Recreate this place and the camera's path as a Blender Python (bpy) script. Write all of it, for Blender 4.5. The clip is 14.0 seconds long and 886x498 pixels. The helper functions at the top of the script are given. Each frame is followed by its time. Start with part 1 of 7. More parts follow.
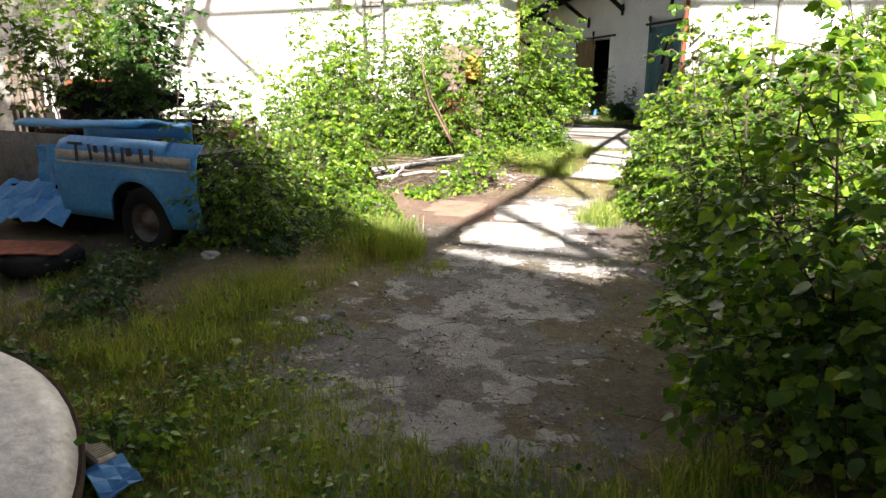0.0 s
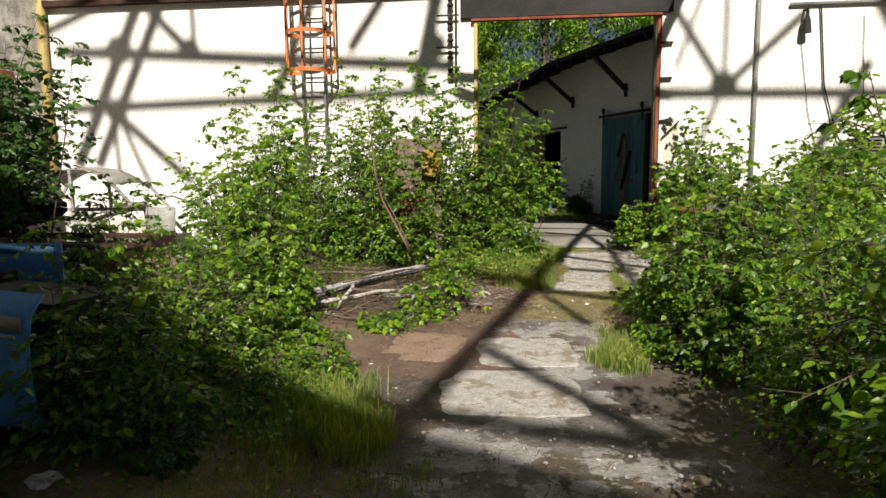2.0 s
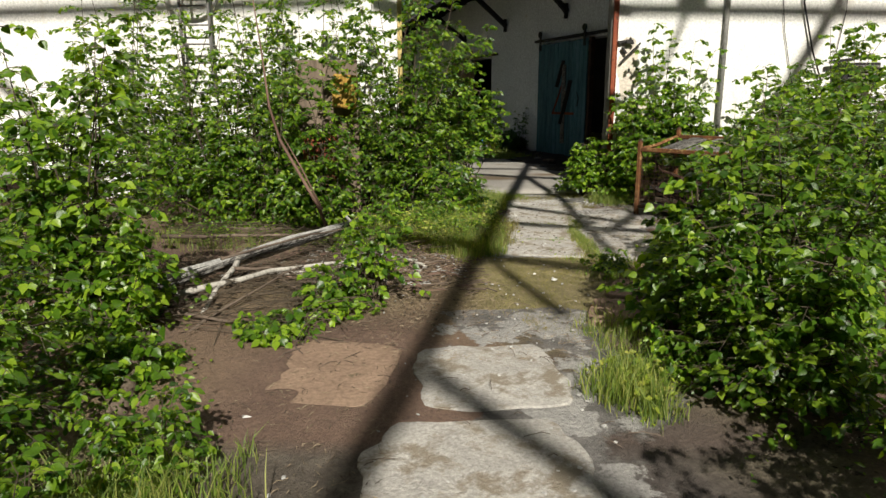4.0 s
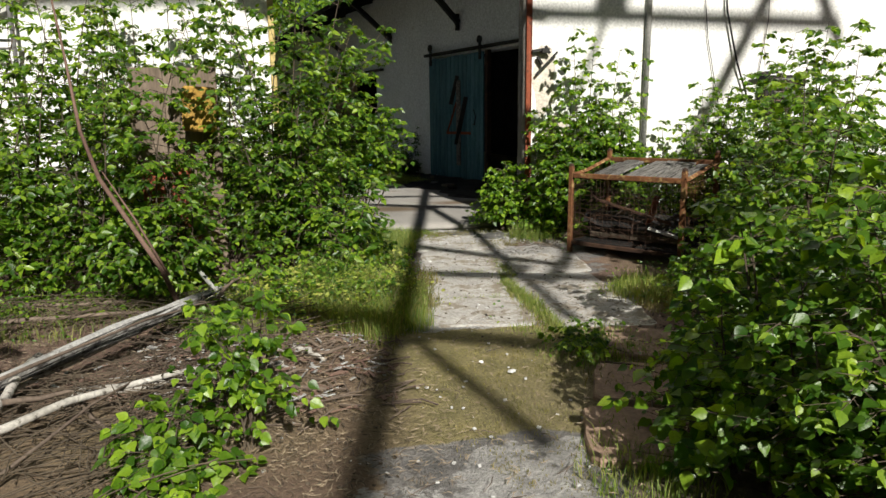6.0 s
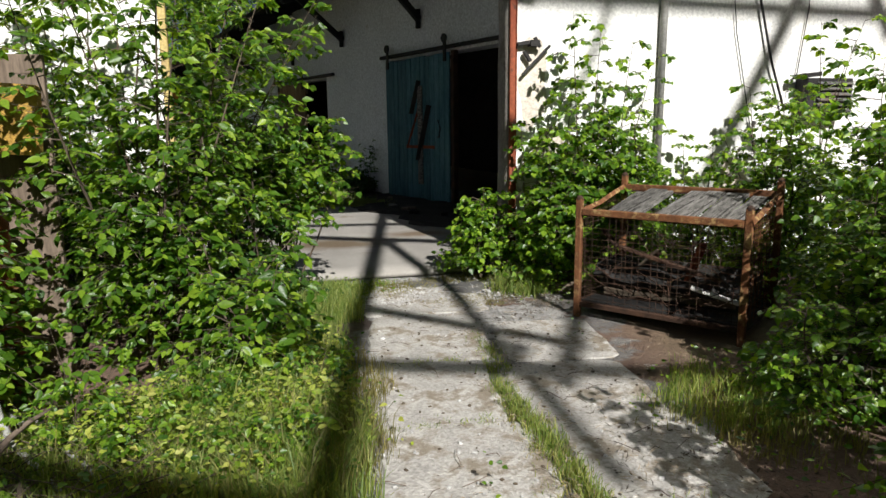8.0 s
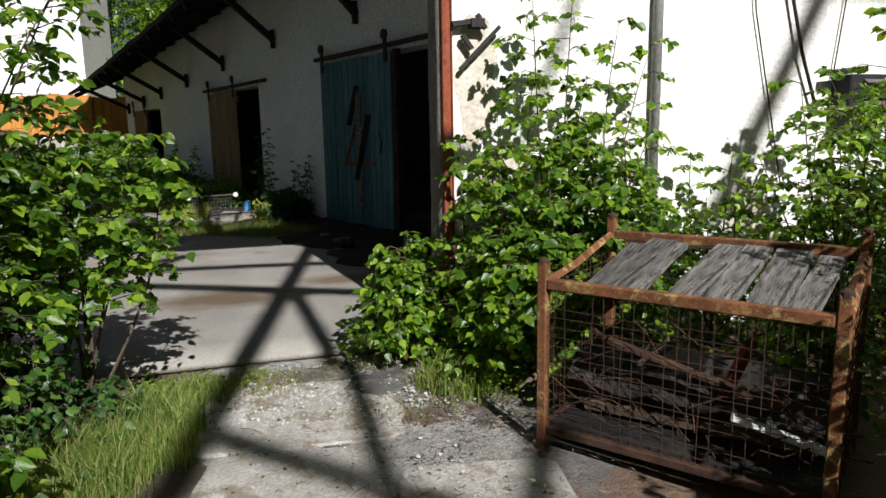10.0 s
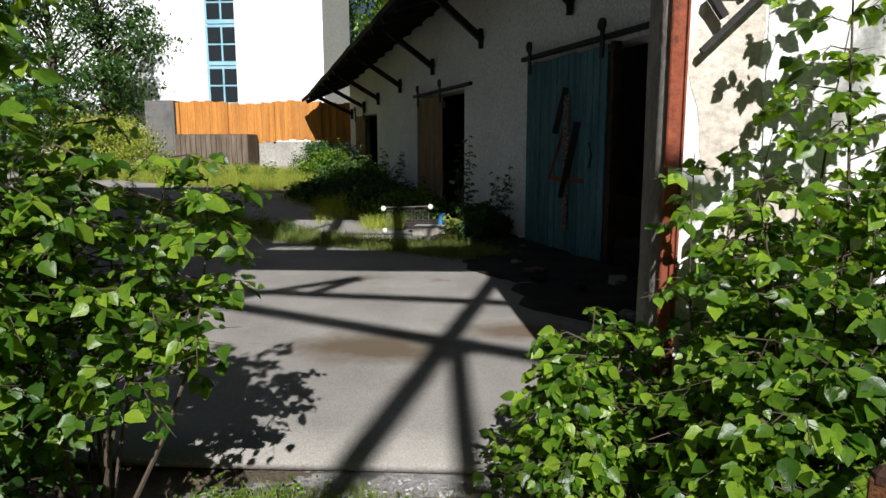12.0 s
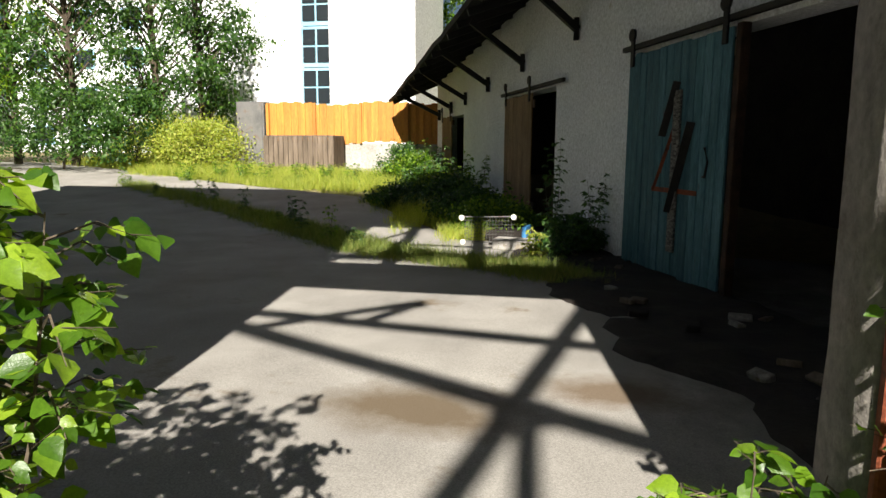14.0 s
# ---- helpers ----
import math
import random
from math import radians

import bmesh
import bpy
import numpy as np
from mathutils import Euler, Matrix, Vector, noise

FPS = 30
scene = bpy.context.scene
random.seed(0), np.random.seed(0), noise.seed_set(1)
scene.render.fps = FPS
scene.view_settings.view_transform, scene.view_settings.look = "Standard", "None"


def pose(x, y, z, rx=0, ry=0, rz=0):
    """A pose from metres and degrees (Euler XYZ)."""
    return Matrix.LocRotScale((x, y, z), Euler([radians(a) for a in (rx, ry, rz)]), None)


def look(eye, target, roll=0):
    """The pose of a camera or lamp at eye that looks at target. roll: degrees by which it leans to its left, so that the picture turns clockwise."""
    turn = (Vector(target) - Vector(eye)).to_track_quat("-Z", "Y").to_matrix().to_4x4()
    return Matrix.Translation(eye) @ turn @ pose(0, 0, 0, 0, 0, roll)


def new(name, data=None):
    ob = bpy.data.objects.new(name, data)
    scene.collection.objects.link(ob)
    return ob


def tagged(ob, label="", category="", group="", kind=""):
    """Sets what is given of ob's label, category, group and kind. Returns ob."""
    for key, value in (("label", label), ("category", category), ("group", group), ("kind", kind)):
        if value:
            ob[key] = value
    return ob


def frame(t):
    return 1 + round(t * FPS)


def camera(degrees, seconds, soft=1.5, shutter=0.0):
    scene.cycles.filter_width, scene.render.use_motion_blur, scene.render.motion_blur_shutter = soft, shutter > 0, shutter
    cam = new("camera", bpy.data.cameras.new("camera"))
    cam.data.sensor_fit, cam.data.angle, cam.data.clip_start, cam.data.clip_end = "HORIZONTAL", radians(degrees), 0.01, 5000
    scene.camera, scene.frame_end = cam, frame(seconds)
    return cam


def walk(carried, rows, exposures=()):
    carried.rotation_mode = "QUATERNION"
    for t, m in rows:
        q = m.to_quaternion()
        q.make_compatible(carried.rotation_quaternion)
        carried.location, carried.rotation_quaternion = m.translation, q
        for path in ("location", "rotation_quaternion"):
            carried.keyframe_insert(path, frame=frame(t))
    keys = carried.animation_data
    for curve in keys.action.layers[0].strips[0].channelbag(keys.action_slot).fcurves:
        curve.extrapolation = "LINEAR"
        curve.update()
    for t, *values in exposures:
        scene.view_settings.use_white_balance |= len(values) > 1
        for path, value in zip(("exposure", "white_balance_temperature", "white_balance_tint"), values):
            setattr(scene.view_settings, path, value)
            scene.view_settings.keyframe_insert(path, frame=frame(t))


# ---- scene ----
cam = camera(67.9, 14.0)
PATH = [
    (0, (0.057, 0.009, 1.493), (-0.35, 1.901, 0.989), 0.1),
    (0.5, (-0.133, 0.336, 1.589), (-0.536, 2.242, 1.138), 0.2),
    (1, (-0.258, 0.724, 1.576), (-0.642, 2.64, 1.151), -0.2),
    (1.5, (-0.387, 1.299, 1.595), (-0.755, 3.243, 1.304), -0.3),
    (2, (-0.518, 1.776, 1.588), (-0.765, 3.745, 1.345), -0.4),
    (4.3, (-0.784, 4.136, 1.554), (-0.728, 6.082, 1.093), 0.1),
    (4.5, (-0.813, 4.349, 1.576), (-0.702, 6.291, 1.11), 0.3),
    (5, (-0.881, 4.867, 1.588), (-0.713, 6.821, 1.193), -0.0),
    (5.5, (-0.941, 5.281, 1.588), (-0.758, 7.234, 1.2), -0.1),
    (6, (-0.876, 5.69, 1.549), (-0.537, 7.623, 1.162), -0.7),
    (6.5, (-0.773, 6.21, 1.561), (-0.39, 8.135, 1.175), -0.8),
    (7, (-0.641, 6.79, 1.584), (-0.221, 8.709, 1.21), -0.8),
    (7.5, (-0.527, 7.37, 1.624), (-0.067, 9.278, 1.241), -0.5),
    (8, (-0.457, 7.889, 1.588), (-0.003, 9.803, 1.228), -0.6),
    (8.5, (-0.291, 8.335, 1.59), (0.204, 10.241, 1.237), -0.9),
    (8.7, (-0.191, 8.534, 1.599), (0.302, 10.441, 1.252), -0.9),
    (10.8, (0.867, 10.648, 1.674), (1.421, 12.541, 1.347), -1.0),
    (11, (0.927, 10.819, 1.689), (1.393, 12.736, 1.357), -1.1),
    (11.5, (1.002, 11.182, 1.697), (1.03, 13.157, 1.384), -0.7),
    (12, (1.016, 11.521, 1.72), (0.909, 13.494, 1.41), -0.1),
    (12.5, (1.064, 11.82, 1.709), (0.945, 13.793, 1.401), -0.2),
    (13, (1.159, 12.159, 1.723), (0.896, 14.117, 1.411), -0.3),
    (13.5, (1.137, 12.467, 1.695), (0.782, 14.411, 1.385), 0.2),
    (14, (1.077, 12.801, 1.737), (0.695, 14.741, 1.433), 0.3),
]
EXPOSURES = [(0.0, 2.27, 6500, 15), (0.5, 1.9, 6500, 13), (1.0, 1.75, 6550, 12), (2.0, 0.66, 6800, 9), (4.5, 0.50, 6650, 8), (7.5, 0.72, 6250, 10), (11.0, 0.50, 6100, 12), (12.5, 0.72, 6050, 12), (14.0, 1.38, 6600, 10)]
walk(cam, [(t, look(eye, target, roll)) for t, eye, target, roll in PATH], EXPOSURES)

# ---- world, sun and exposure ----
SUN_DX, SUN_DZ = -0.136, -0.753          # drift of sunlight per metre towards +y
world = bpy.data.worlds.new("sky")
scene.world = world
world.use_nodes = True
wn = world.node_tree.nodes
sky = wn.new("ShaderNodeTexSky")
sky.sky_type = "NISHITA"
sky.sun_disc = False
sky.sun_elevation, sky.sun_rotation = radians(36.7), radians(172.2)
world.node_tree.links.new(sky.outputs[0], wn["Background"].inputs[0])
wn["Background"].inputs[1].default_value = 0.014
sun = new("sun", bpy.data.lights.new("sun", "SUN"))
sun.data.energy, sun.data.angle, sun.data.color = 5.0, radians(0.6), (1.0, 0.955, 0.87)
sun.matrix_world = look((1.36, -10, 7.53), (0, 0, 0))

# ---- materials ----


def material(name):
    m = bpy.data.materials.new(name)
    m.use_nodes = True
    return m, m.node_tree.nodes, m.node_tree.links, m.node_tree.nodes["Principled BSDF"]


def ramp(nodes, links, fac, stops):
    r = nodes.new("ShaderNodeValToRGB")
    while len(r.color_ramp.elements) < len(stops):
        r.color_ramp.elements.new(0.5)
    for e, (p, c) in zip(r.color_ramp.elements, stops):
        e.position, e.color = p, (*c, 1)
    links.new(fac, r.inputs[0])
    return r.outputs[0]


def noise_tex(nodes, links, scale, detail=6.0, rough=0.6, stretch=(1, 1, 1), space="Object"):
    co, mp, n = nodes.new("ShaderNodeTexCoord"), nodes.new("ShaderNodeMapping"), nodes.new("ShaderNodeTexNoise")
    mp.inputs["Scale"].default_value = stretch
    links.new(co.outputs[space], mp.inputs[0])
    links.new(mp.outputs[0], n.inputs["Vector"])
    n.inputs["Scale"].default_value, n.inputs["Detail"].default_value, n.inputs["Roughness"].default_value = scale, detail, rough
    return n.outputs[0]


def mix_rgb(nodes, links, fac, a, b, mode="MIX"):
    m = nodes.new("ShaderNodeMix")
    m.data_type, m.blend_type = "RGBA", mode
    for sock, v in ((m.inputs[0], fac), (m.inputs[6], a), (m.inputs[7], b)):
        if isinstance(v, (int, float)):
            sock.default_value = v
        elif isinstance(v, tuple):
            sock.default_value = (*v, 1)
        else:
            links.new(v, sock)
    return m.outputs[2]


def bump(nodes, links, bsdf, height, strength, distance=0.01):
    b = nodes.new("ShaderNodeBump")
    b.inputs["Strength"].default_value, b.inputs["Distance"].default_value = strength, distance
    links.new(height, b.inputs["Height"])
    links.new(b.outputs[0], bsdf.inputs["Normal"])


def weathered(name, dark, light, patch=None, big=1.2, fine=25.0, rough=0.85, metal=0.0, relief=0.4, depth=0.01, stretch=(1, 1, 1),
              patch_at=0.6, patch_scale=2.0, patch_stretch=(1, 1, 1), vary=0.0):
    """Two scales of variation between dark and light, patches of a third colour, and relief."""
    m, n, l, b = material(name)
    f1 = noise_tex(n, l, big, 5, 0.6, stretch)
    f2 = noise_tex(n, l, fine, 5, 0.7, stretch)
    base = ramp(n, l, f1, [(0.3, dark), (0.7, light)])
    grain = ramp(n, l, f2, [(0.25, (0.55, 0.55, 0.55)), (0.75, (1.25, 1.25, 1.25))])
    col = mix_rgb(n, l, 1.0, base, grain, "MULTIPLY")
    if patch:
        f3 = noise_tex(n, l, patch_scale, 8, 0.7, patch_stretch)
        k = ramp(n, l, f3, [(patch_at - 0.05, (0, 0, 0)), (patch_at + 0.05, (1, 1, 1))])
        col = mix_rgb(n, l, k, col, patch)
    if vary:
        info = n.new("ShaderNodeObjectInfo")
        v = ramp(n, l, info.outputs["Random"], [(0, (1 - vary,) * 3), (1, (1 + vary,) * 3)])
        col = mix_rgb(n, l, 1.0, col, v, "MULTIPLY")
    l.new(col, b.inputs["Base Color"])
    b.inputs["Roughness"].default_value, b.inputs["Metallic"].default_value = rough, metal
    if rough >= 0.7:
        b.inputs["Specular IOR Level"].default_value = 0.2
    bump(n, l, b, f2, relief, depth)
    return m


def leaf_material(name, dark, mid, light, through_light=0.4, rough=0.36):
    m, n, l, b = material(name)
    geo = n.new("ShaderNodeNewGeometry")
    per = ramp(n, l, geo.outputs["Random Per Island"], [(0.0, dark), (0.55, mid), (1.0, light)])
    f = noise_tex(n, l, 1.3, 3, 0.6, space="Object")
    tone = ramp(n, l, f, [(0.3, (0.75, 0.8, 0.75)), (0.7, (1.2, 1.15, 1.0))])
    col = mix_rgb(n, l, 1.0, per, tone, "MULTIPLY")
    vein = noise_tex(n, l, 90, 3, 0.7)
    col = mix_rgb(n, l, 1.0, col, ramp(n, l, vein, [(0.3, (0.78, 0.8, 0.78)), (0.7, (1.15, 1.12, 1.1))]), "MULTIPLY")
    bump(n, l, b, vein, 0.35, 0.004)
    l.new(col, b.inputs["Base Color"])
    b.inputs["Roughness"].default_value = rough
    b.inputs["Specular IOR Level"].default_value = 0.45
    tr, mx = n.new("ShaderNodeBsdfTranslucent"), n.new("ShaderNodeMixShader")
    warm = mix_rgb(n, l, 1.0, col, (1.9, 1.9, 0.5), "MULTIPLY")
    l.new(warm, tr.inputs[0])
    mx.inputs[0].default_value = through_light
    l.new(b.outputs[0], mx.inputs[1])
    l.new(tr.outputs[0], mx.inputs[2])
    l.new(mx.outputs[0], n["Material Output"].inputs[0])
    return m


LEAF = leaf_material("leaf_birch", (0.03, 0.085, 0.008), (0.105, 0.205, 0.015), (0.27, 0.40, 0.035), 0.45, 0.34)
LEAF_B = leaf_material("leaf_elder", (0.026, 0.076, 0.008), (0.088, 0.18, 0.015), (0.24, 0.35, 0.032), 0.45)
# dark leaf for nettles and far trees; in yard bushes it stands for shade
LEAF_D = leaf_material("leaf_dark_and_shaded", (0.018, 0.05, 0.014), (0.04, 0.10, 0.022), (0.085, 0.17, 0.03), 0.35)
GRASS = leaf_material("grass", (0.09, 0.15, 0.03), (0.17, 0.235, 0.05), (0.34, 0.34, 0.13), 0.35, 0.55)
# lighter copy of the grass, with the sun's brightness put into its colour
VERGE = leaf_material("verge_sunlit_colour", (0.17, 0.24, 0.03), (0.30, 0.36, 0.05), (0.46, 0.44, 0.13), 0.4, 0.55)
GRASS_DRY = leaf_material("grass_dry", (0.13, 0.13, 0.05), (0.19, 0.17, 0.07), (0.28, 0.24, 0.11), 0.3, 0.7)
BARK = weathered("bark", (0.05, 0.04, 0.03), (0.13, 0.10, 0.07), fine=60)
BARK_RED = weathered("bark_red", (0.11, 0.065, 0.05), (0.24, 0.155, 0.12), fine=50)
BIRCH = weathered("birch_bark", (0.28, 0.26, 0.23), (0.58, 0.55, 0.50), (0.07, 0.06, 0.05), big=4, fine=40, patch_at=0.56, patch_scale=14, patch_stretch=(1, 1, 0.6))
PLASTER = weathered("white_plaster", (0.74, 0.73, 0.70), (0.86, 0.85, 0.82), (0.64, 0.61, 0.55), big=0.7, fine=30, relief=0.4, patch_at=0.63, patch_scale=1.1, patch_stretch=(1.6, 1, 0.4))
PLASTER_SHED = weathered("shed_plaster", (0.70, 0.73, 0.77), (0.82, 0.845, 0.88), (0.45, 0.43, 0.39), big=0.8, fine=22, relief=0.4, patch_at=0.68, patch_scale=1.4)
PLASTER_GREY = weathered("grey_plaster", (0.20, 0.18, 0.16), (0.38, 0.35, 0.31), (0.12, 0.10, 0.09), big=1.5, fine=18, relief=0.8, depth=0.03)
PLASTER_WEST = weathered("peeling_whitewash", (0.34, 0.32, 0.29), (0.52, 0.50, 0.46), (0.74, 0.72, 0.68), big=1.5, fine=18, relief=0.8, depth=0.03, patch_at=0.52, patch_scale=1.6)
PLASTER_BARE = weathered("bare_undercoat", (0.50, 0.44, 0.37), (0.66, 0.60, 0.52), big=3, fine=25, relief=0.6)
# raw grey reveal, darkened further because it faces away from the sun
BRICKISH = weathered("raw_reveal_shaded", (0.15, 0.135, 0.12), (0.27, 0.25, 0.225), (0.10, 0.075, 0.06), big=3, fine=20, relief=0.8, depth=0.012)
STAIN = weathered("damp_asphalt", (0.13, 0.10, 0.065), (0.20, 0.16, 0.11), (0.26, 0.235, 0.20), big=2.5, fine=90, relief=0.4, depth=0.005, patch_at=0.55, patch_scale=3)
RUST_RED = weathered("red_primer_steel", (0.15, 0.035, 0.02), (0.30, 0.085, 0.04), (0.07, 0.03, 0.02), big=3, fine=40, rough=0.75, patch_at=0.6, patch_scale=7)
RUST = weathered("rusty_steel", (0.06, 0.028, 0.015), (0.21, 0.088, 0.036), (0.30, 0.20, 0.085), big=6, fine=60, rough=0.85, relief=0.6, patch_scale=11, patch_at=0.58)
RUST_DARK = weathered("dark_rust", (0.022, 0.015, 0.012), (0.08, 0.042, 0.026), big=6, fine=50, rough=0.85)
ORANGE = weathered("orange_red_paint", (0.55, 0.13, 0.03), (0.75, 0.24, 0.06), (0.25, 0.09, 0.04), big=4, fine=30, rough=0.6)
STEEL = weathered("grey_steel", (0.10, 0.10, 0.10), (0.22, 0.21, 0.20), (0.12, 0.06, 0.03), big=2, fine=40, rough=0.6, metal=0.3)
# iron colour, also used as shade inside the car wreck and wire crate
DARK = weathered("dark_iron_and_shade", (0.012, 0.012, 0.012), (0.04, 0.037, 0.035), fine=40, rough=0.7)
# near-black base colour stands for the unlit inside of the shed
INSIDE = weathered("unlit_interior", (0.02, 0.02, 0.02), (0.05, 0.047, 0.043), fine=12)
CHROME = weathered("bare_wire", (0.55, 0.55, 0.55), (0.75, 0.75, 0.74), fine=50, rough=0.35, metal=0.9)
BLUE_CAR = weathered("faded_blue_paint", (0.07, 0.38, 0.88), (0.13, 0.50, 0.95), (0.22, 0.40, 0.58), big=2.5, fine=35, rough=0.42, relief=0.15, patch_at=0.66, patch_scale=5)
CREAM = weathered("cream_paint", (0.60, 0.58, 0.50), (0.76, 0.74, 0.66), (0.35, 0.30, 0.24), big=3, fine=30, rough=0.5, patch_at=0.64, patch_scale=8)
CAR_GREY = weathered("grey_primer", (0.22, 0.22, 0.21), (0.36, 0.35, 0.33), (0.16, 0.08, 0.04), big=3, fine=30, rough=0.7)
LETTER = weathered("faded_brown_letters", (0.10, 0.10, 0.13), (0.17, 0.17, 0.20), fine=40)
RUBBER = weathered("rubber", (0.015, 0.015, 0.015), (0.04, 0.038, 0.036), fine=40, rough=0.8)
WHITE_METAL = weathered("dirty_white_enamel", (0.45, 0.44, 0.40), (0.70, 0.68, 0.63), (0.32, 0.27, 0.20), big=3, fine=20, rough=0.5, patch_at=0.63, patch_scale=6)
PLASTIC_BLUE = weathered("blue_plastic", (0.05, 0.22, 0.50), (0.09, 0.32, 0.62), fine=30, rough=0.45)
BEIGE = weathered("beige_plastic", (0.38, 0.32, 0.24), (0.50, 0.44, 0.34), fine=30, rough=0.6)
BOARD = weathered("grey_weathered_board", (0.035, 0.031, 0.028), (0.32, 0.305, 0.285), (0.03, 0.026, 0.023), big=5, fine=34, relief=1.0, depth=0.015, stretch=(9, 0.8, 9), patch_at=0.57, patch_scale=5, patch_stretch=(6, 0.8, 6), vary=0.25)
DOOR_BLUE = weathered("faded_blue_planks", (0.045, 0.125, 0.16), (0.11, 0.23, 0.275), (0.08, 0.08, 0.08), big=2, fine=16, relief=0.5, stretch=(5, 5, 0.6), patch_at=0.66, patch_scale=4, patch_stretch=(5, 5, 0.7), vary=0.18)
DOOR_BROWN = weathered("brown_planks", (0.17, 0.11, 0.06), (0.30, 0.21, 0.12), big=2, fine=16, stretch=(5, 5, 0.6), vary=0.2)
FENCE = weathered("orange_stained_board", (0.40, 0.15, 0.022), (0.58, 0.25, 0.04), big=1.5, fine=14, stretch=(4, 4, 0.5), rough=0.6, vary=0.12)
WOOD_GREY = weathered("old_brown_wood", (0.10, 0.075, 0.055), (0.22, 0.17, 0.13), big=2, fine=14, stretch=(4, 4, 0.5), vary=0.2)
TARPAPER = weathered("tar_paper", (0.012, 0.012, 0.012), (0.035, 0.033, 0.03), big=1.5, fine=18, rough=0.9)
CONCRETE = weathered("worn_concrete", (0.34, 0.322, 0.30), (0.56, 0.535, 0.50), (0.24, 0.205, 0.16), big=3.2, fine=45, relief=0.9, depth=0.015, patch_at=0.54, patch_scale=4.0)
ASPHALT = weathered("pale_asphalt", (0.24, 0.225, 0.205), (0.35, 0.33, 0.30), (0.16, 0.125, 0.085), big=0.9, fine=90, relief=0.5, depth=0.006, patch_at=0.66, patch_scale=0.8)


def stained(m, x, y, rx, ry, colour):
    """Adds one soft-edged patch round (x, y) to a material: a damp stain, or shade put in as colour."""
    n, l = m.node_tree.nodes, m.node_tree.links
    socket = n["Principled BSDF"].inputs["Base Color"]
    base = socket.links[0].from_socket
    co, mp, ln = n.new("ShaderNodeTexCoord"), n.new("ShaderNodeMapping"), n.new("ShaderNodeVectorMath")
    mp.inputs["Location"].default_value = (-x / rx, -y / ry, 0)
    mp.inputs["Scale"].default_value = (1 / rx, 1 / ry, 0)
    l.new(co.outputs["Object"], mp.inputs["Vector"])
    ln.operation = "LENGTH"
    l.new(mp.outputs[0], ln.inputs[0])
    add = n.new("ShaderNodeMath")
    add.operation = "MULTIPLY_ADD"
    l.new(noise_tex(n, l, 3.0, 6, 0.65), add.inputs[0])
    add.inputs[1].default_value = 1.1
    l.new(ln.outputs["Value"], add.inputs[2])
    wrap = n.new("ShaderNodeMapRange")
    wrap.inputs["From Min"].default_value, wrap.inputs["From Max"].default_value = 0.9, 1.6
    wrap.inputs["To Min"].default_value, wrap.inputs["To Max"].default_value = 0.85, 0.0
    l.new(add.outputs[0], wrap.inputs["Value"])
    l.new(mix_rgb(n, l, wrap.outputs[0], base, colour), socket)


stained(ASPHALT, 0.15, 16.75, 0.85, 0.5, (0.10, 0.068, 0.035))
# near-black patch puts the shade along the shed into the asphalt colour
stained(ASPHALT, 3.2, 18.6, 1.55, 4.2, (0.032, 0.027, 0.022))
stained(ASPHALT, 1.4, 17.3, 0.6, 0.4, (0.13, 0.09, 0.055))
PLATE = weathered("brown_plate", (0.20, 0.135, 0.098), (0.31, 0.215, 0.155), (0.10, 0.085, 0.05), big=3, fine=35, relief=0.5, patch_at=0.66, patch_scale=4)
PATCHES = weathered("dark_asphalt", (0.07, 0.068, 0.068), (0.15, 0.145, 0.14), (0.24, 0.22, 0.19), big=3, fine=60, relief=0.8, patch_at=0.58, patch_scale=7)
STONE = weathered("pale_stone", (0.42, 0.41, 0.40), (0.72, 0.71, 0.69), big=5, fine=30, vary=0.3)
TWIG = weathered("dead_twig", (0.07, 0.05, 0.04), (0.20, 0.155, 0.12), fine=40)
PLINTH = weathered("pale_plinth", (0.30, 0.285, 0.26), (0.44, 0.42, 0.385), big=1.2, fine=14, relief=0.4)
FOAM = weathered("yellow_insulation", (0.34, 0.19, 0.04), (0.55, 0.35, 0.08), (0.16, 0.08, 0.03), big=5, fine=25, relief=1.0, depth=0.03)
TOWER = weathered("tower_render", (0.74, 0.75, 0.78), (0.82, 0.83, 0.85), big=0.4, fine=8, relief=0.1)
BLUE_FRAME = weathered("pale_blue_frame", (0.22, 0.45, 0.58), (0.32, 0.55, 0.66), fine=20, rough=0.5)
YELLOW_PIPE = weathered("ochre_pipe", (0.40, 0.30, 0.10), (0.55, 0.42, 0.16), (0.2, 0.12, 0.06), big=5, fine=40, rough=0.6)
GLASS, gn, gl, gb = material("window_glass")
gb.inputs["Base Color"].default_value = (0.02, 0.025, 0.03, 1)
gb.inputs["Roughness"].default_value = 0.06


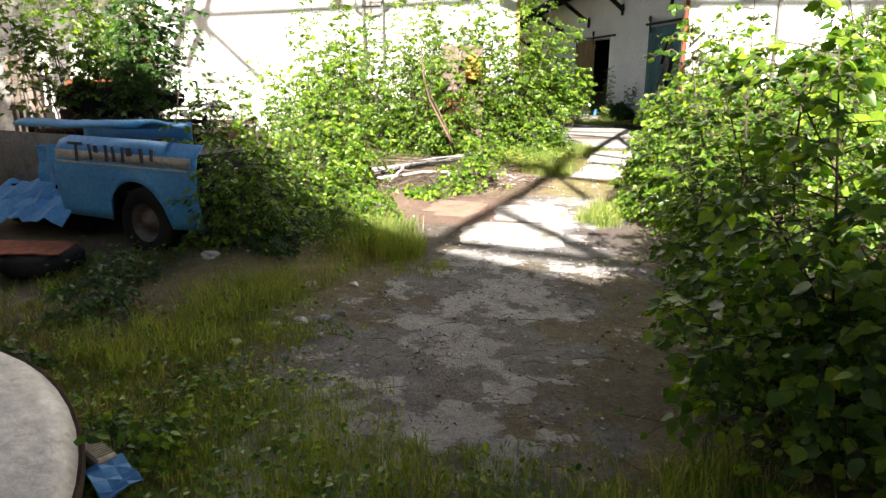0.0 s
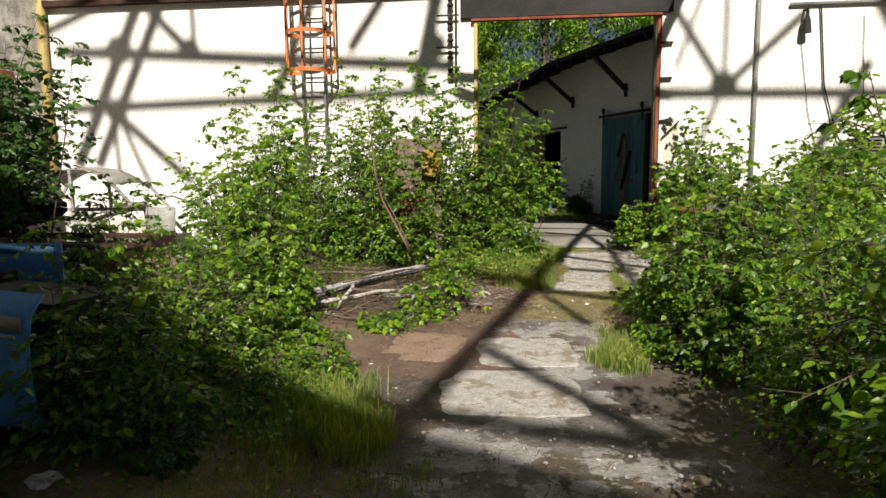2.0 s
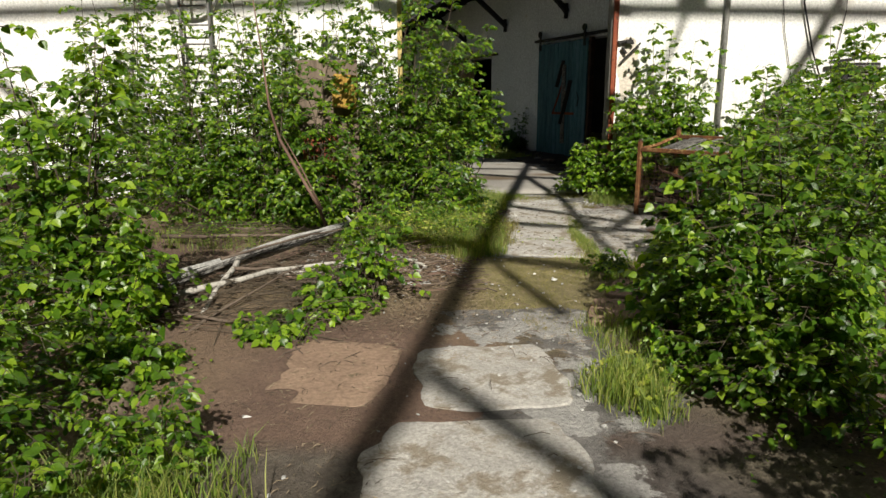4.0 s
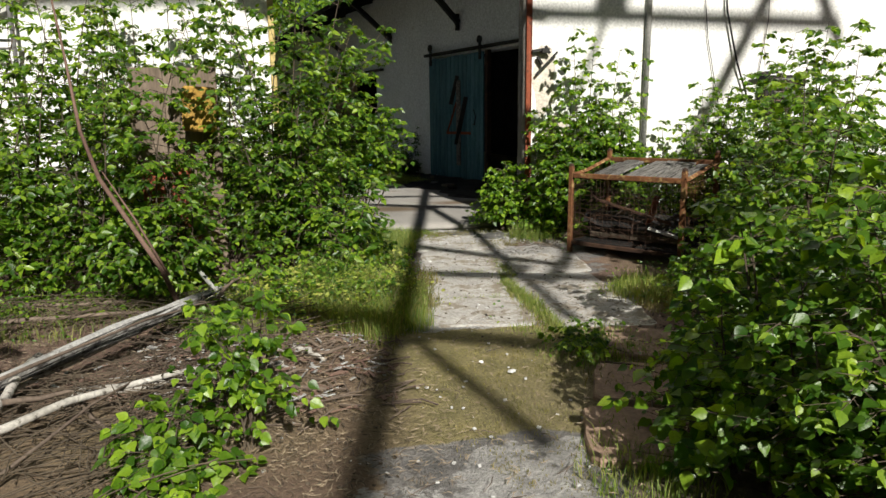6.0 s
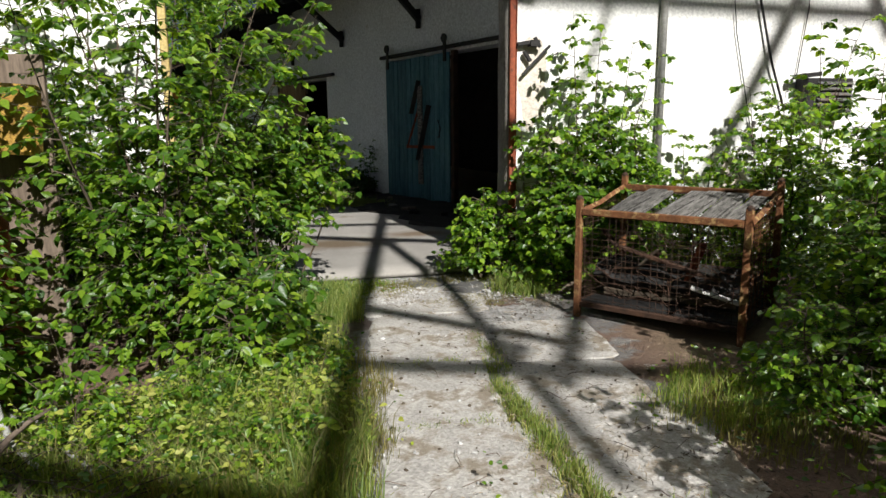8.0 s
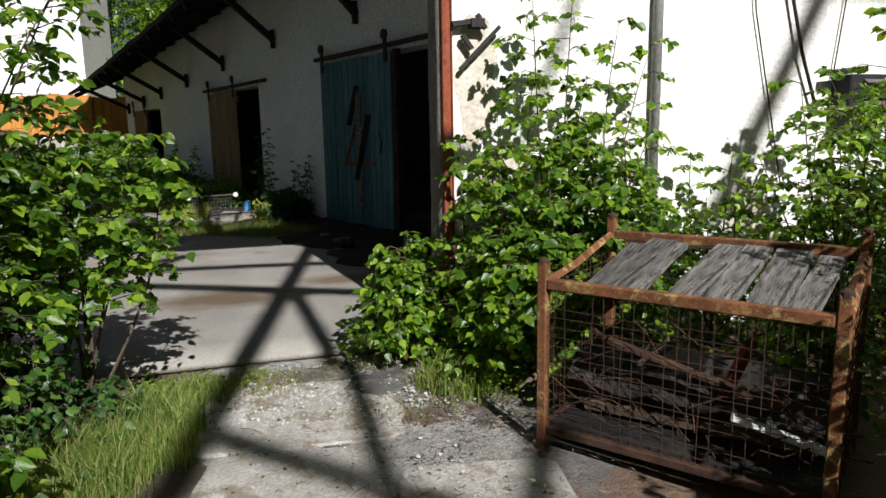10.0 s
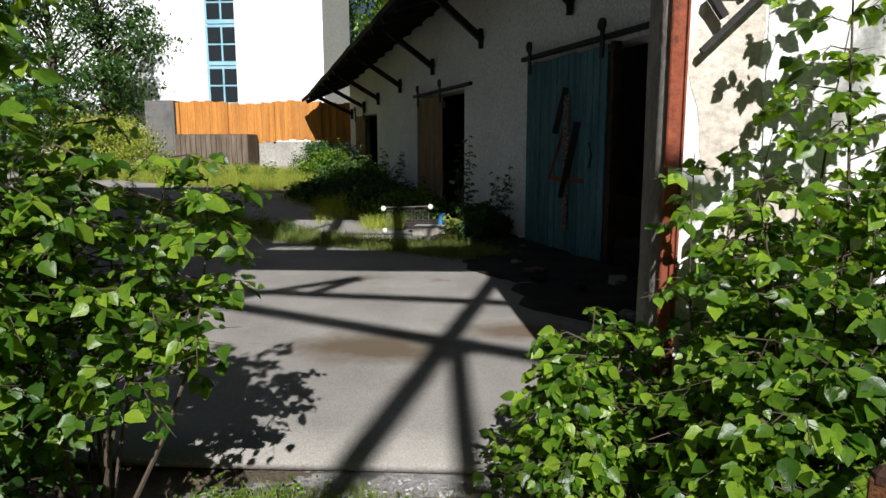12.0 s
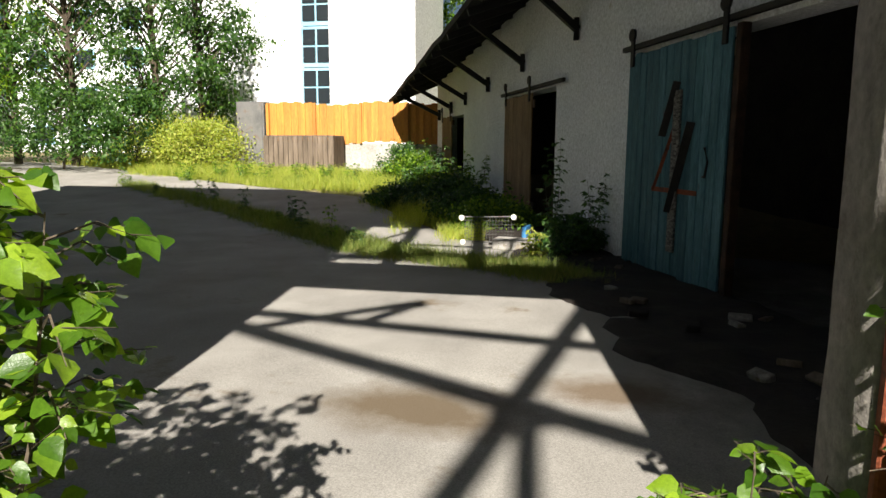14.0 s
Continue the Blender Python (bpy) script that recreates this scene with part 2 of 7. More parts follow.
def ground_material():
    m, n, l, b = material("yard_ground")
    at = n.new("ShaderNodeAttribute")
    at.attribute_name = "worn"
    sep = n.new("ShaderNodeSeparateColor")
    l.new(at.outputs["Color"], sep.inputs[0])
    big, mid, fine = noise_tex(n, l, 0.9, 6, 0.65), noise_tex(n, l, 6, 8, 0.7), noise_tex(n, l, 45, 5, 0.75)
    soil = ramp(n, l, mid, [(0.3, (0.035, 0.031, 0.030)), (0.5, (0.08, 0.070, 0.065)), (0.72, (0.16, 0.142, 0.128))])
    moss = ramp(n, l, mid, [(0.3, (0.15, 0.135, 0.05)), (0.7, (0.34, 0.285, 0.125))])
    slab = ramp(n, l, mid, [(0.3, (0.25, 0.244, 0.236)), (0.5, (0.42, 0.41, 0.40)), (0.75, (0.58, 0.566, 0.545))])
    needles = ramp(n, l, big, [(0.3, (0.12, 0.072, 0.053)), (0.7, (0.25, 0.16, 0.118))])
    col = mix_rgb(n, l, sep.outputs[2], soil, needles)
    col = mix_rgb(n, l, sep.outputs[1], col, moss)

    def worn_edge(scale, gain, lift, lo, hi):
        """A ragged mask: the painted wear plus noise, cut sharply."""
        edge = n.new("ShaderNodeMath")
        edge.operation = "MULTIPLY_ADD"
        l.new(noise_tex(n, l, scale, 9, 0.62), edge.inputs[0])
        edge.inputs[1].default_value = gain
        sub = n.new("ShaderNodeMath")
        sub.operation = "ADD"
        l.new(sep.outputs[0], sub.inputs[0])
        sub.inputs[1].default_value = lift
        l.new(sub.outputs[0], edge.inputs[2])
        return ramp(n, l, edge.outputs[0], [(lo, (0, 0, 0)), (hi, (1, 1, 1))])

    crust = mix_rgb(n, l, 0.82, soil, slab)
    col = mix_rgb(n, l, worn_edge(1.1, 3.6, -2.05, 0.40, 0.55), col, mix_rgb(n, l, 0.32, soil, slab))
    col = mix_rgb(n, l, worn_edge(1.5, 4.6, -2.9, 0.42, 0.50), col, crust)
    col = mix_rgb(n, l, worn_edge(2.3, 5.0, -3.3, 0.45, 0.56), col, slab)
    grain = ramp(n, l, fine, [(0.25, (0.55, 0.55, 0.55)), (0.75, (1.35, 1.33, 1.3))])
    col = mix_rgb(n, l, 1.0, col, grain, "MULTIPLY")
    l.new(col, b.inputs["Base Color"])
    b.inputs["Roughness"].default_value = 0.95
    hs = n.new("ShaderNodeMath")
    hs.operation = "ADD"
    l.new(mid, hs.inputs[0])
    l.new(fine, hs.inputs[1])
    bump(n, l, b, hs.outputs[0], 1.0, 0.035)
    return m


GROUND = ground_material()

# ---- mesh tools ----


class Build:
    """Collects vertices and faces of one mesh."""

    def __init__(self):
        self.v, self.f = [], []

    def add(self, verts, faces):
        k = len(self.v)
        self.v += [tuple(p) for p in verts]
        self.f += [tuple(i + k for i in f) for f in faces]
        return self

    def box(self, c, s, m=None, chip=0.0):
        """A box at c of size s; chip bevels its upright and level edges a little."""
        x, y, z = (a / 2 for a in s)
        if chip:
            q = min(chip, x * 0.45, y * 0.45, z * 0.45)
            pts, idx = [], {}
            for sx in (-1, 1):
                for sy in (-1, 1):
                    for sz in (-1, 1):
                        for ax in range(3):
                            p = [sx * x, sy * y, sz * z]
                            p[(ax + 1) % 3] -= (sx, sy, sz)[(ax + 1) % 3] * q
                            p[(ax + 2) % 3] -= (sx, sy, sz)[(ax + 2) % 3] * q
                            idx[sx, sy, sz, ax] = len(pts)
                            pts.append(p)
            fs = []
            for ax in range(3):
                b, d = (ax + 1) % 3, (ax + 2) % 3
                for s0 in (-1, 1):
                    ring = []
                    for u, w in ((-1, -1), (1, -1), (1, 1), (-1, 1)):
                        k = [0, 0, 0]
                        k[ax], k[b], k[d] = s0, u, w
                        ring.append(idx[(*k, ax)])
                    fs.append(ring if s0 > 0 else ring[::-1])
                for u in (-1, 1):
                    for w in (-1, 1):
                        k0, k1 = [0, 0, 0], [0, 0, 0]
                        k0[ax], k1[ax] = -1, 1
                        k0[b] = k1[b] = u
                        k0[d] = k1[d] = w
                        fs.append((idx[(*k0, b)], idx[(*k1, b)], idx[(*k1, d)], idx[(*k0, d)]))
            for sx in (-1, 1):
                for sy in (-1, 1):
                    for sz in (-1, 1):
                        fs.append([idx[sx, sy, sz, a] for a in range(3)])
        else:
            pts = [(i * x, j * y, k * z) for i in (-1, 1) for j in (-1, 1) for k in (-1, 1)]
            fs = [(0, 1, 3, 2), (4, 6, 7, 5), (0, 4, 5, 1), (2, 3, 7, 6), (0, 2, 6, 4), (1, 5, 7, 3)]
        c = Vector(c)
        pts = [(m @ Vector(p) if m else Vector(p)) + c for p in pts]
        return self.add(pts, fs)

    def bar(self, a, b, w, h=None, up=(0, 0, 1), chip=0.0):
        """A square bar from a to b."""
        a, b = Vector(a), Vector(b)
        d = b - a
        y = d.normalized()
        x = y.cross(Vector(up))
        if x.length < 1e-3:
            x = y.cross(Vector((1, 0, 0)))
        x.normalize()
        m = Matrix((x, y, x.cross(y))).transposed()
        return self.box((a + b) / 2, (w, d.length, h or w), m, chip)

    def tube(self, pts, radii, sides=6, caps=True):
        pts = [Vector(p) for p in pts]
        if isinstance(radii, (int, float)):
            radii = [radii] * len(pts)
        rings, k = [], len(self.v)
        for i, p in enumerate(pts):
            d = (pts[min(i + 1, len(pts) - 1)] - pts[max(i - 1, 0)]).normalized()
            x = d.cross(Vector((0.13, 0.31, 0.94)))
            if x.length < 1e-3:
                x = d.cross(Vector((1, 0, 0)))
            x.normalize()
            y = d.cross(x)
            for j in range(sides):
                a = 2 * math.pi * j / sides
                self.v.append(tuple(p + (x * math.cos(a) + y * math.sin(a)) * radii[i]))
        for i in range(len(pts) - 1):
            for j in range(sides):
                j2 = (j + 1) % sides
                self.f.append((k + i * sides + j, k + i * sides + j2, k + (i + 1) * sides + j2, k + (i + 1) * sides + j))
        if caps:
            self.f.append(tuple(k + j for j in range(sides))[::-1])
            self.f.append(tuple(k + (len(pts) - 1) * sides + j for j in range(sides)))
        return self

    def lathe(self, c, axis, profile, sides=24):
        """Turns (distance along axis, radius) pairs about the axis through c."""
        c, d = Vector(c), Vector(axis).normalized()
        x = d.cross(Vector((0.2, 0.3, 0.93))).normalized()
        y, k = d.cross(x), len(self.v)
        for h, r in profile:
            for j in range(sides):
                a = 2 * math.pi * j / sides
                self.v.append(tuple(c + d * h + (x * math.cos(a) + y * math.sin(a)) * r))
        for i in range(len(profile) - 1):
            for j in range(sides):
                j2 = (j + 1) % sides
                self.f.append((k + i * sides + j, k + i * sides + j2, k + (i + 1) * sides + j2, k + (i + 1) * sides + j))
        return self

    def sheet(self, grid, thick):
        """A bent sheet from rows of points, with thickness along its normals."""
        rows, cols = len(grid), len(grid[0])
        g = [[Vector(p) for p in r] for r in grid]
        top, low = [], []
        for i in range(rows):
            for j in range(cols):
                du = g[min(i + 1, rows - 1)][j] - g[max(i - 1, 0)][j]
                dv = g[i][min(j + 1, cols - 1)] - g[i][max(j - 1, 0)]
                n = du.cross(dv).normalized() * thick / 2
                top.append(g[i][j] + n)
                low.append(g[i][j] - n)
        q, fs = rows * cols, []
        for i in range(rows - 1):
            for j in range(cols - 1):
                a = i * cols + j
                fs += [(a, a + 1, a + cols + 1, a + cols), (q + a, q + a + cols, q + a + cols + 1, q + a + 1)]
        rim = [j for j in range(cols)] + [i * cols + cols - 1 for i in range(1, rows)] + [(rows - 1) * cols + j for j in range(cols - 2, -1, -1)] + [i * cols for i in range(rows - 2, 0, -1)]
        for a, b in zip(rim, rim[1:] + rim[:1]):
            fs.append((b, a, q + a, q + b))
        return self.add(top + low, fs)

    def mesh(self, name, mat, smooth=False):
        me = bpy.data.meshes.new(name)
        me.from_pydata(self.v, [], self.f)
        me.materials.append(mat)
        if smooth:
            me.polygons.foreach_set("use_smooth", [True] * len(me.polygons))
        me.update()
        return me


def part(name, b, mat, parent=None, label="", smooth=False):
    """Links a Build (or a finished mesh) as one object under parent."""
    me = b if isinstance(b, bpy.types.Mesh) else b.mesh(name, mat, smooth)
    ob = new(name, me)
    ob.parent = parent
    return tagged(ob, label) if label else ob


def thing(name, label, category, group="", at=(0, 0, 0), turn=0.0):
    ob = tagged(new(name), label, category, group)
    ob.matrix_world = pose(*at, 0, 0, turn)
    ob.empty_display_size = 0.1
    return ob


def array_mesh(name, verts, quads, mat, tris=None):
    me = bpy.data.meshes.new(name)
    nq, nt = len(quads), 0 if tris is None else len(tris)
    me.vertices.add(len(verts))
    me.vertices.foreach_set("co", np.asarray(verts, np.float32).ravel())
    loops = np.asarray(quads, np.int32).ravel()
    starts = np.arange(nq) * 4
    if nt:
        loops = np.concatenate([loops, np.asarray(tris, np.int32).ravel()])
        starts = np.concatenate([starts, nq * 4 + np.arange(nt) * 3])
    me.loops.add(len(loops))
    me.loops.foreach_set("vertex_index", loops)
    me.polygons.add(nq + nt)
    me.polygons.foreach_set("loop_start", starts.astype(np.int32))
    me.materials.append(mat)
    me.update(calc_edges=True)
    return me




def leaf_shape(w1, w2, w3, curl, bend):
    """Half-widths at three heights, how far the sides lift and the tip bends: midrib of four points, three on each side."""
    mid = [(0, 0, 0), (0, 0.38, -0.02), (0, 0.70, -0.04 - bend * 0.35), (0, 1.0, -bend)]
    left = [(-w1, 0.17, curl), (-w2, 0.44, curl * 1.1), (-w3, 0.74, curl * 0.5 - bend * 0.3)]
    return np.array(mid + left + [(-x, y, z) for x, y, z in left])


LEAF_SHAPE = leaf_shape(0.20, 0.29, 0.17, 0.06, 0.10)
LEAF_ROUND = leaf_shape(0.32, 0.38, 0.20, 0.05, 0.14)
LEAF_LONG = leaf_shape(0.10, 0.17, 0.11, 0.04, 0.14)
LEAF_FACES = ((0, 1, 5, 4), (1, 2, 6, 5), (0, 7, 8, 1), (1, 8, 9, 2))
LEAF_TIPS = ((2, 3, 6), (2, 9, 3))


def leaves(name, at, ahead, size, mat, shape, rng, tilt=0.62):
    """Leaves at the points at, pointing along ahead, with their upper sides turned roughly up."""
    n = len(at)
    y = ahead / (np.linalg.norm(ahead, axis=1, keepdims=True) + 1e-9)
    up = np.array((0.05, -0.6, 1.0)) + rng.normal(0, tilt, (n, 3))
    x = np.cross(y, up)
    x /= np.linalg.norm(x, axis=1, keepdims=True) + 1e-9
    z = np.cross(x, y)
    s = size * (0.45 + 0.8 * rng.uniform(0, 1, (n, 1, 1)) ** 1.4)
    p = at[:, None, :] + s * (shape[None, :, 0:1] * x[:, None] + shape[None, :, 1:2] * y[:, None] + shape[None, :, 2:3] * z[:, None])
    k = (np.arange(n) * 10)[:, None]
    quads = np.concatenate([k + np.array(f) for f in LEAF_FACES])
    tips = np.concatenate([k + np.array(f) for f in LEAF_TIPS])
    me = array_mesh(name, p.reshape(-1, 3), quads, mat, tips)
    me.polygons.foreach_set("use_smooth", [True] * len(me.polygons))
    return me


def shrub(name, label, x, y, height, spread, seed, stems=7, twigs=16, per=9, leaf=0.06, mat=None, shape=LEAF_SHAPE, lean=(0, 0),
          bark=None, low=0.12, z=0.0, stem_r=0.012, twig_len=0.4, category="shrub", group="", droop=0.25, parts=("trunk", "crown")):
    """Upright stems with nearly level sprays: each spray is a branch with side twigs and leaves in two rows."""
    rng = np.random.default_rng(seed)
    ob = thing(name, label, category, group, (x, y, z))
    wood, at, ahead = Build(), [], []
    n_stems, n_sprays, n_leaves = max(5, int(stems * 0.55)), max(6, int(twigs * 0.9)), per * 2
    up = np.array((0, 0, 1.0))
    for s in range(n_stems):
        a = 2 * math.pi * (s * 0.618 + rng.uniform(-0.1, 0.1))
        tall = rng.uniform(0.92, 1.04) if s % 4 == 0 else rng.uniform(0.30 if low < 0.3 else 0.6, 0.9)
        reach = spread * rng.uniform(0.25, 0.95) * (1.3 - 0.65 * tall)
        tip = np.array((math.cos(a) * reach + lean[0] * tall, math.sin(a) * reach + lean[1] * tall, height * tall))
        bend = rng.normal(0, 0.05 * height, 3) * (1, 1, 0)
        pts = []
        for i in range(7):
            u = i / 6
            pts.append(tip * np.array((u ** 1.15, u ** 1.15, u ** 0.9)) + bend * math.sin(u * math.pi))
        pts[0] = np.array((math.cos(a) * 0.06, math.sin(a) * 0.06, -0.03))
        pts = np.array(pts)
        wood.tube(pts, [stem_r * (1 - 0.85 * i / 6) for i in range(7)], 5)
        turn = rng.uniform(0, 6.28)
        for k in range(n_sprays):
            u = low + (1 - low) * ((k + rng.uniform()) / n_sprays) ** 0.9
            i = min(int(u * 6), 5)
            p = pts[i] + (pts[i + 1] - pts[i]) * (u * 6 - i)
            turn += 2.4 + rng.normal(0, 0.3)
            out = np.array((math.cos(turn), math.sin(turn), 0.0))
            if out.dot((*p[:2], 0)) < 0:
                out[:2] += p[:2] / (np.linalg.norm(p[:2]) + 0.05) * 0.5
                out /= np.linalg.norm(out)
            ln = twig_len * (1.75 - 1.25 * u) * rng.uniform(0.55, 1.3)
            rise = rng.uniform(0.05, 0.4)
            side = np.cross(out, up)
            ends = [p, p + out * ln * 0.5 + up * ln * rise * 0.6, p + out * ln + up * ln * (rise - droop - 0.1)]
            wood.tube(ends, [stem_r * 0.34, stem_r * 0.22, stem_r * 0.09], 3, False)
            lines = [(ends[0], ends[1], 0.5), (ends[1], ends[2], 1.0)]
            for j in range(4):
                v = 0.28 + 0.18 * j
                c = ends[0] + (ends[1] - ends[0]) * v * 2 if v < 0.5 else ends[1] + (ends[2] - ends[1]) * (v * 2 - 1)
                w = side * (1 if j % 2 else -1) * 0.8 + out * 0.7 + up * rng.normal(-0.08, 0.15)
                e = c + w * ln * rng.uniform(0.28, 0.5) * (1.15 - 0.5 * v)
                lines.append((c, e, 1.0))
                wood.tube([c, e], [stem_r * 0.16, stem_r * 0.07], 3, False)
            line = rng.choice(6, n_leaves, p=(0.08, 0.24, 0.17, 0.17, 0.17, 0.17))
            v = rng.uniform(0.15, 1.05, n_leaves)[:, None]
            A, B = np.array([q[0] for q in lines])[line], np.array([q[1] for q in lines])[line]
            d = B - A
            d /= np.linalg.norm(d, axis=1, keepdims=True) + 1e-9
            w = np.cross(d, up)
            way = w * np.where(rng.uniform(size=(n_leaves, 1)) < 0.5, -0.85, 0.85) + d * 0.6 + rng.normal(0, 0.22, (n_leaves, 3)) - up * rng.uniform(0.0, 0.7, (n_leaves, 1))
            at.append(A + (B - A) * v + rng.normal(0, 0.006, (n_leaves, 3)))
            ahead.append(way)
    at, ahead = np.concatenate(at), np.concatenate(ahead)
    keep = at[:, 2] > 0.02
    part(parts[0], wood, bark or BARK, ob)
    part(parts[1], leaves(parts[1], at[keep], ahead[keep], leaf, mat or LEAF, shape, rng, 0.42), None, ob)
    return ob


def grass(name, label, spots, seed, mat=None, category="grass"):
    """Blades on spots (x, y, rx, ry, count, height)."""
    rng = np.random.default_rng(seed)
    P, H = [], []
    for x, y, rx, ry, n, h in spots:
        r, a = np.sqrt(rng.uniform(0, 1, n)), rng.uniform(0, 2 * math.pi, n)
        edge = 1 + 0.3 * np.sin(3 * a + seed) + 0.2 * np.sin(7 * a)
        k = max(3, n // 40)
        tuft = np.stack([x + rx * np.sqrt(rng.uniform(0, 1, k)) * np.cos(6.28 * np.arange(k) * 0.618), y + ry * np.sqrt(rng.uniform(0, 1, k)) * np.sin(6.28 * np.arange(k) * 0.618)], 1)
        own, pull = tuft[rng.integers(0, k, n)], rng.uniform(0.0, 1.0, (n, 1)) > 0.45
        loose = np.stack([x + rx * r * np.cos(a) * edge, y + ry * r * np.sin(a) * edge], 1)
        P.append(np.where(pull, own + rng.normal(0, 0.035, (n, 2)), loose))
        H.append(h * rng.uniform(0.35, 1.1, n) * (1.1 - 0.5 * r))
    P, H = np.concatenate(P), np.concatenate(H)
    n = len(P)
    a = rng.uniform(0, 2 * math.pi, n)
    side = np.stack([np.cos(a), np.sin(a), 0 * a], 1) * (0.0022 + 0.004 * H)[:, None]
    b = rng.uniform(0, 2 * math.pi, n)
    tilt = np.stack([np.cos(b), np.sin(b), 0 * b], 1) * (H * rng.uniform(0.1, 0.6, n))[:, None]
    zz = np.array([land(px, py) for px, py in P]) - 0.01
    root = np.concatenate([P, zz[:, None]], 1)
    up = np.array((0, 0, 1.0))
    mid = root + tilt * 0.3 + up * (H * 0.6)[:, None]
    tip = root + tilt + up * (H * 0.92)[:, None]
    v = np.stack([root - side, root + side, mid + side * 0.8, mid - side * 0.8, tip], 1).reshape(-1, 3)
    k = (np.arange(n) * 5)[:, None]
    me = array_mesh(name, v, k + np.array((0, 1, 2, 3)), mat or GRASS, k + np.array((3, 2, 4)))
    return tagged(new(name, me), label, category, kind="stuff")


def land(x, y):
    """Height of the ground: level in the yard, rising slowly behind the gateway."""
    t = min(max((y - 24.0) / 16.0, 0.0), 1.0)
    return 0.8 * t * t * (3 - 2 * t) + 0.03 * max(0.0, min(y - 40.0, 30.0))

# ---- large structure ----
WALL_Y, GATE_L, GATE_R, GATE_TOP = 14.57, -1.50, 1.865, 4.30


def ground_sheet():
    """One sheet, fine in the yard and coarse out to the horizon."""
    xs = np.concatenate([np.linspace(-400, -16, 14)[:-1], np.arange(-16, 8, 0.16), np.linspace(8, 400, 16)])
    ys = np.concatenate([np.linspace(-400, -3, 12)[:-1], np.arange(-3, 15.2, 0.16), np.arange(15.2, 44, 0.7), np.linspace(44, 600, 16)])
    nx, ny = len(xs), len(ys)
    v = np.zeros((ny, nx, 3))
    c = np.zeros((ny, nx, 4))
    c[..., 3] = 1
    for j, y in enumerate(ys):
        for i, x in enumerate(xs):
            near = -14 < x < 7 and -3 < y < 15
            z = land(x, y)
            mid = -0.75 + 0.13 * max(y - 3.0, 0.0) + (0.25 if y > 10.2 else 0)
            half = 0.95 if y < 6 else (0.6 if y < 9.6 else 1.15)
            d = abs(x - mid) / half
            if near:
                w = noise.noise((x * 0.7, y * 0.7, 0.3))
                z += 0.035 * noise.noise((x * 1.1, y * 1.1, 5.0)) + 0.012 * noise.noise((x * 5, y * 5, 2.0))
                z *= min(1.0, 0.25 + 0.75 * max(0.0, d - 0.6))
                z += 0.16 * math.exp(-((x + 2.6) ** 2 / 0.5 + (y - 4.6) ** 2 / 1.2))
                z += 0.10 * math.exp(-((x + 2.6) ** 2 / 1.2 + (y - 8.0) ** 2 / 1.5))
                c[j, i, 0] = max(0.0, min(1.0, 1.25 - 0.75 * d + 0.35 * w)) * (1 if y > 1.6 else 0.1) * (0.25 if 8.6 < y < 10.4 else 1)
                c[j, i, 1] = max(0.0, min(1.0, (1.0 * min(1.0, max(0.0, (x + 0.75) / 0.4)) if y > 8.3 and -0.8 < x < 1 and y < 10.8 else (0.35 if y < 6.5 and x < 1 else 0.02)) + 0.7 * w))
                c[j, i, 0] *= 1.25 if y > 10.2 else (1.05 if y < 6 else 1.1)
                c[j, i, 2] = 1.0 if (x < -0.4 and y > 6.5) or x > 1.0 else (0.12 if y < 6.5 else 0.35)
            else:
                c[j, i, 1] = 0.8 if y > 15 else 0.1
                if 14.8 < y and -9 < x < 6:
                    z -= 0.03
            v[j, i] = x, y, z
    idx = np.arange(nx * ny).reshape(ny, nx)
    quads = np.stack([idx[:-1, :-1], idx[:-1, 1:], idx[1:, 1:], idx[1:, :-1]], -1).reshape(-1, 4)
    me = array_mesh("ground", v.reshape(-1, 3), quads, GROUND)
    col = me.color_attributes.new("worn", "FLOAT_COLOR", "POINT")
    col.data.foreach_set("color", c.reshape(-1).astype(np.float32))
    me.polygons.foreach_set("use_smooth", [True] * len(me.polygons))
    return tagged(new("ground", me), "trodden earth yard with worn concrete, moss and needles", "ground", kind="structure")


ground_sheet()


def structure(name, b, mat, label, category, smooth=False):
    return tagged(part(name, b, mat, None, "", smooth), label, category, kind="structure")


# asphalt lane behind the gateway
lane = Build()
LANE_EDGE = ((14.0, 4.9), (23.4, 4.9), (24.4, -0.8), (25.0, -1.15), (30.5, -4.8), (31.9, -7.8), (33.4, -11.1), (37.2, -17.7), (42.0, -25.0))
rows = []
for y in np.arange(14.75, 41.6, 0.45):
    right = np.interp(y, [e[0] for e in LANE_EDGE], [e[1] for e in LANE_EDGE])
    left = -11.0 - 0.9 * max(y - 22.0, 0)
    rows.append([(x, y, 0.045 + land(x, y) + 0.012 * noise.noise((x, y, 0))) for x in np.linspace(left, right + 0.15 * noise.noise((y * 0.8, 0, 0)), 32)])
lane.sheet(rows, 0.05)
structure("pavement", lane, ASPHALT, "pale worn asphalt lane with brown stains and shade painted along the shed", "pavement", True)


def wall_piece(b, x0, x1, z0, z1):
    b.box(((x0 + x1) / 2, WALL_Y + 0.17, (z0 + z1) / 2), (x1 - x0, 0.34, z1 - z0))


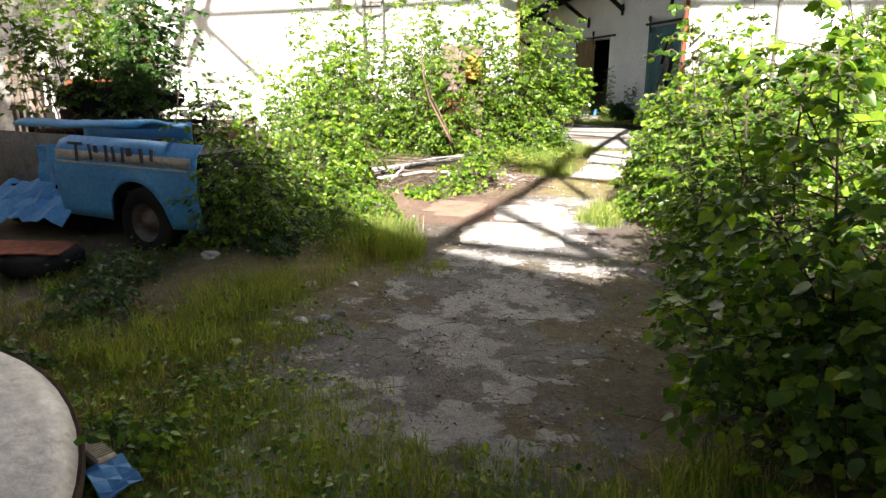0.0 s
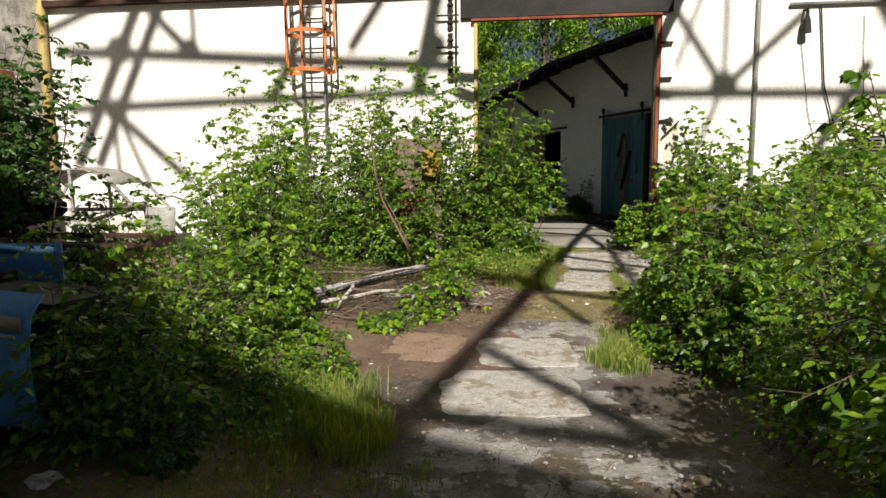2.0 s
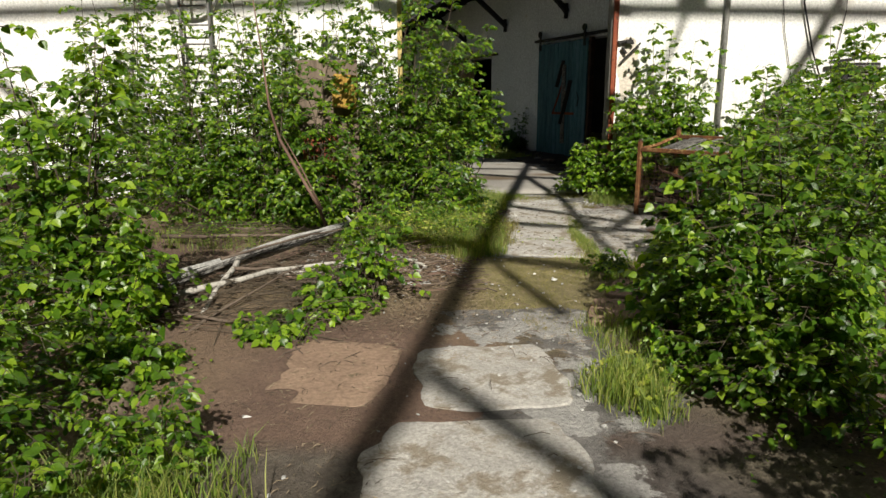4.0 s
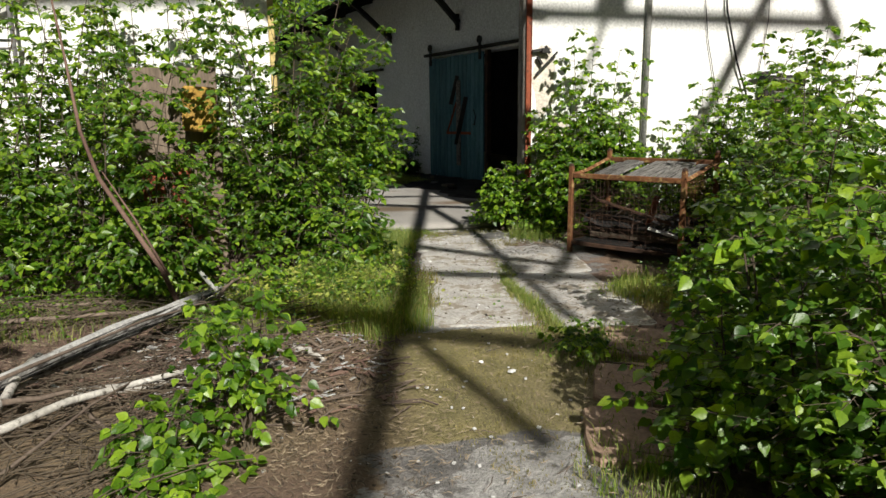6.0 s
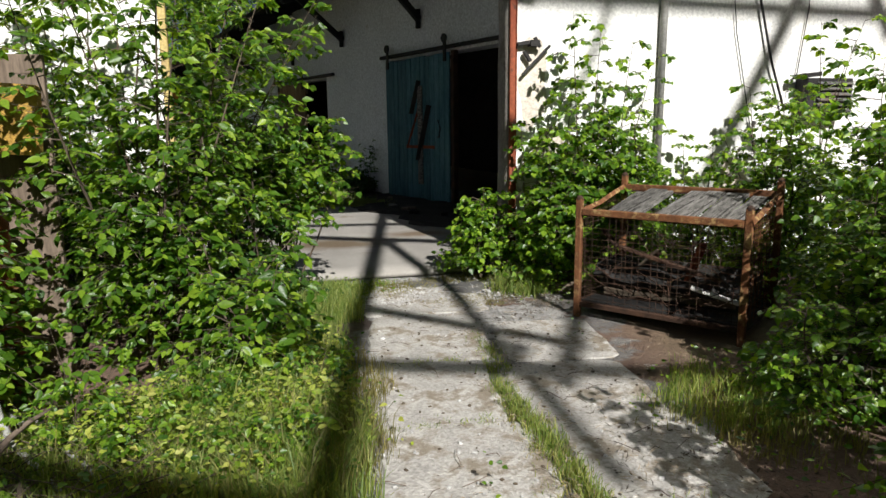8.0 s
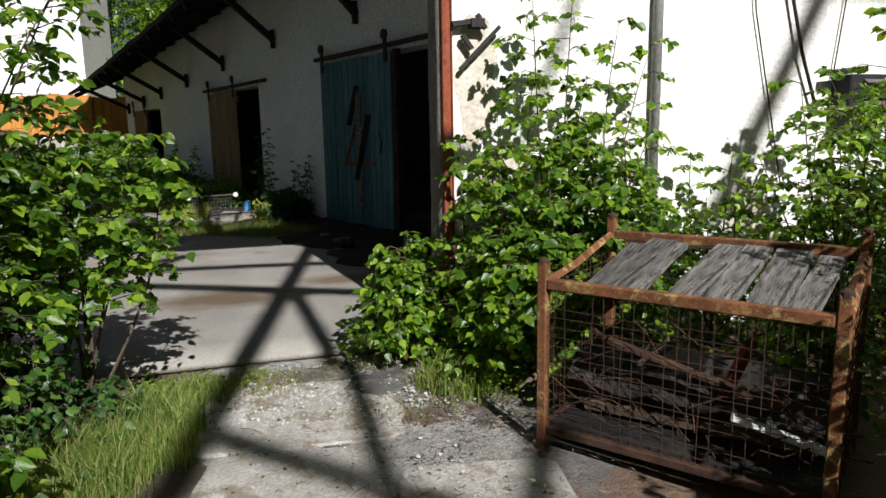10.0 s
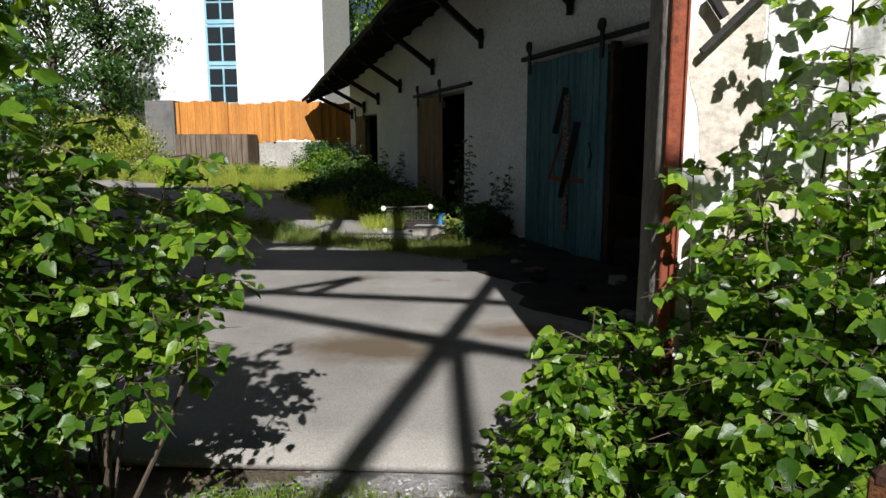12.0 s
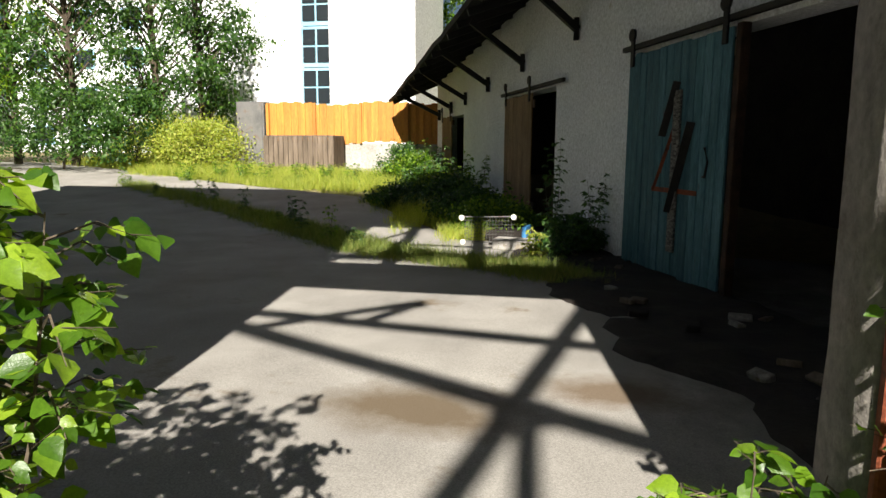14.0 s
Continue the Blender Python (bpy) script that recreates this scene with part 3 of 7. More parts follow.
w = Build()
wall_piece(w, -13.0, GATE_L, -0.3, 13.1)
wall_piece(w, GATE_R, 16.0, -0.3, 13.1)
wall_piece(w, GATE_L, GATE_R, 8.6, 13.1)
wall_front = structure("wall_north", w, PLASTER, "tall white plastered hall wall with stains and gateway", "wall")
rag = []
for i in range(26):
    z = -0.1 + i * 0.18
    q = 0.03 * noise.noise((z * 3, 1, 0)) + 0.02 * noise.noise((z * 9, 4, 0))
    rag.append([(GATE_R - 0.012, WALL_Y + 0.004, z), (GATE_R - 0.016 + 0.2 * q, WALL_Y + 0.18, z), (GATE_R - 0.014, WALL_Y + 0.33 + 1.6 * q, z)])
for x, z, wd, ht, sd in ((2.12, 2.05, 0.34, 0.9, 41), (2.3, 1.35, 0.45, 0.4, 42), (4.6, 0.7, 0.5, 0.9, 43), (-1.8, 0.9, 0.5, 0.8, 44)):
    ring = []
    for i in range(30):
        a = 2 * math.pi * i / 30
        q = 1 + 0.5 * noise.noise((math.cos(a) * 1.4 + sd, math.sin(a) * 1.4, 0))
        ring.append((x + math.cos(a) * wd / 2 * q, z + math.sin(a) * ht / 2 * q))
    b = Build().add([(p, WALL_Y - 0.003, r) for p, r in ring] + [(p, WALL_Y + 0.03, r) for p, r in ring], [tuple(range(30))] + [(i, (i + 1) % 30, 30 + (i + 1) % 30, 30 + i) for i in range(30)])
    part("bare_patch", b, PLASTER_BARE, wall_front, "patch of bare beige undercoat")
structure("trim", Build().sheet(rag, 0.02), BRICKISH, "ragged bare reveal of the gateway", "wall", True)

# yard buildings that close the place
w = Build()
w.box((-10.75, 7.5, 3.2), (0.6, 14.1, 7.0))
structure("wall_west", w, PLASTER_WEST, "rough grey stained side wall of the yard", "wall")
w = Build()
w.box((13.0, 5.0, 4.0), (0.5, 22.0, 8.6))
structure("wall_east", w, PLASTER_GREY, "plain grey wall closing the yard", "wall")
m = Matrix.Rotation(radians(-27.7), 3, "Z")
w = Build()
w.box(Vector((0.57, -3.98, 3.35)) + m @ Vector((-9.25, -3.0, 0)), (21.5, 6.0, 7.3), m)
w.box(Vector((0.57, -3.98, 3.0)) + m @ Vector((10.75, -3.0, 0)), (18.5, 6.0, 6.6), m)
# unseen rooftop block, added so that the blue car lies in shade
w.box(Vector((0.57, -3.98, 7.7)) + m @ Vector((-11.9, -2.0, -0.4)), (18.0, 4.0, 1.6), m)
structure("wall_south", w, PLASTER_GREY, "low building behind the yard", "building")

# ---- gateway steel ----
gate = thing("gateway_steelwork", "rust-red steel channel frame of the tall gateway", "steelwork")
b = Build().box((GATE_R + 0.012, WALL_Y - 0.024, 2.15), (0.062, 0.04, 4.36), None, 0.006)
part("jamb", b, RUST_RED, gate)
part("jamb_flange", Build().box((GATE_R + 0.055, WALL_Y - 0.02, 2.15), (0.01, 0.034, 4.36), None, 0.003), RUST_RED, gate)
b = Build().box((GATE_L + 0.03, WALL_Y - 0.04, 2.15), (0.07, 0.07, 4.36), None, 0.008)
part("jamb", b, YELLOW_PIPE, gate, "ochre painted steel jamb")
part("lintel", Build().box((0.18, WALL_Y + 0.1, 4.86), (GATE_R - GATE_L + 0.5, 0.36, 0.98), None, 0.01), DARK, gate, "dark rusted crane beam")
part("lower_flange", Build().box((0.18, WALL_Y - 0.06, 4.335), (GATE_R - GATE_L + 0.1, 0.12, 0.05), None, 0.008), RUST_RED, gate)
for x in (-0.55, 0.75):
    part("post", Build().box((x, WALL_Y + 0.15, 6.95), (0.22, 0.2, 3.25)), RUST_DARK, gate)
for x0, z0, x1, z1 in ((-1.5, 5.4, -0.6, 7.2), (-1.5, 6.2, -0.6, 8.2), (-0.5, 6.4, 0.7, 5.5), (0.8, 5.5, 1.8, 8.0), (-1.5, 6.9, 1.8, 6.9)):
    part("brace", Build().bar((x0, WALL_Y + 0.15, z0), (x1, WALL_Y + 0.15, z1), 0.09), RUST_DARK, gate)

# ---- steel frame overhead, carried by the south building and the hall wall ----
FRAME_Z = 7.4
KX, KY = 0.136 / 0.753 * FRAME_Z, -FRAME_Z / 0.753


def over(x, y):
    """The place on the frame whose shade falls on the ground at x, y."""
    return (x + KX, y + KY, FRAME_Z)


steel = thing("overhead_steel_frame", "dark riveted lattice frame spanning high over the yard", "steel frame", at=(0, 0, 0))
chords = [((-1.75, 2.9), (1.95, 23.9), 0.155)]
braces = [((-2.4, 18.62), (1.75, 16.5), 0.17), ((-2.6, 19.0), (1.6, 18.42), 0.12), ((0.82, 16.97), (0.98, 14.6), 0.15), ((-0.9, 18.75), (-0.55, 19.6), 0.09),
          ((-1.9, 18.3), (-0.5, 19.75), 0.07), ((-2.6, 11.55), (1.1, 9.6), 0.18), ((-0.92, 7.5), (0.35, 5.5), 0.11), ((-1.6, 5.97), (0.6, 5.4), 0.13),
          ((-0.6, 12.37), (2.6, 11.3), 0.15), ((0.1, 13.7), (1.6, 12.15), 0.12), ((1.1, 14.6), (0.95, 10.4), 0.12), ((1.95, 13.0), (1.15, 11.5), 0.10), ((-0.34, 10.28), (0.12, 8.5), 0.10)]
for kind, rows in (("chord", chords), ("brace", braces)):
    for p, q, wd in rows:
        part(kind, Build().bar(over(*p), over(*q), wd, 0.12), STEEL, steel)
for p, s in (((0.82, 16.97), 0.42), ((-0.92, 7.5), 0.26), ((-0.34, 10.28), 0.3), ((1.02, 12.3), 0.3), ((-0.55, 19.68), 0.2)):
    o = over(*p)
    part("gusset", Build().lathe((o[0], o[1], o[2] - 0.07), (0, 0, 1), [(0, 0.001), (0, s * 0.62), (0.02, s * 0.62), (0.02, 0.001)], 8), STEEL, steel)
OFF = 13.0
truss = thing("crane_truss", "dark steel lattice truss of an old yard crane", "steel truss")


def before_wall(x, z):
    """The place on the truss whose shade falls on the hall wall at x, z."""
    return (x - SUN_DX * OFF, WALL_Y - OFF, z - SUN_DZ * OFF)


wall_lines = [((-10.1, 4.02), (-1.9, 3.52), 0.2), ((-9.9, 2.85), (-2.2, 3.05), 0.16), ((-8.1, 5.2), (-9.75, 1.7), 0.3), ((-7.6, 5.2), (-9.3, 1.7), 0.26), ((-8.1, 4.85), (-7.25, 4.0), 0.16),
              ((-7.1, 5.0), (-7.1, 3.9), 0.12), ((-10.3, 4.4), (-8.9, 4.95), 0.16), ((-8.85, 2.75), (-7.3, 1.35), 0.16), ((-8.9, 2.7), (-8.85, 1.4), 0.11), ((-8.8, 2.7), (-8.2, 1.3), 0.08),
              ((-5.0, 3.8), (-5.6, 2.9), 0.24), ((-4.6, 4.9), (-5.2, 3.6), 0.2), ((-3.2, 4.9), (-3.9, 3.9), 0.2), ((-2.6, 3.0), (-2.2, 4.9), 0.35),
              ((2.1, 4.5), (3.0, 3.1), 0.13), ((4.4, 4.3), (3.15, 3.1), 0.14), ((3.05, 4.6), (3.05, 3.1), 0.1), ((1.9, 2.93), (6.6, 2.85), 0.17), ((2.6, 4.6), (2.2, 3.4), 0.08), ((5.5, 3.4), (4.2, 0.9), 0.22), ((5.4, 4.8), (6.6, 2.6), 0.2), ((2.95, 2.8), (2.5, 1.6), 0.10)]
for p, q, wd in wall_lines:
    part("brace", Build().bar(before_wall(*p), before_wall(*q), wd * 0.78, 0.12, (0, 1, 0)), STEEL, truss)
for x, z, s in ((-8.7, 4.0, 0.5), (-7.2, 3.95, 0.4), (-8.85, 2.8, 0.42), (3.05, 3.05, 0.42), (-2.3, 3.9, 0.45)):
    c = before_wall(x, z)
    part("gusset", Build().lathe(c, (0, 1, 0), [(0, 0.001), (0, s * 0.6), (0.03, s * 0.6), (0.03, 0.001)], 8), STEEL, truss)
TRUSS_Z = 5.93 - SUN_DZ * OFF
part("chord", Build().bar((-10.35, WALL_Y - OFF, TRUSS_Z), (12.7, WALL_Y - OFF, TRUSS_Z), 0.25), STEEL, truss)
part("column", Build().bar((-10.2, WALL_Y - OFF, -0.2), (-10.2, WALL_Y - OFF, TRUSS_Z + 0.1), 0.25), STEEL, truss)
part("column", Build().bar((12.6, WALL_Y - OFF, -0.2), (12.6, WALL_Y - OFF, TRUSS_Z + 0.1), 0.25), STEEL, truss)

# ---- long shed behind the gateway ----
SD = Vector((-0.377, 0.926, 0)).normalized()       # along the shed, away from the yard
SN = Vector((-SD.y, SD.x, 0))                      # out of its door side
SO = Vector((1.95, 22.63, 0.0))


def shed(u, out, z):
    return SO + SD * u + SN * out + Vector((0, 0, z))


SM = Matrix((SD, SN, Vector((0, 0, 1)))).transposed()
U0, U1, EAVE = -7.6, 15.6, 4.75
doors = [(-3.9, 0.2, 3.05, 0.05), (3.3, 6.3, 2.9, 0.15), (11.2, 14.0, 2.75, 0.45)]
w = Build()
cuts = [U0] + [c for d in doors for c in d[:2]] + [U1]


def shed_top(u):
    return 5.02 - 0.068 * max(0.0, u - 2.0)


def wall_between(b, u0, u1, z0):
    """A stretch of shed wall whose top follows the sagging roof."""
    at = [u0] + [k for k in (2.0,) if u0 < k < u1] + [u1]
    for a, c in zip(at, at[1:]):
        pts = [shed(u, o, z) for u in (a, c) for o in (0.0, -0.4) for z in (z0, shed_top(u))]
        b.add(pts, [(0, 1, 3, 2), (4, 6, 7, 5), (0, 4, 5, 1), (2, 3, 7, 6), (0, 2, 6, 4), (1, 5, 7, 3)])


for i in range(0, len(cuts), 2):
    wall_between(w, cuts[i], cuts[i + 1], -0.3)
for u0, u1, top, _ in doors:
    wall_between(w, u0, u1, top)
structure("wall_shed", w, PLASTER_SHED, "long white plastered shed wall with sliding doors", "wall")
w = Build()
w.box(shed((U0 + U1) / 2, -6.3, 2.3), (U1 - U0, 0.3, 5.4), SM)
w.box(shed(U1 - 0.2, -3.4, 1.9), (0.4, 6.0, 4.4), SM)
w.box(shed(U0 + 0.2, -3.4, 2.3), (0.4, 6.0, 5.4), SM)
structure("wall_shed_inside", w, INSIDE, "inner walls of the shed, near-black for the unlit inside", "wall")
roof = thing("shed_roof", "sagging black tar-paper shed roof on wooden brackets", "roof")


def eave(u):
    """How far the roof stands out and how high its edge hangs: it droops towards the far end."""
    t = min(max((u - 1.0) / 14.8, 0.0), 1.0)
    return 1.5 + 0.0125 * u, 4.78 - 1.32 * t


grid = []
for i in range(31):
    u = U0 - 0.1 + (U1 + 0.9 - U0) * i / 30
    sag = 0.07 * noise.noise((u * 0.5, 0, 0))
    out, ez = eave(u)
    grid.append([shed(u, out + 0.06 * noise.noise((u * 3, 2, 0)), ez + 0.03 * noise.noise((u * 4, 7, 0))), shed(u, 0.1, shed_top(u) + 0.16), shed(u, -3.2, 6.5 + sag * 2), shed(u, -6.9, 4.8)])
part("roof_cover", Build().sheet(grid, 0.10), TARPAPER, roof)
u = U0 + 0.6
while u < U1 + 0.6:
    part("rafter", Build().bar(shed(u, eave(u)[0] - 0.08, eave(u)[1] - 0.1), shed(u, -0.3, shed_top(u) + 0.12), 0.10, 0.14), DARK, roof)
    u += 0.95
for u in (-4.6, -1.1, 2.3, 5.3, 8.2, 10.8, 12.9, 15.0):
    br = part("bracket", Build().bar(shed(u, 0.02, shed_top(u) - 1.25), shed(u, eave(u)[0] - 0.35, eave(u)[1] - 0.02), 0.11, 0.12), DARK, roof)
    part("cleat", Build().bar(shed(u, 0.05, shed_top(u) - 1.42), shed(u, 0.05, shed_top(u) - 1.05), 0.10, 0.09), DARK, br)


# near-black earth: the shade at the shed foot is part of its colour
SHADE_SOIL = weathered("shade_dark_earth", (0.012, 0.010, 0.009), (0.04, 0.032, 0.026), big=3, fine=35, relief=1.0, depth=0.02)
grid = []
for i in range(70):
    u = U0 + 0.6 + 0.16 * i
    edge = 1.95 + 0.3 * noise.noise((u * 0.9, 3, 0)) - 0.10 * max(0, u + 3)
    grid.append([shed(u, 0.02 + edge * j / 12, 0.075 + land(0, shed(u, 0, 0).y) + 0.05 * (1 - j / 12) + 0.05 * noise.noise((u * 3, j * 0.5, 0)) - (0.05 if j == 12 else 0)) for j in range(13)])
structure("ground_strip", Build().sheet(grid, 0.03), SHADE_SOIL, "strip of earth along the shed, blackened for the shade there", "soil", True)
rr = random.Random(31)
for i in range(26):
    u, o, q = rr.uniform(-6.5, 2.5), rr.uniform(0.3, 1.5), rr.uniform(0.06, 0.13)
    p = shed(u, o, 0.13 + land(0, shed(u, 0, 0).y))
    tagged(part("rubble", Build().box(p, (q * 1.8, q, q * 0.6), Matrix.Rotation(rr.uniform(0, 3), 3, "Z") @ Matrix.Rotation(rr.uniform(-0.4, 0.4), 3, "X"), q * 0.1), (BRICKISH, SHADE_SOIL, WOOD_GREY)[i % 3]), "broken rubble piece on the shade-dark strip", "rubble", "rubble by the shed")


def sliding_door(name, label, u0, u1, z0, z1, out, mat, boards, frame_mat, tilt=0.0):
    """A plank door hung from a rail in front of the shed wall."""
    d = thing(name, label, "door", "sliding shed doors")
    step = (u1 - u0) / boards
    rng = random.Random(name)
    for i in range(boards):
        u = u0 + step * (i + 0.5)
        part("plank", Build().box(shed(u, out + rng.uniform(-0.004, 0.004), (z0 + z1) / 2 + rng.uniform(-0.015, 0.015)), (step - 0.012, 0.035, z1 - z0), SM, 0.005), mat, d)
    for z in (z0 + 0.35, z1 - 0.2):
        part("rail", Build().box(shed((u0 + u1) / 2, out - 0.05, z), (u1 - u0, 0.05, 0.16), SM, 0.006), frame_mat, d)
    for u in (u0 + 0.12, u1 - 0.12):
        hg = part("hanger", Build().box(shed(u, out + 0.035, z1 + 0.05), (0.09, 0.03, 0.42), SM, 0.01), DARK, d)
        part("wheel", Build().lathe(shed(u, out + 0.03, z1 + 0.27), SN, [(0, 0.001), (0, 0.085), (0.035, 0.085), (0.035, 0.001)], 14), DARK, hg)
    return d


d1 = sliding_door("sliding_door", "faded blue plank sliding door, half open and warped", -2.25, 0.12, 0.14, 3.02, 0.10, DOOR_BLUE, 14, WOOD_GREY)
part("door_rail", Build().box(shed(-1.9, 0.09, 3.13), (4.5, 0.07, 0.07), SM, 0.008), DARK, d1)
part("edge_post", Build().box(shed(-2.36, 0.07, 1.55), (0.09, 0.12, 3.0), SM, 0.01), RUST_DARK, d1)
part("wooden_patch", Build().box(shed(-1.25, 0.135, 1.45), (0.16, 0.03, 2.0), SM, 0.006), BOARD, d1, "bare grey plank nailed over the split")
part("iron_strap", Build().bar(shed(-1.62, 0.17, 2.05), shed(-1.2, 0.17, 0.95), 0.10, 0.02, (0, 1, 0)), DARK, d1)
part("iron_strap", Build().bar(shed(-1.25, 0.16, 2.55), shed(-0.95, 0.16, 1.9), 0.09, 0.02, (0, 1, 0)), DARK, d1)
part("red_mark", Build().bar(shed(-0.75, 0.125, 1.2), shed(-1.2, 0.125, 2.0), 0.06, 0.006, (0, 1, 0)), RUST_RED, d1, "faded red paint stroke")
part("red_mark", Build().bar(shed(-0.7, 0.125, 1.22), shed(-1.75, 0.125, 1.22), 0.06, 0.006, (0, 1, 0)), RUST_RED, d1, "faded red paint stroke")
part("handle", Build().tube([shed(-1.85, 0.12, 1.75), shed(-1.95, 0.18, 1.75), shed(-2.02, 0.18, 1.6), shed(-1.98, 0.18, 1.42), shed(-1.85, 0.12, 1.42)], 0.014), DARK, d1)
d2 = sliding_door("sliding_door", "brown plank sliding door standing half open", 4.4, 6.35, 0.2, 2.85, 0.10, DOOR_BROWN, 9, WOOD_GREY)
part("door_rail", Build().box(shed(4.7, 0.09, 2.96), (4.0, 0.07, 0.07), SM, 0.008), DARK, d2)
d3 = sliding_door("sliding_door", "ochre plank shed door beside the fence", 12.5, 14.1, 0.5, 2.75, 0.10, DOOR_BROWN, 7, WOOD_GREY)

# ---- fence, walls and buildings beyond ----
FY = 38.0
fence = thing("board_fence", "orange-stained board fence on a concrete plinth", "fence")
n = 52
for i in range(n):
    x = -11.2 + 7.9 * (i + 0.5) / n
    part("board", Build().box((x, FY + (0.03 if i % 2 else 0), 2.68 + 0.03 * math.sin(i * 1.7) + 0.06 * math.sin(i * 0.25)), (7.9 / n + 0.02, 0.025, 1.55), None, 0.006), FENCE, fence)
for z in (2.15, 3.1):
    part("rail", Build().box((-7.25, FY + 0.07, z), (7.9, 0.06, 0.1)), FENCE, fence)
for x in (-11.1, -9.1, -7.2, -5.3, -3.4):
    part("post", Build().box((x, FY - 0.05, 2.68), (0.1, 0.08, 1.58), None, 0.01), FENCE, fence)
b = Build()
b.box((-7.2, FY + 0.12, 1.15), (8.1, 0.2, 1.5), None, 0.02)
structure("wall_plinth", b, PLINTH, "pale concrete plinth wall under the fence", "wall")
box = thing("wooden_bin", "low brown weathered wooden bin in the grass", "bin", at=(-9.25, 36.6, 0.72))
for i in range(14):
    part("board", Build().box((-1.3 + 0.2 * i, 0, 0.71), (0.185, 0.04, 1.42), None, 0.008), WOOD_GREY, box)
for i in range(7):
    part("lid_board", Build().box((0, 0.1 + 0.17 * i, 1.44), (2.8, 0.16, 0.04), None, 0.006), WOOD_GREY, box)
for x in (-1.4, 1.4):
    part("end_panel", Build().box((x, 0.6, 0.71), (0.04, 1.2, 1.42), None, 0.008), WOOD_GREY, box)
cont = thing("grey_cabinet", "tall grey metal cabinet beside the fence", "cabinet", at=(-11.9, 38.1, 0.75))
part("body", Build().box((0, 0.4, 1.4), (1.2, 1.0, 2.8), None, 0.02), STEEL, cont)
part("door", Build().box((0, -0.11, 1.4), (1.05, 0.03, 2.6), None, 0.01), STEEL, cont)

tower = thing("apartment_building", "tall white rendered building with a pale blue stair window", "building", at=(0, 0, 0))
TY = 50.0
b = Build()
b.box((-10.45, TY + 4, 10), (5.1, 8, 22))
b.box((-19.98, TY + 4.5, 10), (10.1, 7, 22))
b.box((-13.97, TY + 4.2, 18), (2.0, 7.4, 6))
part("wall", b, TOWER, tower)
part("wall", Build().box((-34.0, TY + 14, 8), (18.0, 10, 18)), TOWER, tower)
for k in range(7):
    win = part("window", Build().box((-13.97, TY + 0.55, 5.2 + 2.35 * k), (1.95, 0.08, 2.3)), BLUE_FRAME, tower)
    for i in (0, 1):
        for j in (0, 1):
            part("pane", Build().box((-14.41 + 0.88 * i, TY + 0.49, 4.75 + 2.35 * k + 1.0 * j), (0.76, 0.05, 0.88)), GLASS, win)
for x in (-8.5, -8.2):
    part("downpipe", Build().tube([(x, TY - 0.08, 0), (x, TY - 0.08, 20)], 0.06, 8), TOWER, tower)
for i in range(4):
    for k in range(5):
        win = part("window", Build().box((-40.5 + 4.2 * i, TY + 8.97, 2.6 + 2.9 * k), (1.7, 0.1, 1.5)), BLUE_FRAME, tower)
        part("pane", Build().box((-40.5 + 4.2 * i, TY + 8.9, 2.6 + 2.9 * k), (1.45, 0.06, 1.25)), GLASS, win)

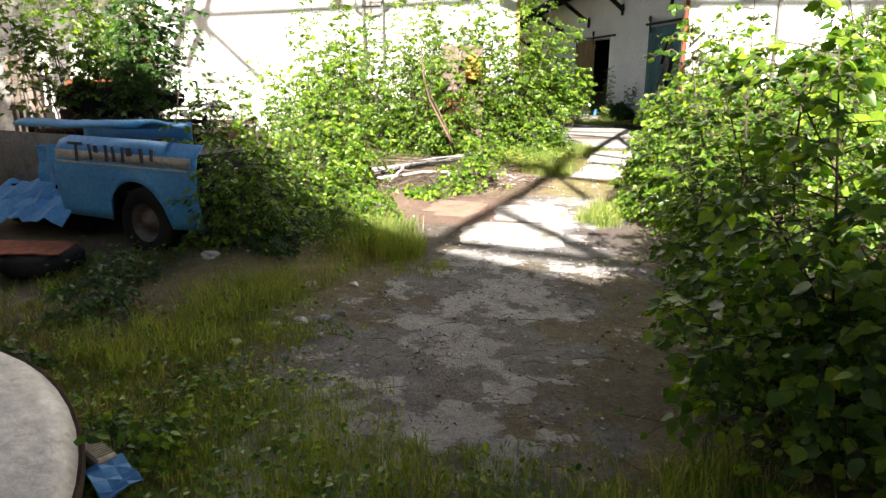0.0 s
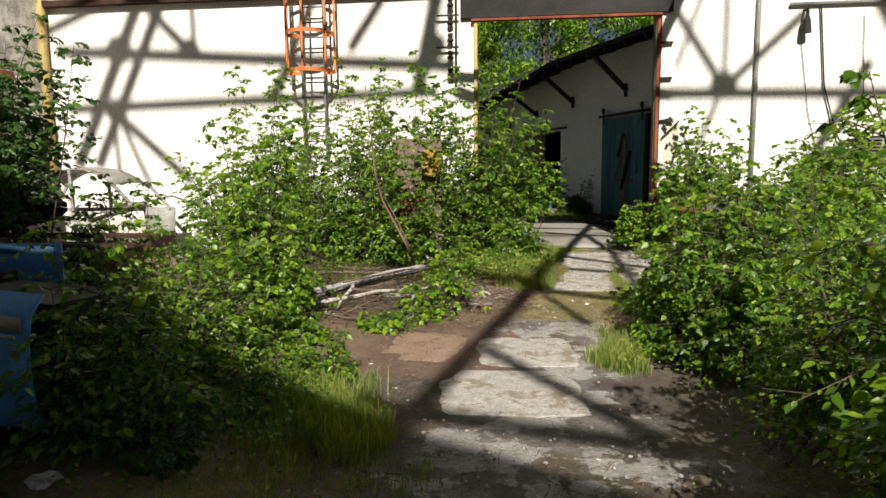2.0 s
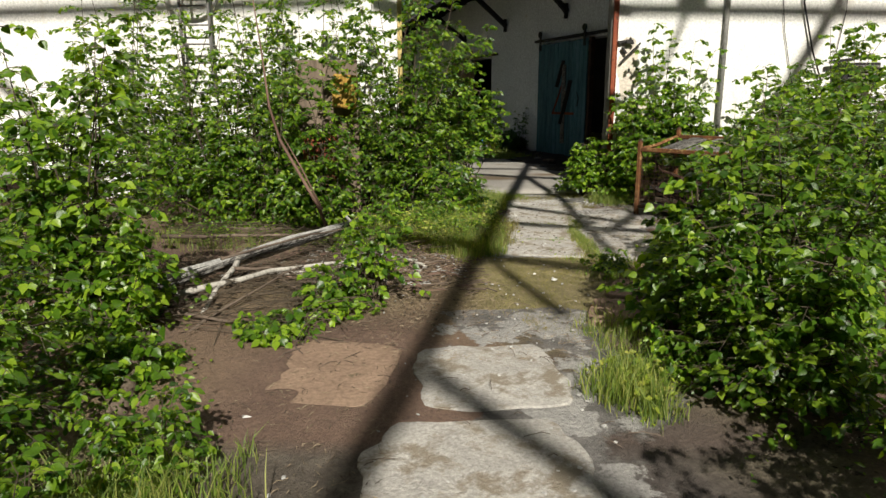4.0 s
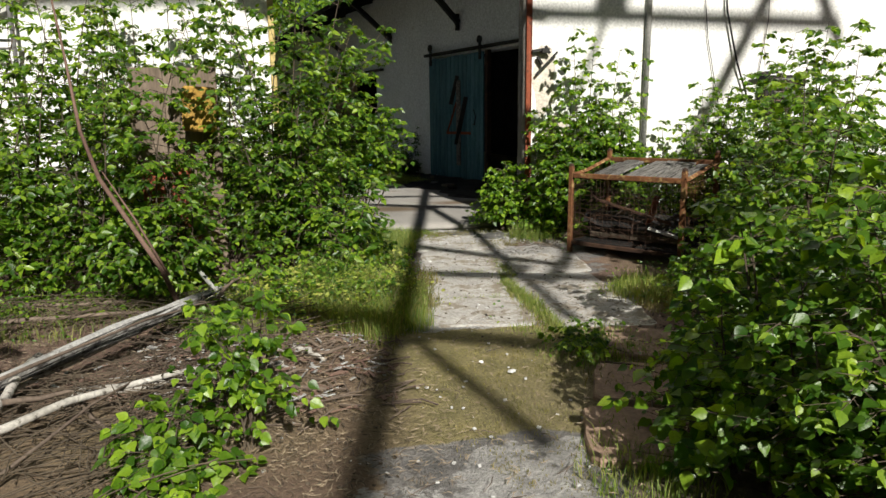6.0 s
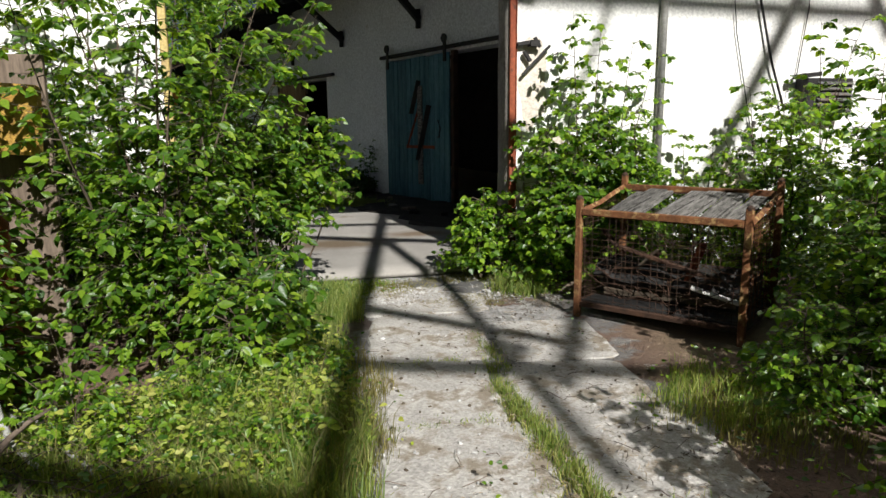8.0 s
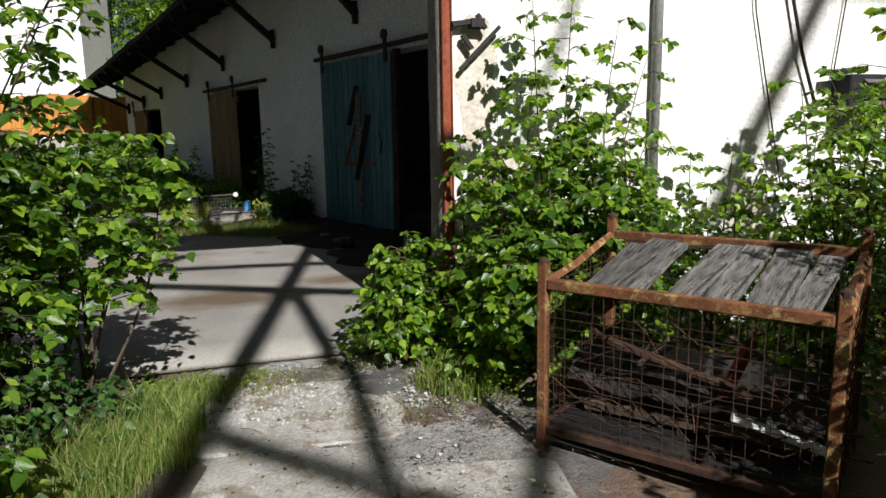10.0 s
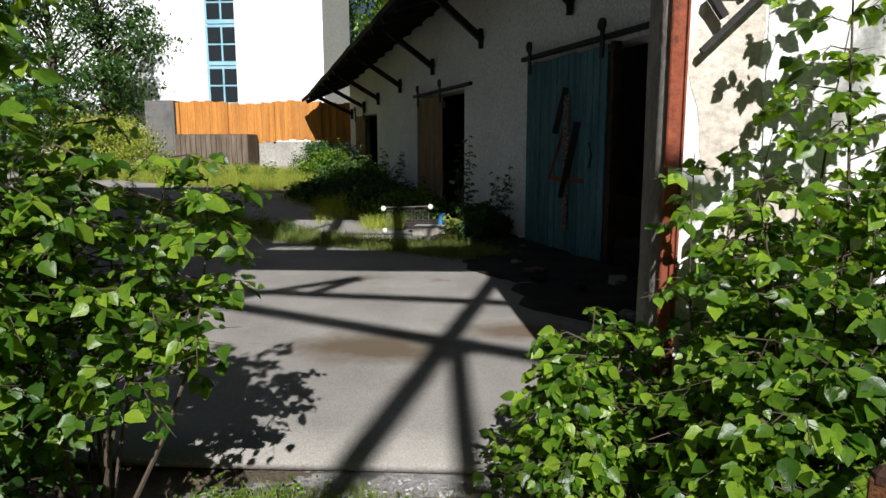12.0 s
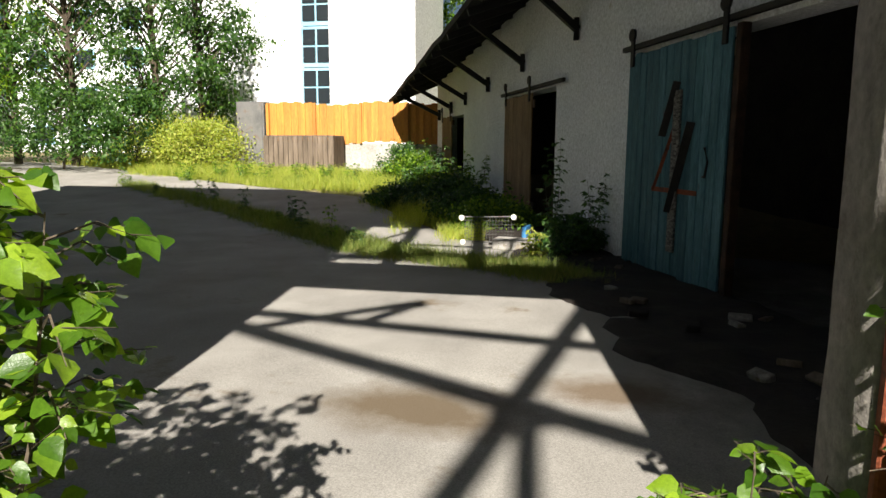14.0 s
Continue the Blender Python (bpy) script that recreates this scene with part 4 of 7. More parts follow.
# ---- the yard's plants ----
# birch saplings and elders; the larger ones first
P = dict(group="yard bushes")
R, S, O = LEAF_ROUND, LEAF_SHAPE, LEAF_LONG
bushes = [
    ("elder_bush", "dense sunlit elder bush before the gateway wall", -1.3, 12.4, 3.2, 1.4, 1, 32, 26, 11, 0.07, LEAF_B, S),
    ("elder_bush", "tall leafy elder bush reaching into the gateway", -0.8, 13.35, 2.55, 1.2, 2, 22, 22, 10, 0.075, LEAF_B, S),
    ("elder_bush", "low spreading elder bush beside the concrete slabs", -0.75, 12.0, 1.0, 0.8, 14, 16, 14, 9, 0.08, LEAF_B, S),
    ("birch_bush", "leafy birch bush against the white wall", -3.25, 12.6, 3.3, 1.0, 3, 26, 24, 9, 0.065, LEAF, S),
    ("birch_bush", "leafy birch bush against the white wall", -4.2, 12.6, 3.3, 1.25, 4, 30, 22, 9, 0.065, LEAF, S),
    ("birch_bush", "low birch bush against the white wall", -5.6, 12.0, 2.0, 1.2, 5, 26, 18, 9, 0.065, LEAF, S),
    ("birch_bush", "bright young birch bush beside the trodden path", -3.15, 8.0, 2.05, 0.75, 6, 22, 22, 9, 0.07, LEAF, R),
    ("birch_bush", "young birch bush with pale leaves", -4.3, 9.5, 1.6, 0.9, 7, 18, 18, 9, 0.065, LEAF, R),
    ("dark_bush", "dark low bush grown up against the blue car", -2.72, 5.05, 1.0, 0.6, 8, 34, 18, 9, 0.055, LEAF, S),
    ("dark_bush", "dark low bush behind the blue car", -2.85, 6.1, 1.15, 0.75, 9, 34, 18, 9, 0.055, LEAF_B, S),
    ("willow_bush", "tall shaded bush beside the wrecked cars", -6.2, 7.3, 3.1, 1.1, 10, 24, 26, 9, 0.07, LEAF_B, S),
    ("willow_bush", "tall bush beside the blue car, leaves darkened for shade", -5.1, 7.35, 2.9, 0.9, 101, 28, 24, 10, 0.07, LEAF_D, S),
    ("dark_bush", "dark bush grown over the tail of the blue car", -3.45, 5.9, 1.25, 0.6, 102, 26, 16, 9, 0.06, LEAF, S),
    ("willow_bush", "tall bush beside the grey wall, leaves darkened for shade", -7.6, 9.4, 2.9, 1.0, 11, 18, 22, 9, 0.085, LEAF_D, S),
    ("hazel_bush", "large overhanging bush at the start of the path", 1.05, 2.6, 1.74, 0.8, 20, 42, 22, 10, 0.062, LEAF_B, R),
    ("hazel_bush", "large bush with yellow-green sunlit crown", 1.05, 3.95, 2.0, 0.95, 21, 34, 26, 11, 0.052, LEAF_B, S),
    ("hazel_bush", "large bush with yellow-green sunlit crown", 1.3, 5.5, 1.45, 0.85, 22, 30, 24, 11, 0.05, LEAF_B, S),
    ("hazel_bush", "broad dense bush beside the mossy path", 1.15, 7.4, 1.45, 0.95, 23, 34, 24, 11, 0.052, LEAF_B, R),
    ("birch_bush", "broad birch bush with large leaves", 2.0, 8.7, 1.75, 0.95, 24, 30, 24, 11, 0.054, LEAF_B, R),
    ("birch_bush", "tall birch bush behind the wire crate", 3.1, 9.9, 1.7, 0.9, 25, 24, 22, 9, 0.07, LEAF, R),
    ("birch_bush", "tall birch bush in front of the wall", 4.15, 11.6, 2.4, 1.0, 26, 30, 24, 9, 0.07, LEAF, R),
    ("birch_bush", "tall birch bush in front of the wall", 4.75, 13.3, 2.5, 0.85, 27, 20, 22, 9, 0.07, LEAF, R),
    ("hazel_bush", "bush filling the side of the yard", 2.9, 6.2, 2.4, 1.1, 28, 22, 22, 9, 0.07, LEAF_B, S),
    ("hazel_bush", "bush filling the side of the yard", 2.6, 3.9, 2.5, 1.1, 29, 22, 22, 9, 0.07, LEAF_B, S),
    ("elder_bush", "elder branches reaching over the asphalt edge", -0.5, 13.9, 1.78, 0.75, 38, 24, 18, 8, 0.066, LEAF_B, R),
    ("elder_bush", "low elder bush beside the gravel, leaves darkened for shade", -0.85, 13.5, 0.95, 0.55, 107, 34, 16, 9, 0.06, LEAF_D, R),
    ("elder_bush", "shaded elder bush behind the blue car", -4.9, 8.5, 1.5, 0.8, 108, 30, 18, 9, 0.065, LEAF_B, S),
    ("birch_bush", "low leafy bush before the wire crate", 2.5, 10.8, 0.6, 0.5, 39, 20, 14, 9, 0.052, LEAF, R),
    ("elder_bush", "dense elder bush against the white wall", -3.5, 12.0, 2.5, 1.0, 17, 26, 22, 10, 0.075, LEAF_B, S),
    ("elder_bush", "tall dense elder bush against the white wall", -5.0, 12.9, 3.3, 1.1, 18, 26, 24, 10, 0.08, LEAF_B, S),
    ("elder_bush", "dense elder bush behind the leaning stem", -2.35, 11.8, 1.0, 0.7, 19, 22, 14, 10, 0.075, LEAF_B, S),
    ("hazel_bush", "bush filling the corner of the yard", 2.3, 1.6, 2.3, 1.0, 34, 20, 20, 9, 0.07, LEAF_B, S),
    ("hazel_bush", "low sunlit bush leaning over the path", 1.0, 7.0, 0.85, 0.55, 61, 22, 14, 9, 0.06, LEAF_B, R),
    ("hazel_bush", "sunlit bush hanging over the brown plates", 1.0, 8.15, 1.15, 0.75, 62, 24, 16, 9, 0.075, LEAF, R),
    ("birch_bush", "leafy birch bush before the wire crate", 1.85, 9.1, 1.35, 0.7, 63, 26, 20, 10, 0.056, LEAF_B, R),
    ("birch_bush", "dense birch bush beside the wire crate", 3.55, 11.4, 2.0, 0.75, 64, 34, 24, 10, 0.055, LEAF_B, R),
    ("birch_bush", "dense birch bush behind the wire crate", 3.75, 12.9, 1.9, 0.65, 66, 28, 22, 10, 0.055, LEAF, R),
    ("birch_bush", "leafy birch bush close by the wire crate", 3.05, 10.9, 1.5, 0.6, 67, 30, 20, 10, 0.055, LEAF_B, R),
    ("elder_bush", "tall elder bush against the white wall", -2.75, 13.5, 3.6, 0.95, 65, 26, 26, 9, 0.08, LEAF_B, S),
    ("elder_bush", "thin elder bush before the rusty boiler", -2.3, 11.75, 2.5, 0.65, 69, 13, 19, 9, 0.07, LEAF_B, S),
    ("elder_bush", "tall elder bush behind the brown board", -1.95, 13.4, 3.3, 0.8, 70, 22, 24, 9, 0.075, LEAF_B, S),
    ("elder_bush", "leafy elder bush beside the leaning stem", -2.95, 11.9, 2.3, 0.7, 71, 18, 20, 9, 0.07, LEAF_B, S),
    ("birch_bush", "bush filling the side of the yard", 4.2, 8.4, 2.6, 1.1, 35, 20, 22, 9, 0.075, LEAF, R)]
for nm, lb, x, y, h, sp, sd, st, tw, pr, lf, mt, sh in bushes:
    shrub(nm, lb, x, y, h, sp, sd, st, tw, pr, lf, mt, sh, twig_len=0.34, low={2: 0.4, 10: 0.5, 38: 0.6, 101: 0.42}.get(sd, 0.12), **P)
for x, y, h, sp, sd in ((-1.3, 8.75, 0.85, 0.42, 12), (-2.75, 7.5, 0.6, 0.4, 13), (-1.62, 8.4, 0.4, 0.3, 15), (-3.3, 6.9, 0.6, 0.5, 16), (-1.9, 7.95, 0.2, 0.25, 103), (-3.0, 8.0, 0.65, 0.5, 105), (-2.5, 7.2, 0.4, 0.35, 106)):
    shrub("birch_sprout", "knee-high birch sprout with bright leaves", x, y, h, sp, sd, 13, 10, 6, 0.06, LEAF, R, group="birch sprouts", twig_len=0.2, stem_r=0.007)
saplings = [("slender birch sapling against the sunlit wall", 2.5, 14.0, 2.65, 0.4, 30, 12, 24, 8), ("slender birch sapling against the sunlit wall", 3.1, 14.05, 2.5, 0.5, 31, 12, 22, 8),
            ("low leafy birch growth at the gate post", 2.2, 13.85, 1.6, 0.45, 32, 28, 18, 9), ("low leafy birch growth behind the wire crate", 2.75, 13.85, 1.75, 0.55, 36, 28, 18, 9),
            ("small leafy birch growth before the gate post", 1.5, 14.5, 0.95, 0.38, 33, 22, 15, 8), ("slender leafy birch growth at the rusty jamb", 2.08, 14.3, 1.75, 0.28, 68, 12, 18, 6), ("low leafy birch growth by the wall", 3.9, 14.1, 1.5, 0.6, 37, 16, 14, 8)]
for lb, x, y, h, sp, sd, st, tw, pr in saplings:
    shrub("birch_sapling", lb, x, y, h, sp, sd, st, tw, pr, 0.07, LEAF, R, low=0.28 if sd in (32, 36) else 0.12, category="sapling", group="saplings", twig_len=0.3)

for i, (x, y, h, sp) in enumerate(((-2.15, 5.55, 0.5, 0.4), (-2.35, 4.75, 0.4, 0.4), (-2.0, 6.3, 0.45, 0.4), (-3.15, 3.9, 0.3, 0.3), (-4.6, 3.3, 0.3, 0.3), (-2.9, 3.4, 0.25, 0.35), (-1.7, 1.95, 0.22, 0.3), (-2.75, 2.5, 0.25, 0.3))):
    shrub("weed_clump", "dark leafy weed clump in the shaded grass", x, y, h, sp, 120 + i, 14, 9, 7, 0.05, LEAF_D if i % 2 else LEAF_B, LEAF_SHAPE, category="weed", group="weeds in the shade", twig_len=0.18, stem_r=0.006, parts=("stalk", "foliage"))

# weeds in front of the shed
def weed(x, y, h, seed, spread=0.25, mat=None):
    return shrub("nettle_clump", "tall dark nettle clump at the shed wall", x, y, h, spread, seed, 9, 14, 5, 0.09, mat or LEAF_D, LEAF_LONG, z=land(x, y), stem_r=0.007, twig_len=0.12, category="weed", group="weeds at the shed", droop=0.1, parts=("stalk", "foliage"))


weed(1.35, 23.3, 1.35, 40, 0.4)
weed(0.75, 24.8, 1.9, 41, 0.4)
weed(0.95, 22.9, 0.6, 42, 0.3, LEAF_D)
weed(0.6, 22.1, 0.62, 43, 0.3, VERGE)
for i in range(9):
    weed(-0.5 - 0.36 * i - 0.4 * (i % 2), 27.0 + 0.9 * i, 1.0 + 0.25 * (i % 3), 44 + i, 0.7, LEAF_D if i % 2 else LEAF_B)
for i in range(10):
    weed(-3.0 - 1.0 * i, 33.5 + 0.2 * (i % 3), 0.7, 60 + i, 0.6, LEAF)


def tree(x, y, h, r, seed, label, leafsize=0.22, mat=None, clumps=60, per=130, trunk=0.2):
    rng = np.random.default_rng(seed)
    z0 = land(x, y)
    ob = thing("tree", label, "tree", "trees beyond the fence", (x, y, z0))
    b = Build()
    b.tube([(0, 0, -0.2), (0.1, 0, h * 0.3), (-0.05, 0.1, h * 0.6), (0.1, 0, h * 0.95)], [trunk, trunk * 0.8, trunk * 0.5, trunk * 0.12], 8)
    at, ahead = [], []
    for k in range(clumps):
        u = 0.22 + 0.78 * (k + rng.uniform()) / clumps
        a = rng.uniform(0, 2 * math.pi)
        rr = r * (0.35 + 0.75 * math.sin(min(1, (1.05 - u) * 1.25) * math.pi * 0.5)) * rng.uniform(0.35, 1.1)
        c = np.array((math.cos(a) * rr, math.sin(a) * rr, h * u))
        b.tube([(0, 0, h * max(0.1, u - 0.12)), tuple(c * (0.6, 0.6, 1.0)), tuple(c)], [trunk * 0.25, trunk * 0.14, trunk * 0.04], 4, False)
        q = rng.normal(0, 1, (per, 3)) * np.array((0.36, 0.36, 0.24)) * r * 0.5 * rng.uniform(0.6, 1.2)
        at.append(c + q)
        ahead.append(rng.normal(0, 1, (per, 3)) + np.array((0, 0, -0.6)))
    part("trunk", b, BARK, ob)
    part("crown", leaves("crown", np.concatenate(at), np.concatenate(ahead), leafsize, mat or LEAF_B, LEAF_SHAPE, rng), None, ob)
    return ob


tree(-15.6, 40.5, 10, 2.4, 80, "leafy deciduous tree by the grey cabinet", leafsize=0.2, mat=LEAF_D, clumps=64, per=170)
tree(-18.2, 41.0, 13, 2.8, 81, "tall deciduous tree before the white building", mat=LEAF_D, clumps=78, per=140)
tree(-21.0, 39.0, 12, 3.0, 82, "tall deciduous tree before the white building", mat=LEAF_D, clumps=78, per=140)
tree(-25.0, 40.0, 12, 3.4, 84, "broad deciduous tree across the lane", mat=LEAF_B, clumps=78, per=130)
tree(-29.5, 38.0, 11, 3.6, 85, "broad deciduous tree across the lane", clumps=90, per=150)
tree(-19.5, 36.5, 3.2, 2.0, 86, "dark understory bush below the trees", 0.16, LEAF_D, 60, 110, 0.06)
tree(-16.5, 37.0, 3.0, 1.8, 87, "dark understory bush below the trees", 0.16, LEAF_D, 60, 110, 0.06)
tree(-23.5, 36.0, 3.4, 2.2, 88, "dark understory bush below the trees", 0.16, LEAF_D, 60, 110, 0.06)
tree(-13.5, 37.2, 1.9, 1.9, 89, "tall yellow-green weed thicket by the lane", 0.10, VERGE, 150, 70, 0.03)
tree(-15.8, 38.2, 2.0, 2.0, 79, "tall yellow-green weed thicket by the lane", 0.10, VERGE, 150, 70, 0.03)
for i, (u, o, h, r) in enumerate(((4.2, 0.9, 0.6, 0.8), (5.6, 1.2, 0.6, 0.8), (7.4, 1.0, 0.75, 0.9), (9.2, 1.2, 0.7, 1.0), (11.0, 1.1, 0.6, 0.9), (8.4, 2.2, 0.45, 0.8), (13.2, 1.2, 0.9, 1.0), (15.0, 1.2, 1.1, 0.9), (1.2, 0.5, 0.6, 0.45))):
    q = shed(u, o, 0)
    tree(q.x, q.y, h, r, 140 + i, "dark nettle thicket along the shed wall", 0.09, LEAF_D if i % 3 else LEAF_B, 46, 120, 0.02)
for i in range(9):
    tree(-16 + 4.3 * i, 62 + 5 * (i % 3), 15 + 2.5 * (i % 3), 4.5, 90 + i, "woodland tree on the hillside behind the shed", 0.42, LEAF_B if i % 2 else LEAF, 60, 120, 0.3)

# ---- grass ----
grass("grass_tufts", "green grass and weeds growing along the path", [
    (-2.4, 4.6, 0.8, 1.0, 7000, 0.20), (-1.95, 5.7, 0.5, 0.6, 3500, 0.32), (-3.0, 3.1, 1.0, 0.9, 7000, 0.12), (-1.9, 2.3, 0.7, 0.6, 5000, 0.10),
    (-0.6, 1.9, 1.3, 0.5, 14000, 0.10), (-1.3, 2.5, 0.6, 0.35, 3000, 0.09), (-2.3, 3.0, 0.5, 0.4, 2500, 0.2), (-1.75, 3.35, 0.3, 0.2, 900, 0.13), (-0.9, 11.3, 0.3, 0.4, 900, 0.5), (-2.2, 3.9, 0.4, 0.5, 2500, 0.25), (-1.55, 5.35, 0.3, 0.3, 1200, 0.3), (-3.3, 2.0, 0.8, 0.6, 4000, 0.14), (0.25, 7.1, 0.22, 0.35, 1100, 0.28), (-0.6, 11.0, 0.5, 0.75, 9000, 0.34), (-1.5, 11.0, 0.7, 0.5, 3500, 0.3),
    (0.6, 1.9, 0.4, 0.6, 2200, 0.3), (0.42, 8.0, 0.22, 0.6, 1000, 0.16), (1.0, 9.6, 0.4, 0.5, 900, 0.15), (1.95, 11.0, 0.35, 0.45, 1500, 0.22), (-0.35, 12.2, 0.25, 0.7, 2000, 0.3),
    (-0.35, 13.4, 0.35, 0.6, 2200, 0.3), (0.77, 10.9, 0.07, 0.95, 2600, 0.11), (0.9, 12.2, 0.06, 0.5, 600, 0.08), (0.4, 12.1, 0.35, 0.04, 400, 0.06), (0.3, 11.12, 0.4, 0.04, 400, 0.06), (-0.25, 13.6, 0.4, 0.4, 3500, 0.34), (-0.5, 13.2, 0.4, 0.3, 2500, 0.36), (0.0, 14.2, 0.3, 0.2, 1200, 0.2), (0.62, 10.2, 0.2, 0.2, 300, 0.08), (1.75, 13.9, 0.25, 0.3, 1200, 0.3), (-3.4, 11.2, 1.3, 0.6, 1500, 0.22),
    (-1.3, 4.95, 0.35, 0.25, 900, 0.10), (-3.6, 4.3, 0.5, 0.5, 2500, 0.15), (-4.5, 3.6, 0.7, 0.5, 3000, 0.12), (0.3, 14.45, 0.25, 0.15, 500, 0.12), (-1.5, 3.55, 0.2, 0.15, 350, 0.08)], 5)
grass("dry_grass", "yellowed dry grass and moss tufts", [
    (-2.6, 4.0, 0.8, 0.9, 9000, 0.16), (-3.5, 2.7, 0.9, 0.8, 7000, 0.12), (-2.2, 2.8, 0.7, 0.8, 6000, 0.09), (-0.5, 1.6, 1.4, 0.5, 9000, 0.07), (-0.1, 9.4, 0.6, 0.8, 4500, 0.035), (0.1, 8.5, 0.4, 0.5, 1500, 0.04),
    (1.1, 9.3, 0.5, 0.5, 1200, 0.1), (2.0, 10.7, 0.5, 0.5, 1200, 0.16), (1.4, 14.5, 0.5, 0.2, 900, 0.10), (0.7, 14.35, 0.4, 0.2, 1600, 0.08), (0.75, 10.7, 0.1, 0.9, 900, 0.09), (1.2, 13.6, 0.4, 0.25, 1200, 0.06), (0.4, 14.1, 0.3, 0.2, 1200, 0.07), (-0.2, 11.6, 0.3, 0.9, 1500, 0.25), (-0.6, 11.0, 0.55, 0.8, 1600, 0.4), (-1.5, 11.0, 0.7, 0.5, 900, 0.32), (-2.0, 5.2, 0.6, 0.6, 1500, 0.2)], 6, GRASS_DRY)


for i, (x, y, h, sp, mt) in enumerate(((-1.15, 11.0, 0.45, 0.3, LEAF), (-0.85, 11.35, 0.5, 0.35, LEAF_B), (-1.5, 11.25, 0.7, 0.35, LEAF), (-0.55, 10.85, 0.3, 0.25, LEAF), (-0.35, 11.7, 0.45, 0.3, LEAF_B), (-1.75, 10.55, 0.25, 0.2, LEAF), (0.55, 7.4, 0.3, 0.25, LEAF), (0.75, 9.7, 0.2, 0.2, LEAF))):
    shrub("weed_clump", "bright green leafy weed clump in the sunlit grass", x, y, h, sp, 160 + i, 14, 8, 7, 0.045, mt, LEAF_SHAPE, category="weed", group="weeds in the sun", twig_len=0.16, stem_r=0.004, parts=("stalk", "foliage"))


def ground_cover(name, label, spots, seed, size, mat, shape):
    """Small broad leaves close to the ground."""
    r = np.random.default_rng(seed)
    at = []
    for x, y, rx, ry, n, h in spots:
        k = max(1, n // 7)
        c = np.stack([x + rx * r.normal(0, 0.55, k), y + ry * r.normal(0, 0.55, k)], 1)
        c = np.repeat(c, 7, 0) + r.normal(0, 0.04, (k * 7, 2))
        z = r.uniform(0.01, h, k * 7) + np.array([land(p[0], p[1]) for p in c])
        at.append(np.concatenate([c, z[:, None]], 1))
    at = np.concatenate(at)
    way = np.concatenate([r.normal(0, 1, (len(at), 2)), r.uniform(-0.1, 0.5, (len(at), 1))], 1)
    return tagged(new(name, leaves(name, at, way, size, mat, shape, r, 0.35)), label, "weeds", kind="stuff")


ground_cover("low_weeds", "low broad-leaved weeds among the grass", [(-2.4, 3.6, 0.9, 1.2, 1500, 0.1), (-2.2, 2.2, 0.9, 0.5, 900, 0.08), (-0.8, 1.7, 1.2, 0.5, 2200, 0.07), (-1.6, 2.7, 0.6, 0.5, 700, 0.1), (-0.8, 10.9, 0.5, 0.6, 900, 0.35), (-2.3, 5.4, 0.5, 0.9, 1500, 0.25), (-3.4, 4.4, 0.6, 0.6, 700, 0.15),
             (-0.9, 11.4, 0.6, 0.5, 1600, 0.28), (-3.2, 11.4, 1.4, 0.6, 1500, 0.25), (1.5, 6.5, 0.7, 3.0, 2600, 0.25), (1.3, 3.0, 0.6, 1.2, 2000, 0.3), (2.2, 13.7, 0.5, 0.3, 900, 0.3), (2.4, 10.9, 0.6, 0.5, 900, 0.2), (-2.9, 6.9, 0.5, 0.8, 1200, 0.25), (-0.1, 14.3, 0.5, 0.2, 500, 0.1)], 8, 0.035, LEAF_B, LEAF_SHAPE)
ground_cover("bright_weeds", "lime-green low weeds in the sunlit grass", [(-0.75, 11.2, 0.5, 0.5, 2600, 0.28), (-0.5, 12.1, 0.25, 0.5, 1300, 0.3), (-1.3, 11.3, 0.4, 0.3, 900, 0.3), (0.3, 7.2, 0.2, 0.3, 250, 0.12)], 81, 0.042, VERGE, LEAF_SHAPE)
ground_cover("fallen_leaves", "brown fallen leaves and needles on the soil", [(-1.8, 9.5, 0.9, 1.2, 2500, 0.02), (-0.6, 4.0, 1.0, 1.4, 450, 0.015), (1.2, 5.5, 0.6, 2.5, 2200, 0.03), (2.2, 19.3, 0.7, 0.9, 900, 0.03), (1.4, 9.5, 0.4, 1.0, 900, 0.02), (-3.0, 10.2, 1.0, 0.6, 1200, 0.03), (1.7, 13.5, 0.4, 0.5, 600, 0.03)], 9, 0.028, BARK, LEAF_LONG)
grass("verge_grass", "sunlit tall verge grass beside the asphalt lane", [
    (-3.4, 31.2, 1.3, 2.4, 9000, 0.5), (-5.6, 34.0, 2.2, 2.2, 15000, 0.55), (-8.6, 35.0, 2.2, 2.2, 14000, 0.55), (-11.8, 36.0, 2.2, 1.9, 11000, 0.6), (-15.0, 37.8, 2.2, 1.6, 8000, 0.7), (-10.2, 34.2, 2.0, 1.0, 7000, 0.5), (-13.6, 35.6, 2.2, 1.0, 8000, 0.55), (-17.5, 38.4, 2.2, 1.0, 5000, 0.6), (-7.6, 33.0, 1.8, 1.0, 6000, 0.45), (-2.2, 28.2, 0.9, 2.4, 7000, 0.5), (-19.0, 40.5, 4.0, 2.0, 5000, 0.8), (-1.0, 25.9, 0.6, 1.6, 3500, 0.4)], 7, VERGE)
STRIP = ((1.0, 21.3), (0.3, 21.9), (-0.5, 22.2), (-1.6, 22.6), (-2.3, 23.2), (-3.0, 23.9), (-4.0, 24.9), (-5.0, 25.8), (-6.6, 27.25), (-8.7, 28.9), (-11.0, 30.6), (-13.5, 32.3))
STRIP_FINE = [tuple(np.array(a) + (np.array(c) - np.array(a)) * k / 3) for a, c in zip(STRIP, STRIP[1:]) for k in range(3)]
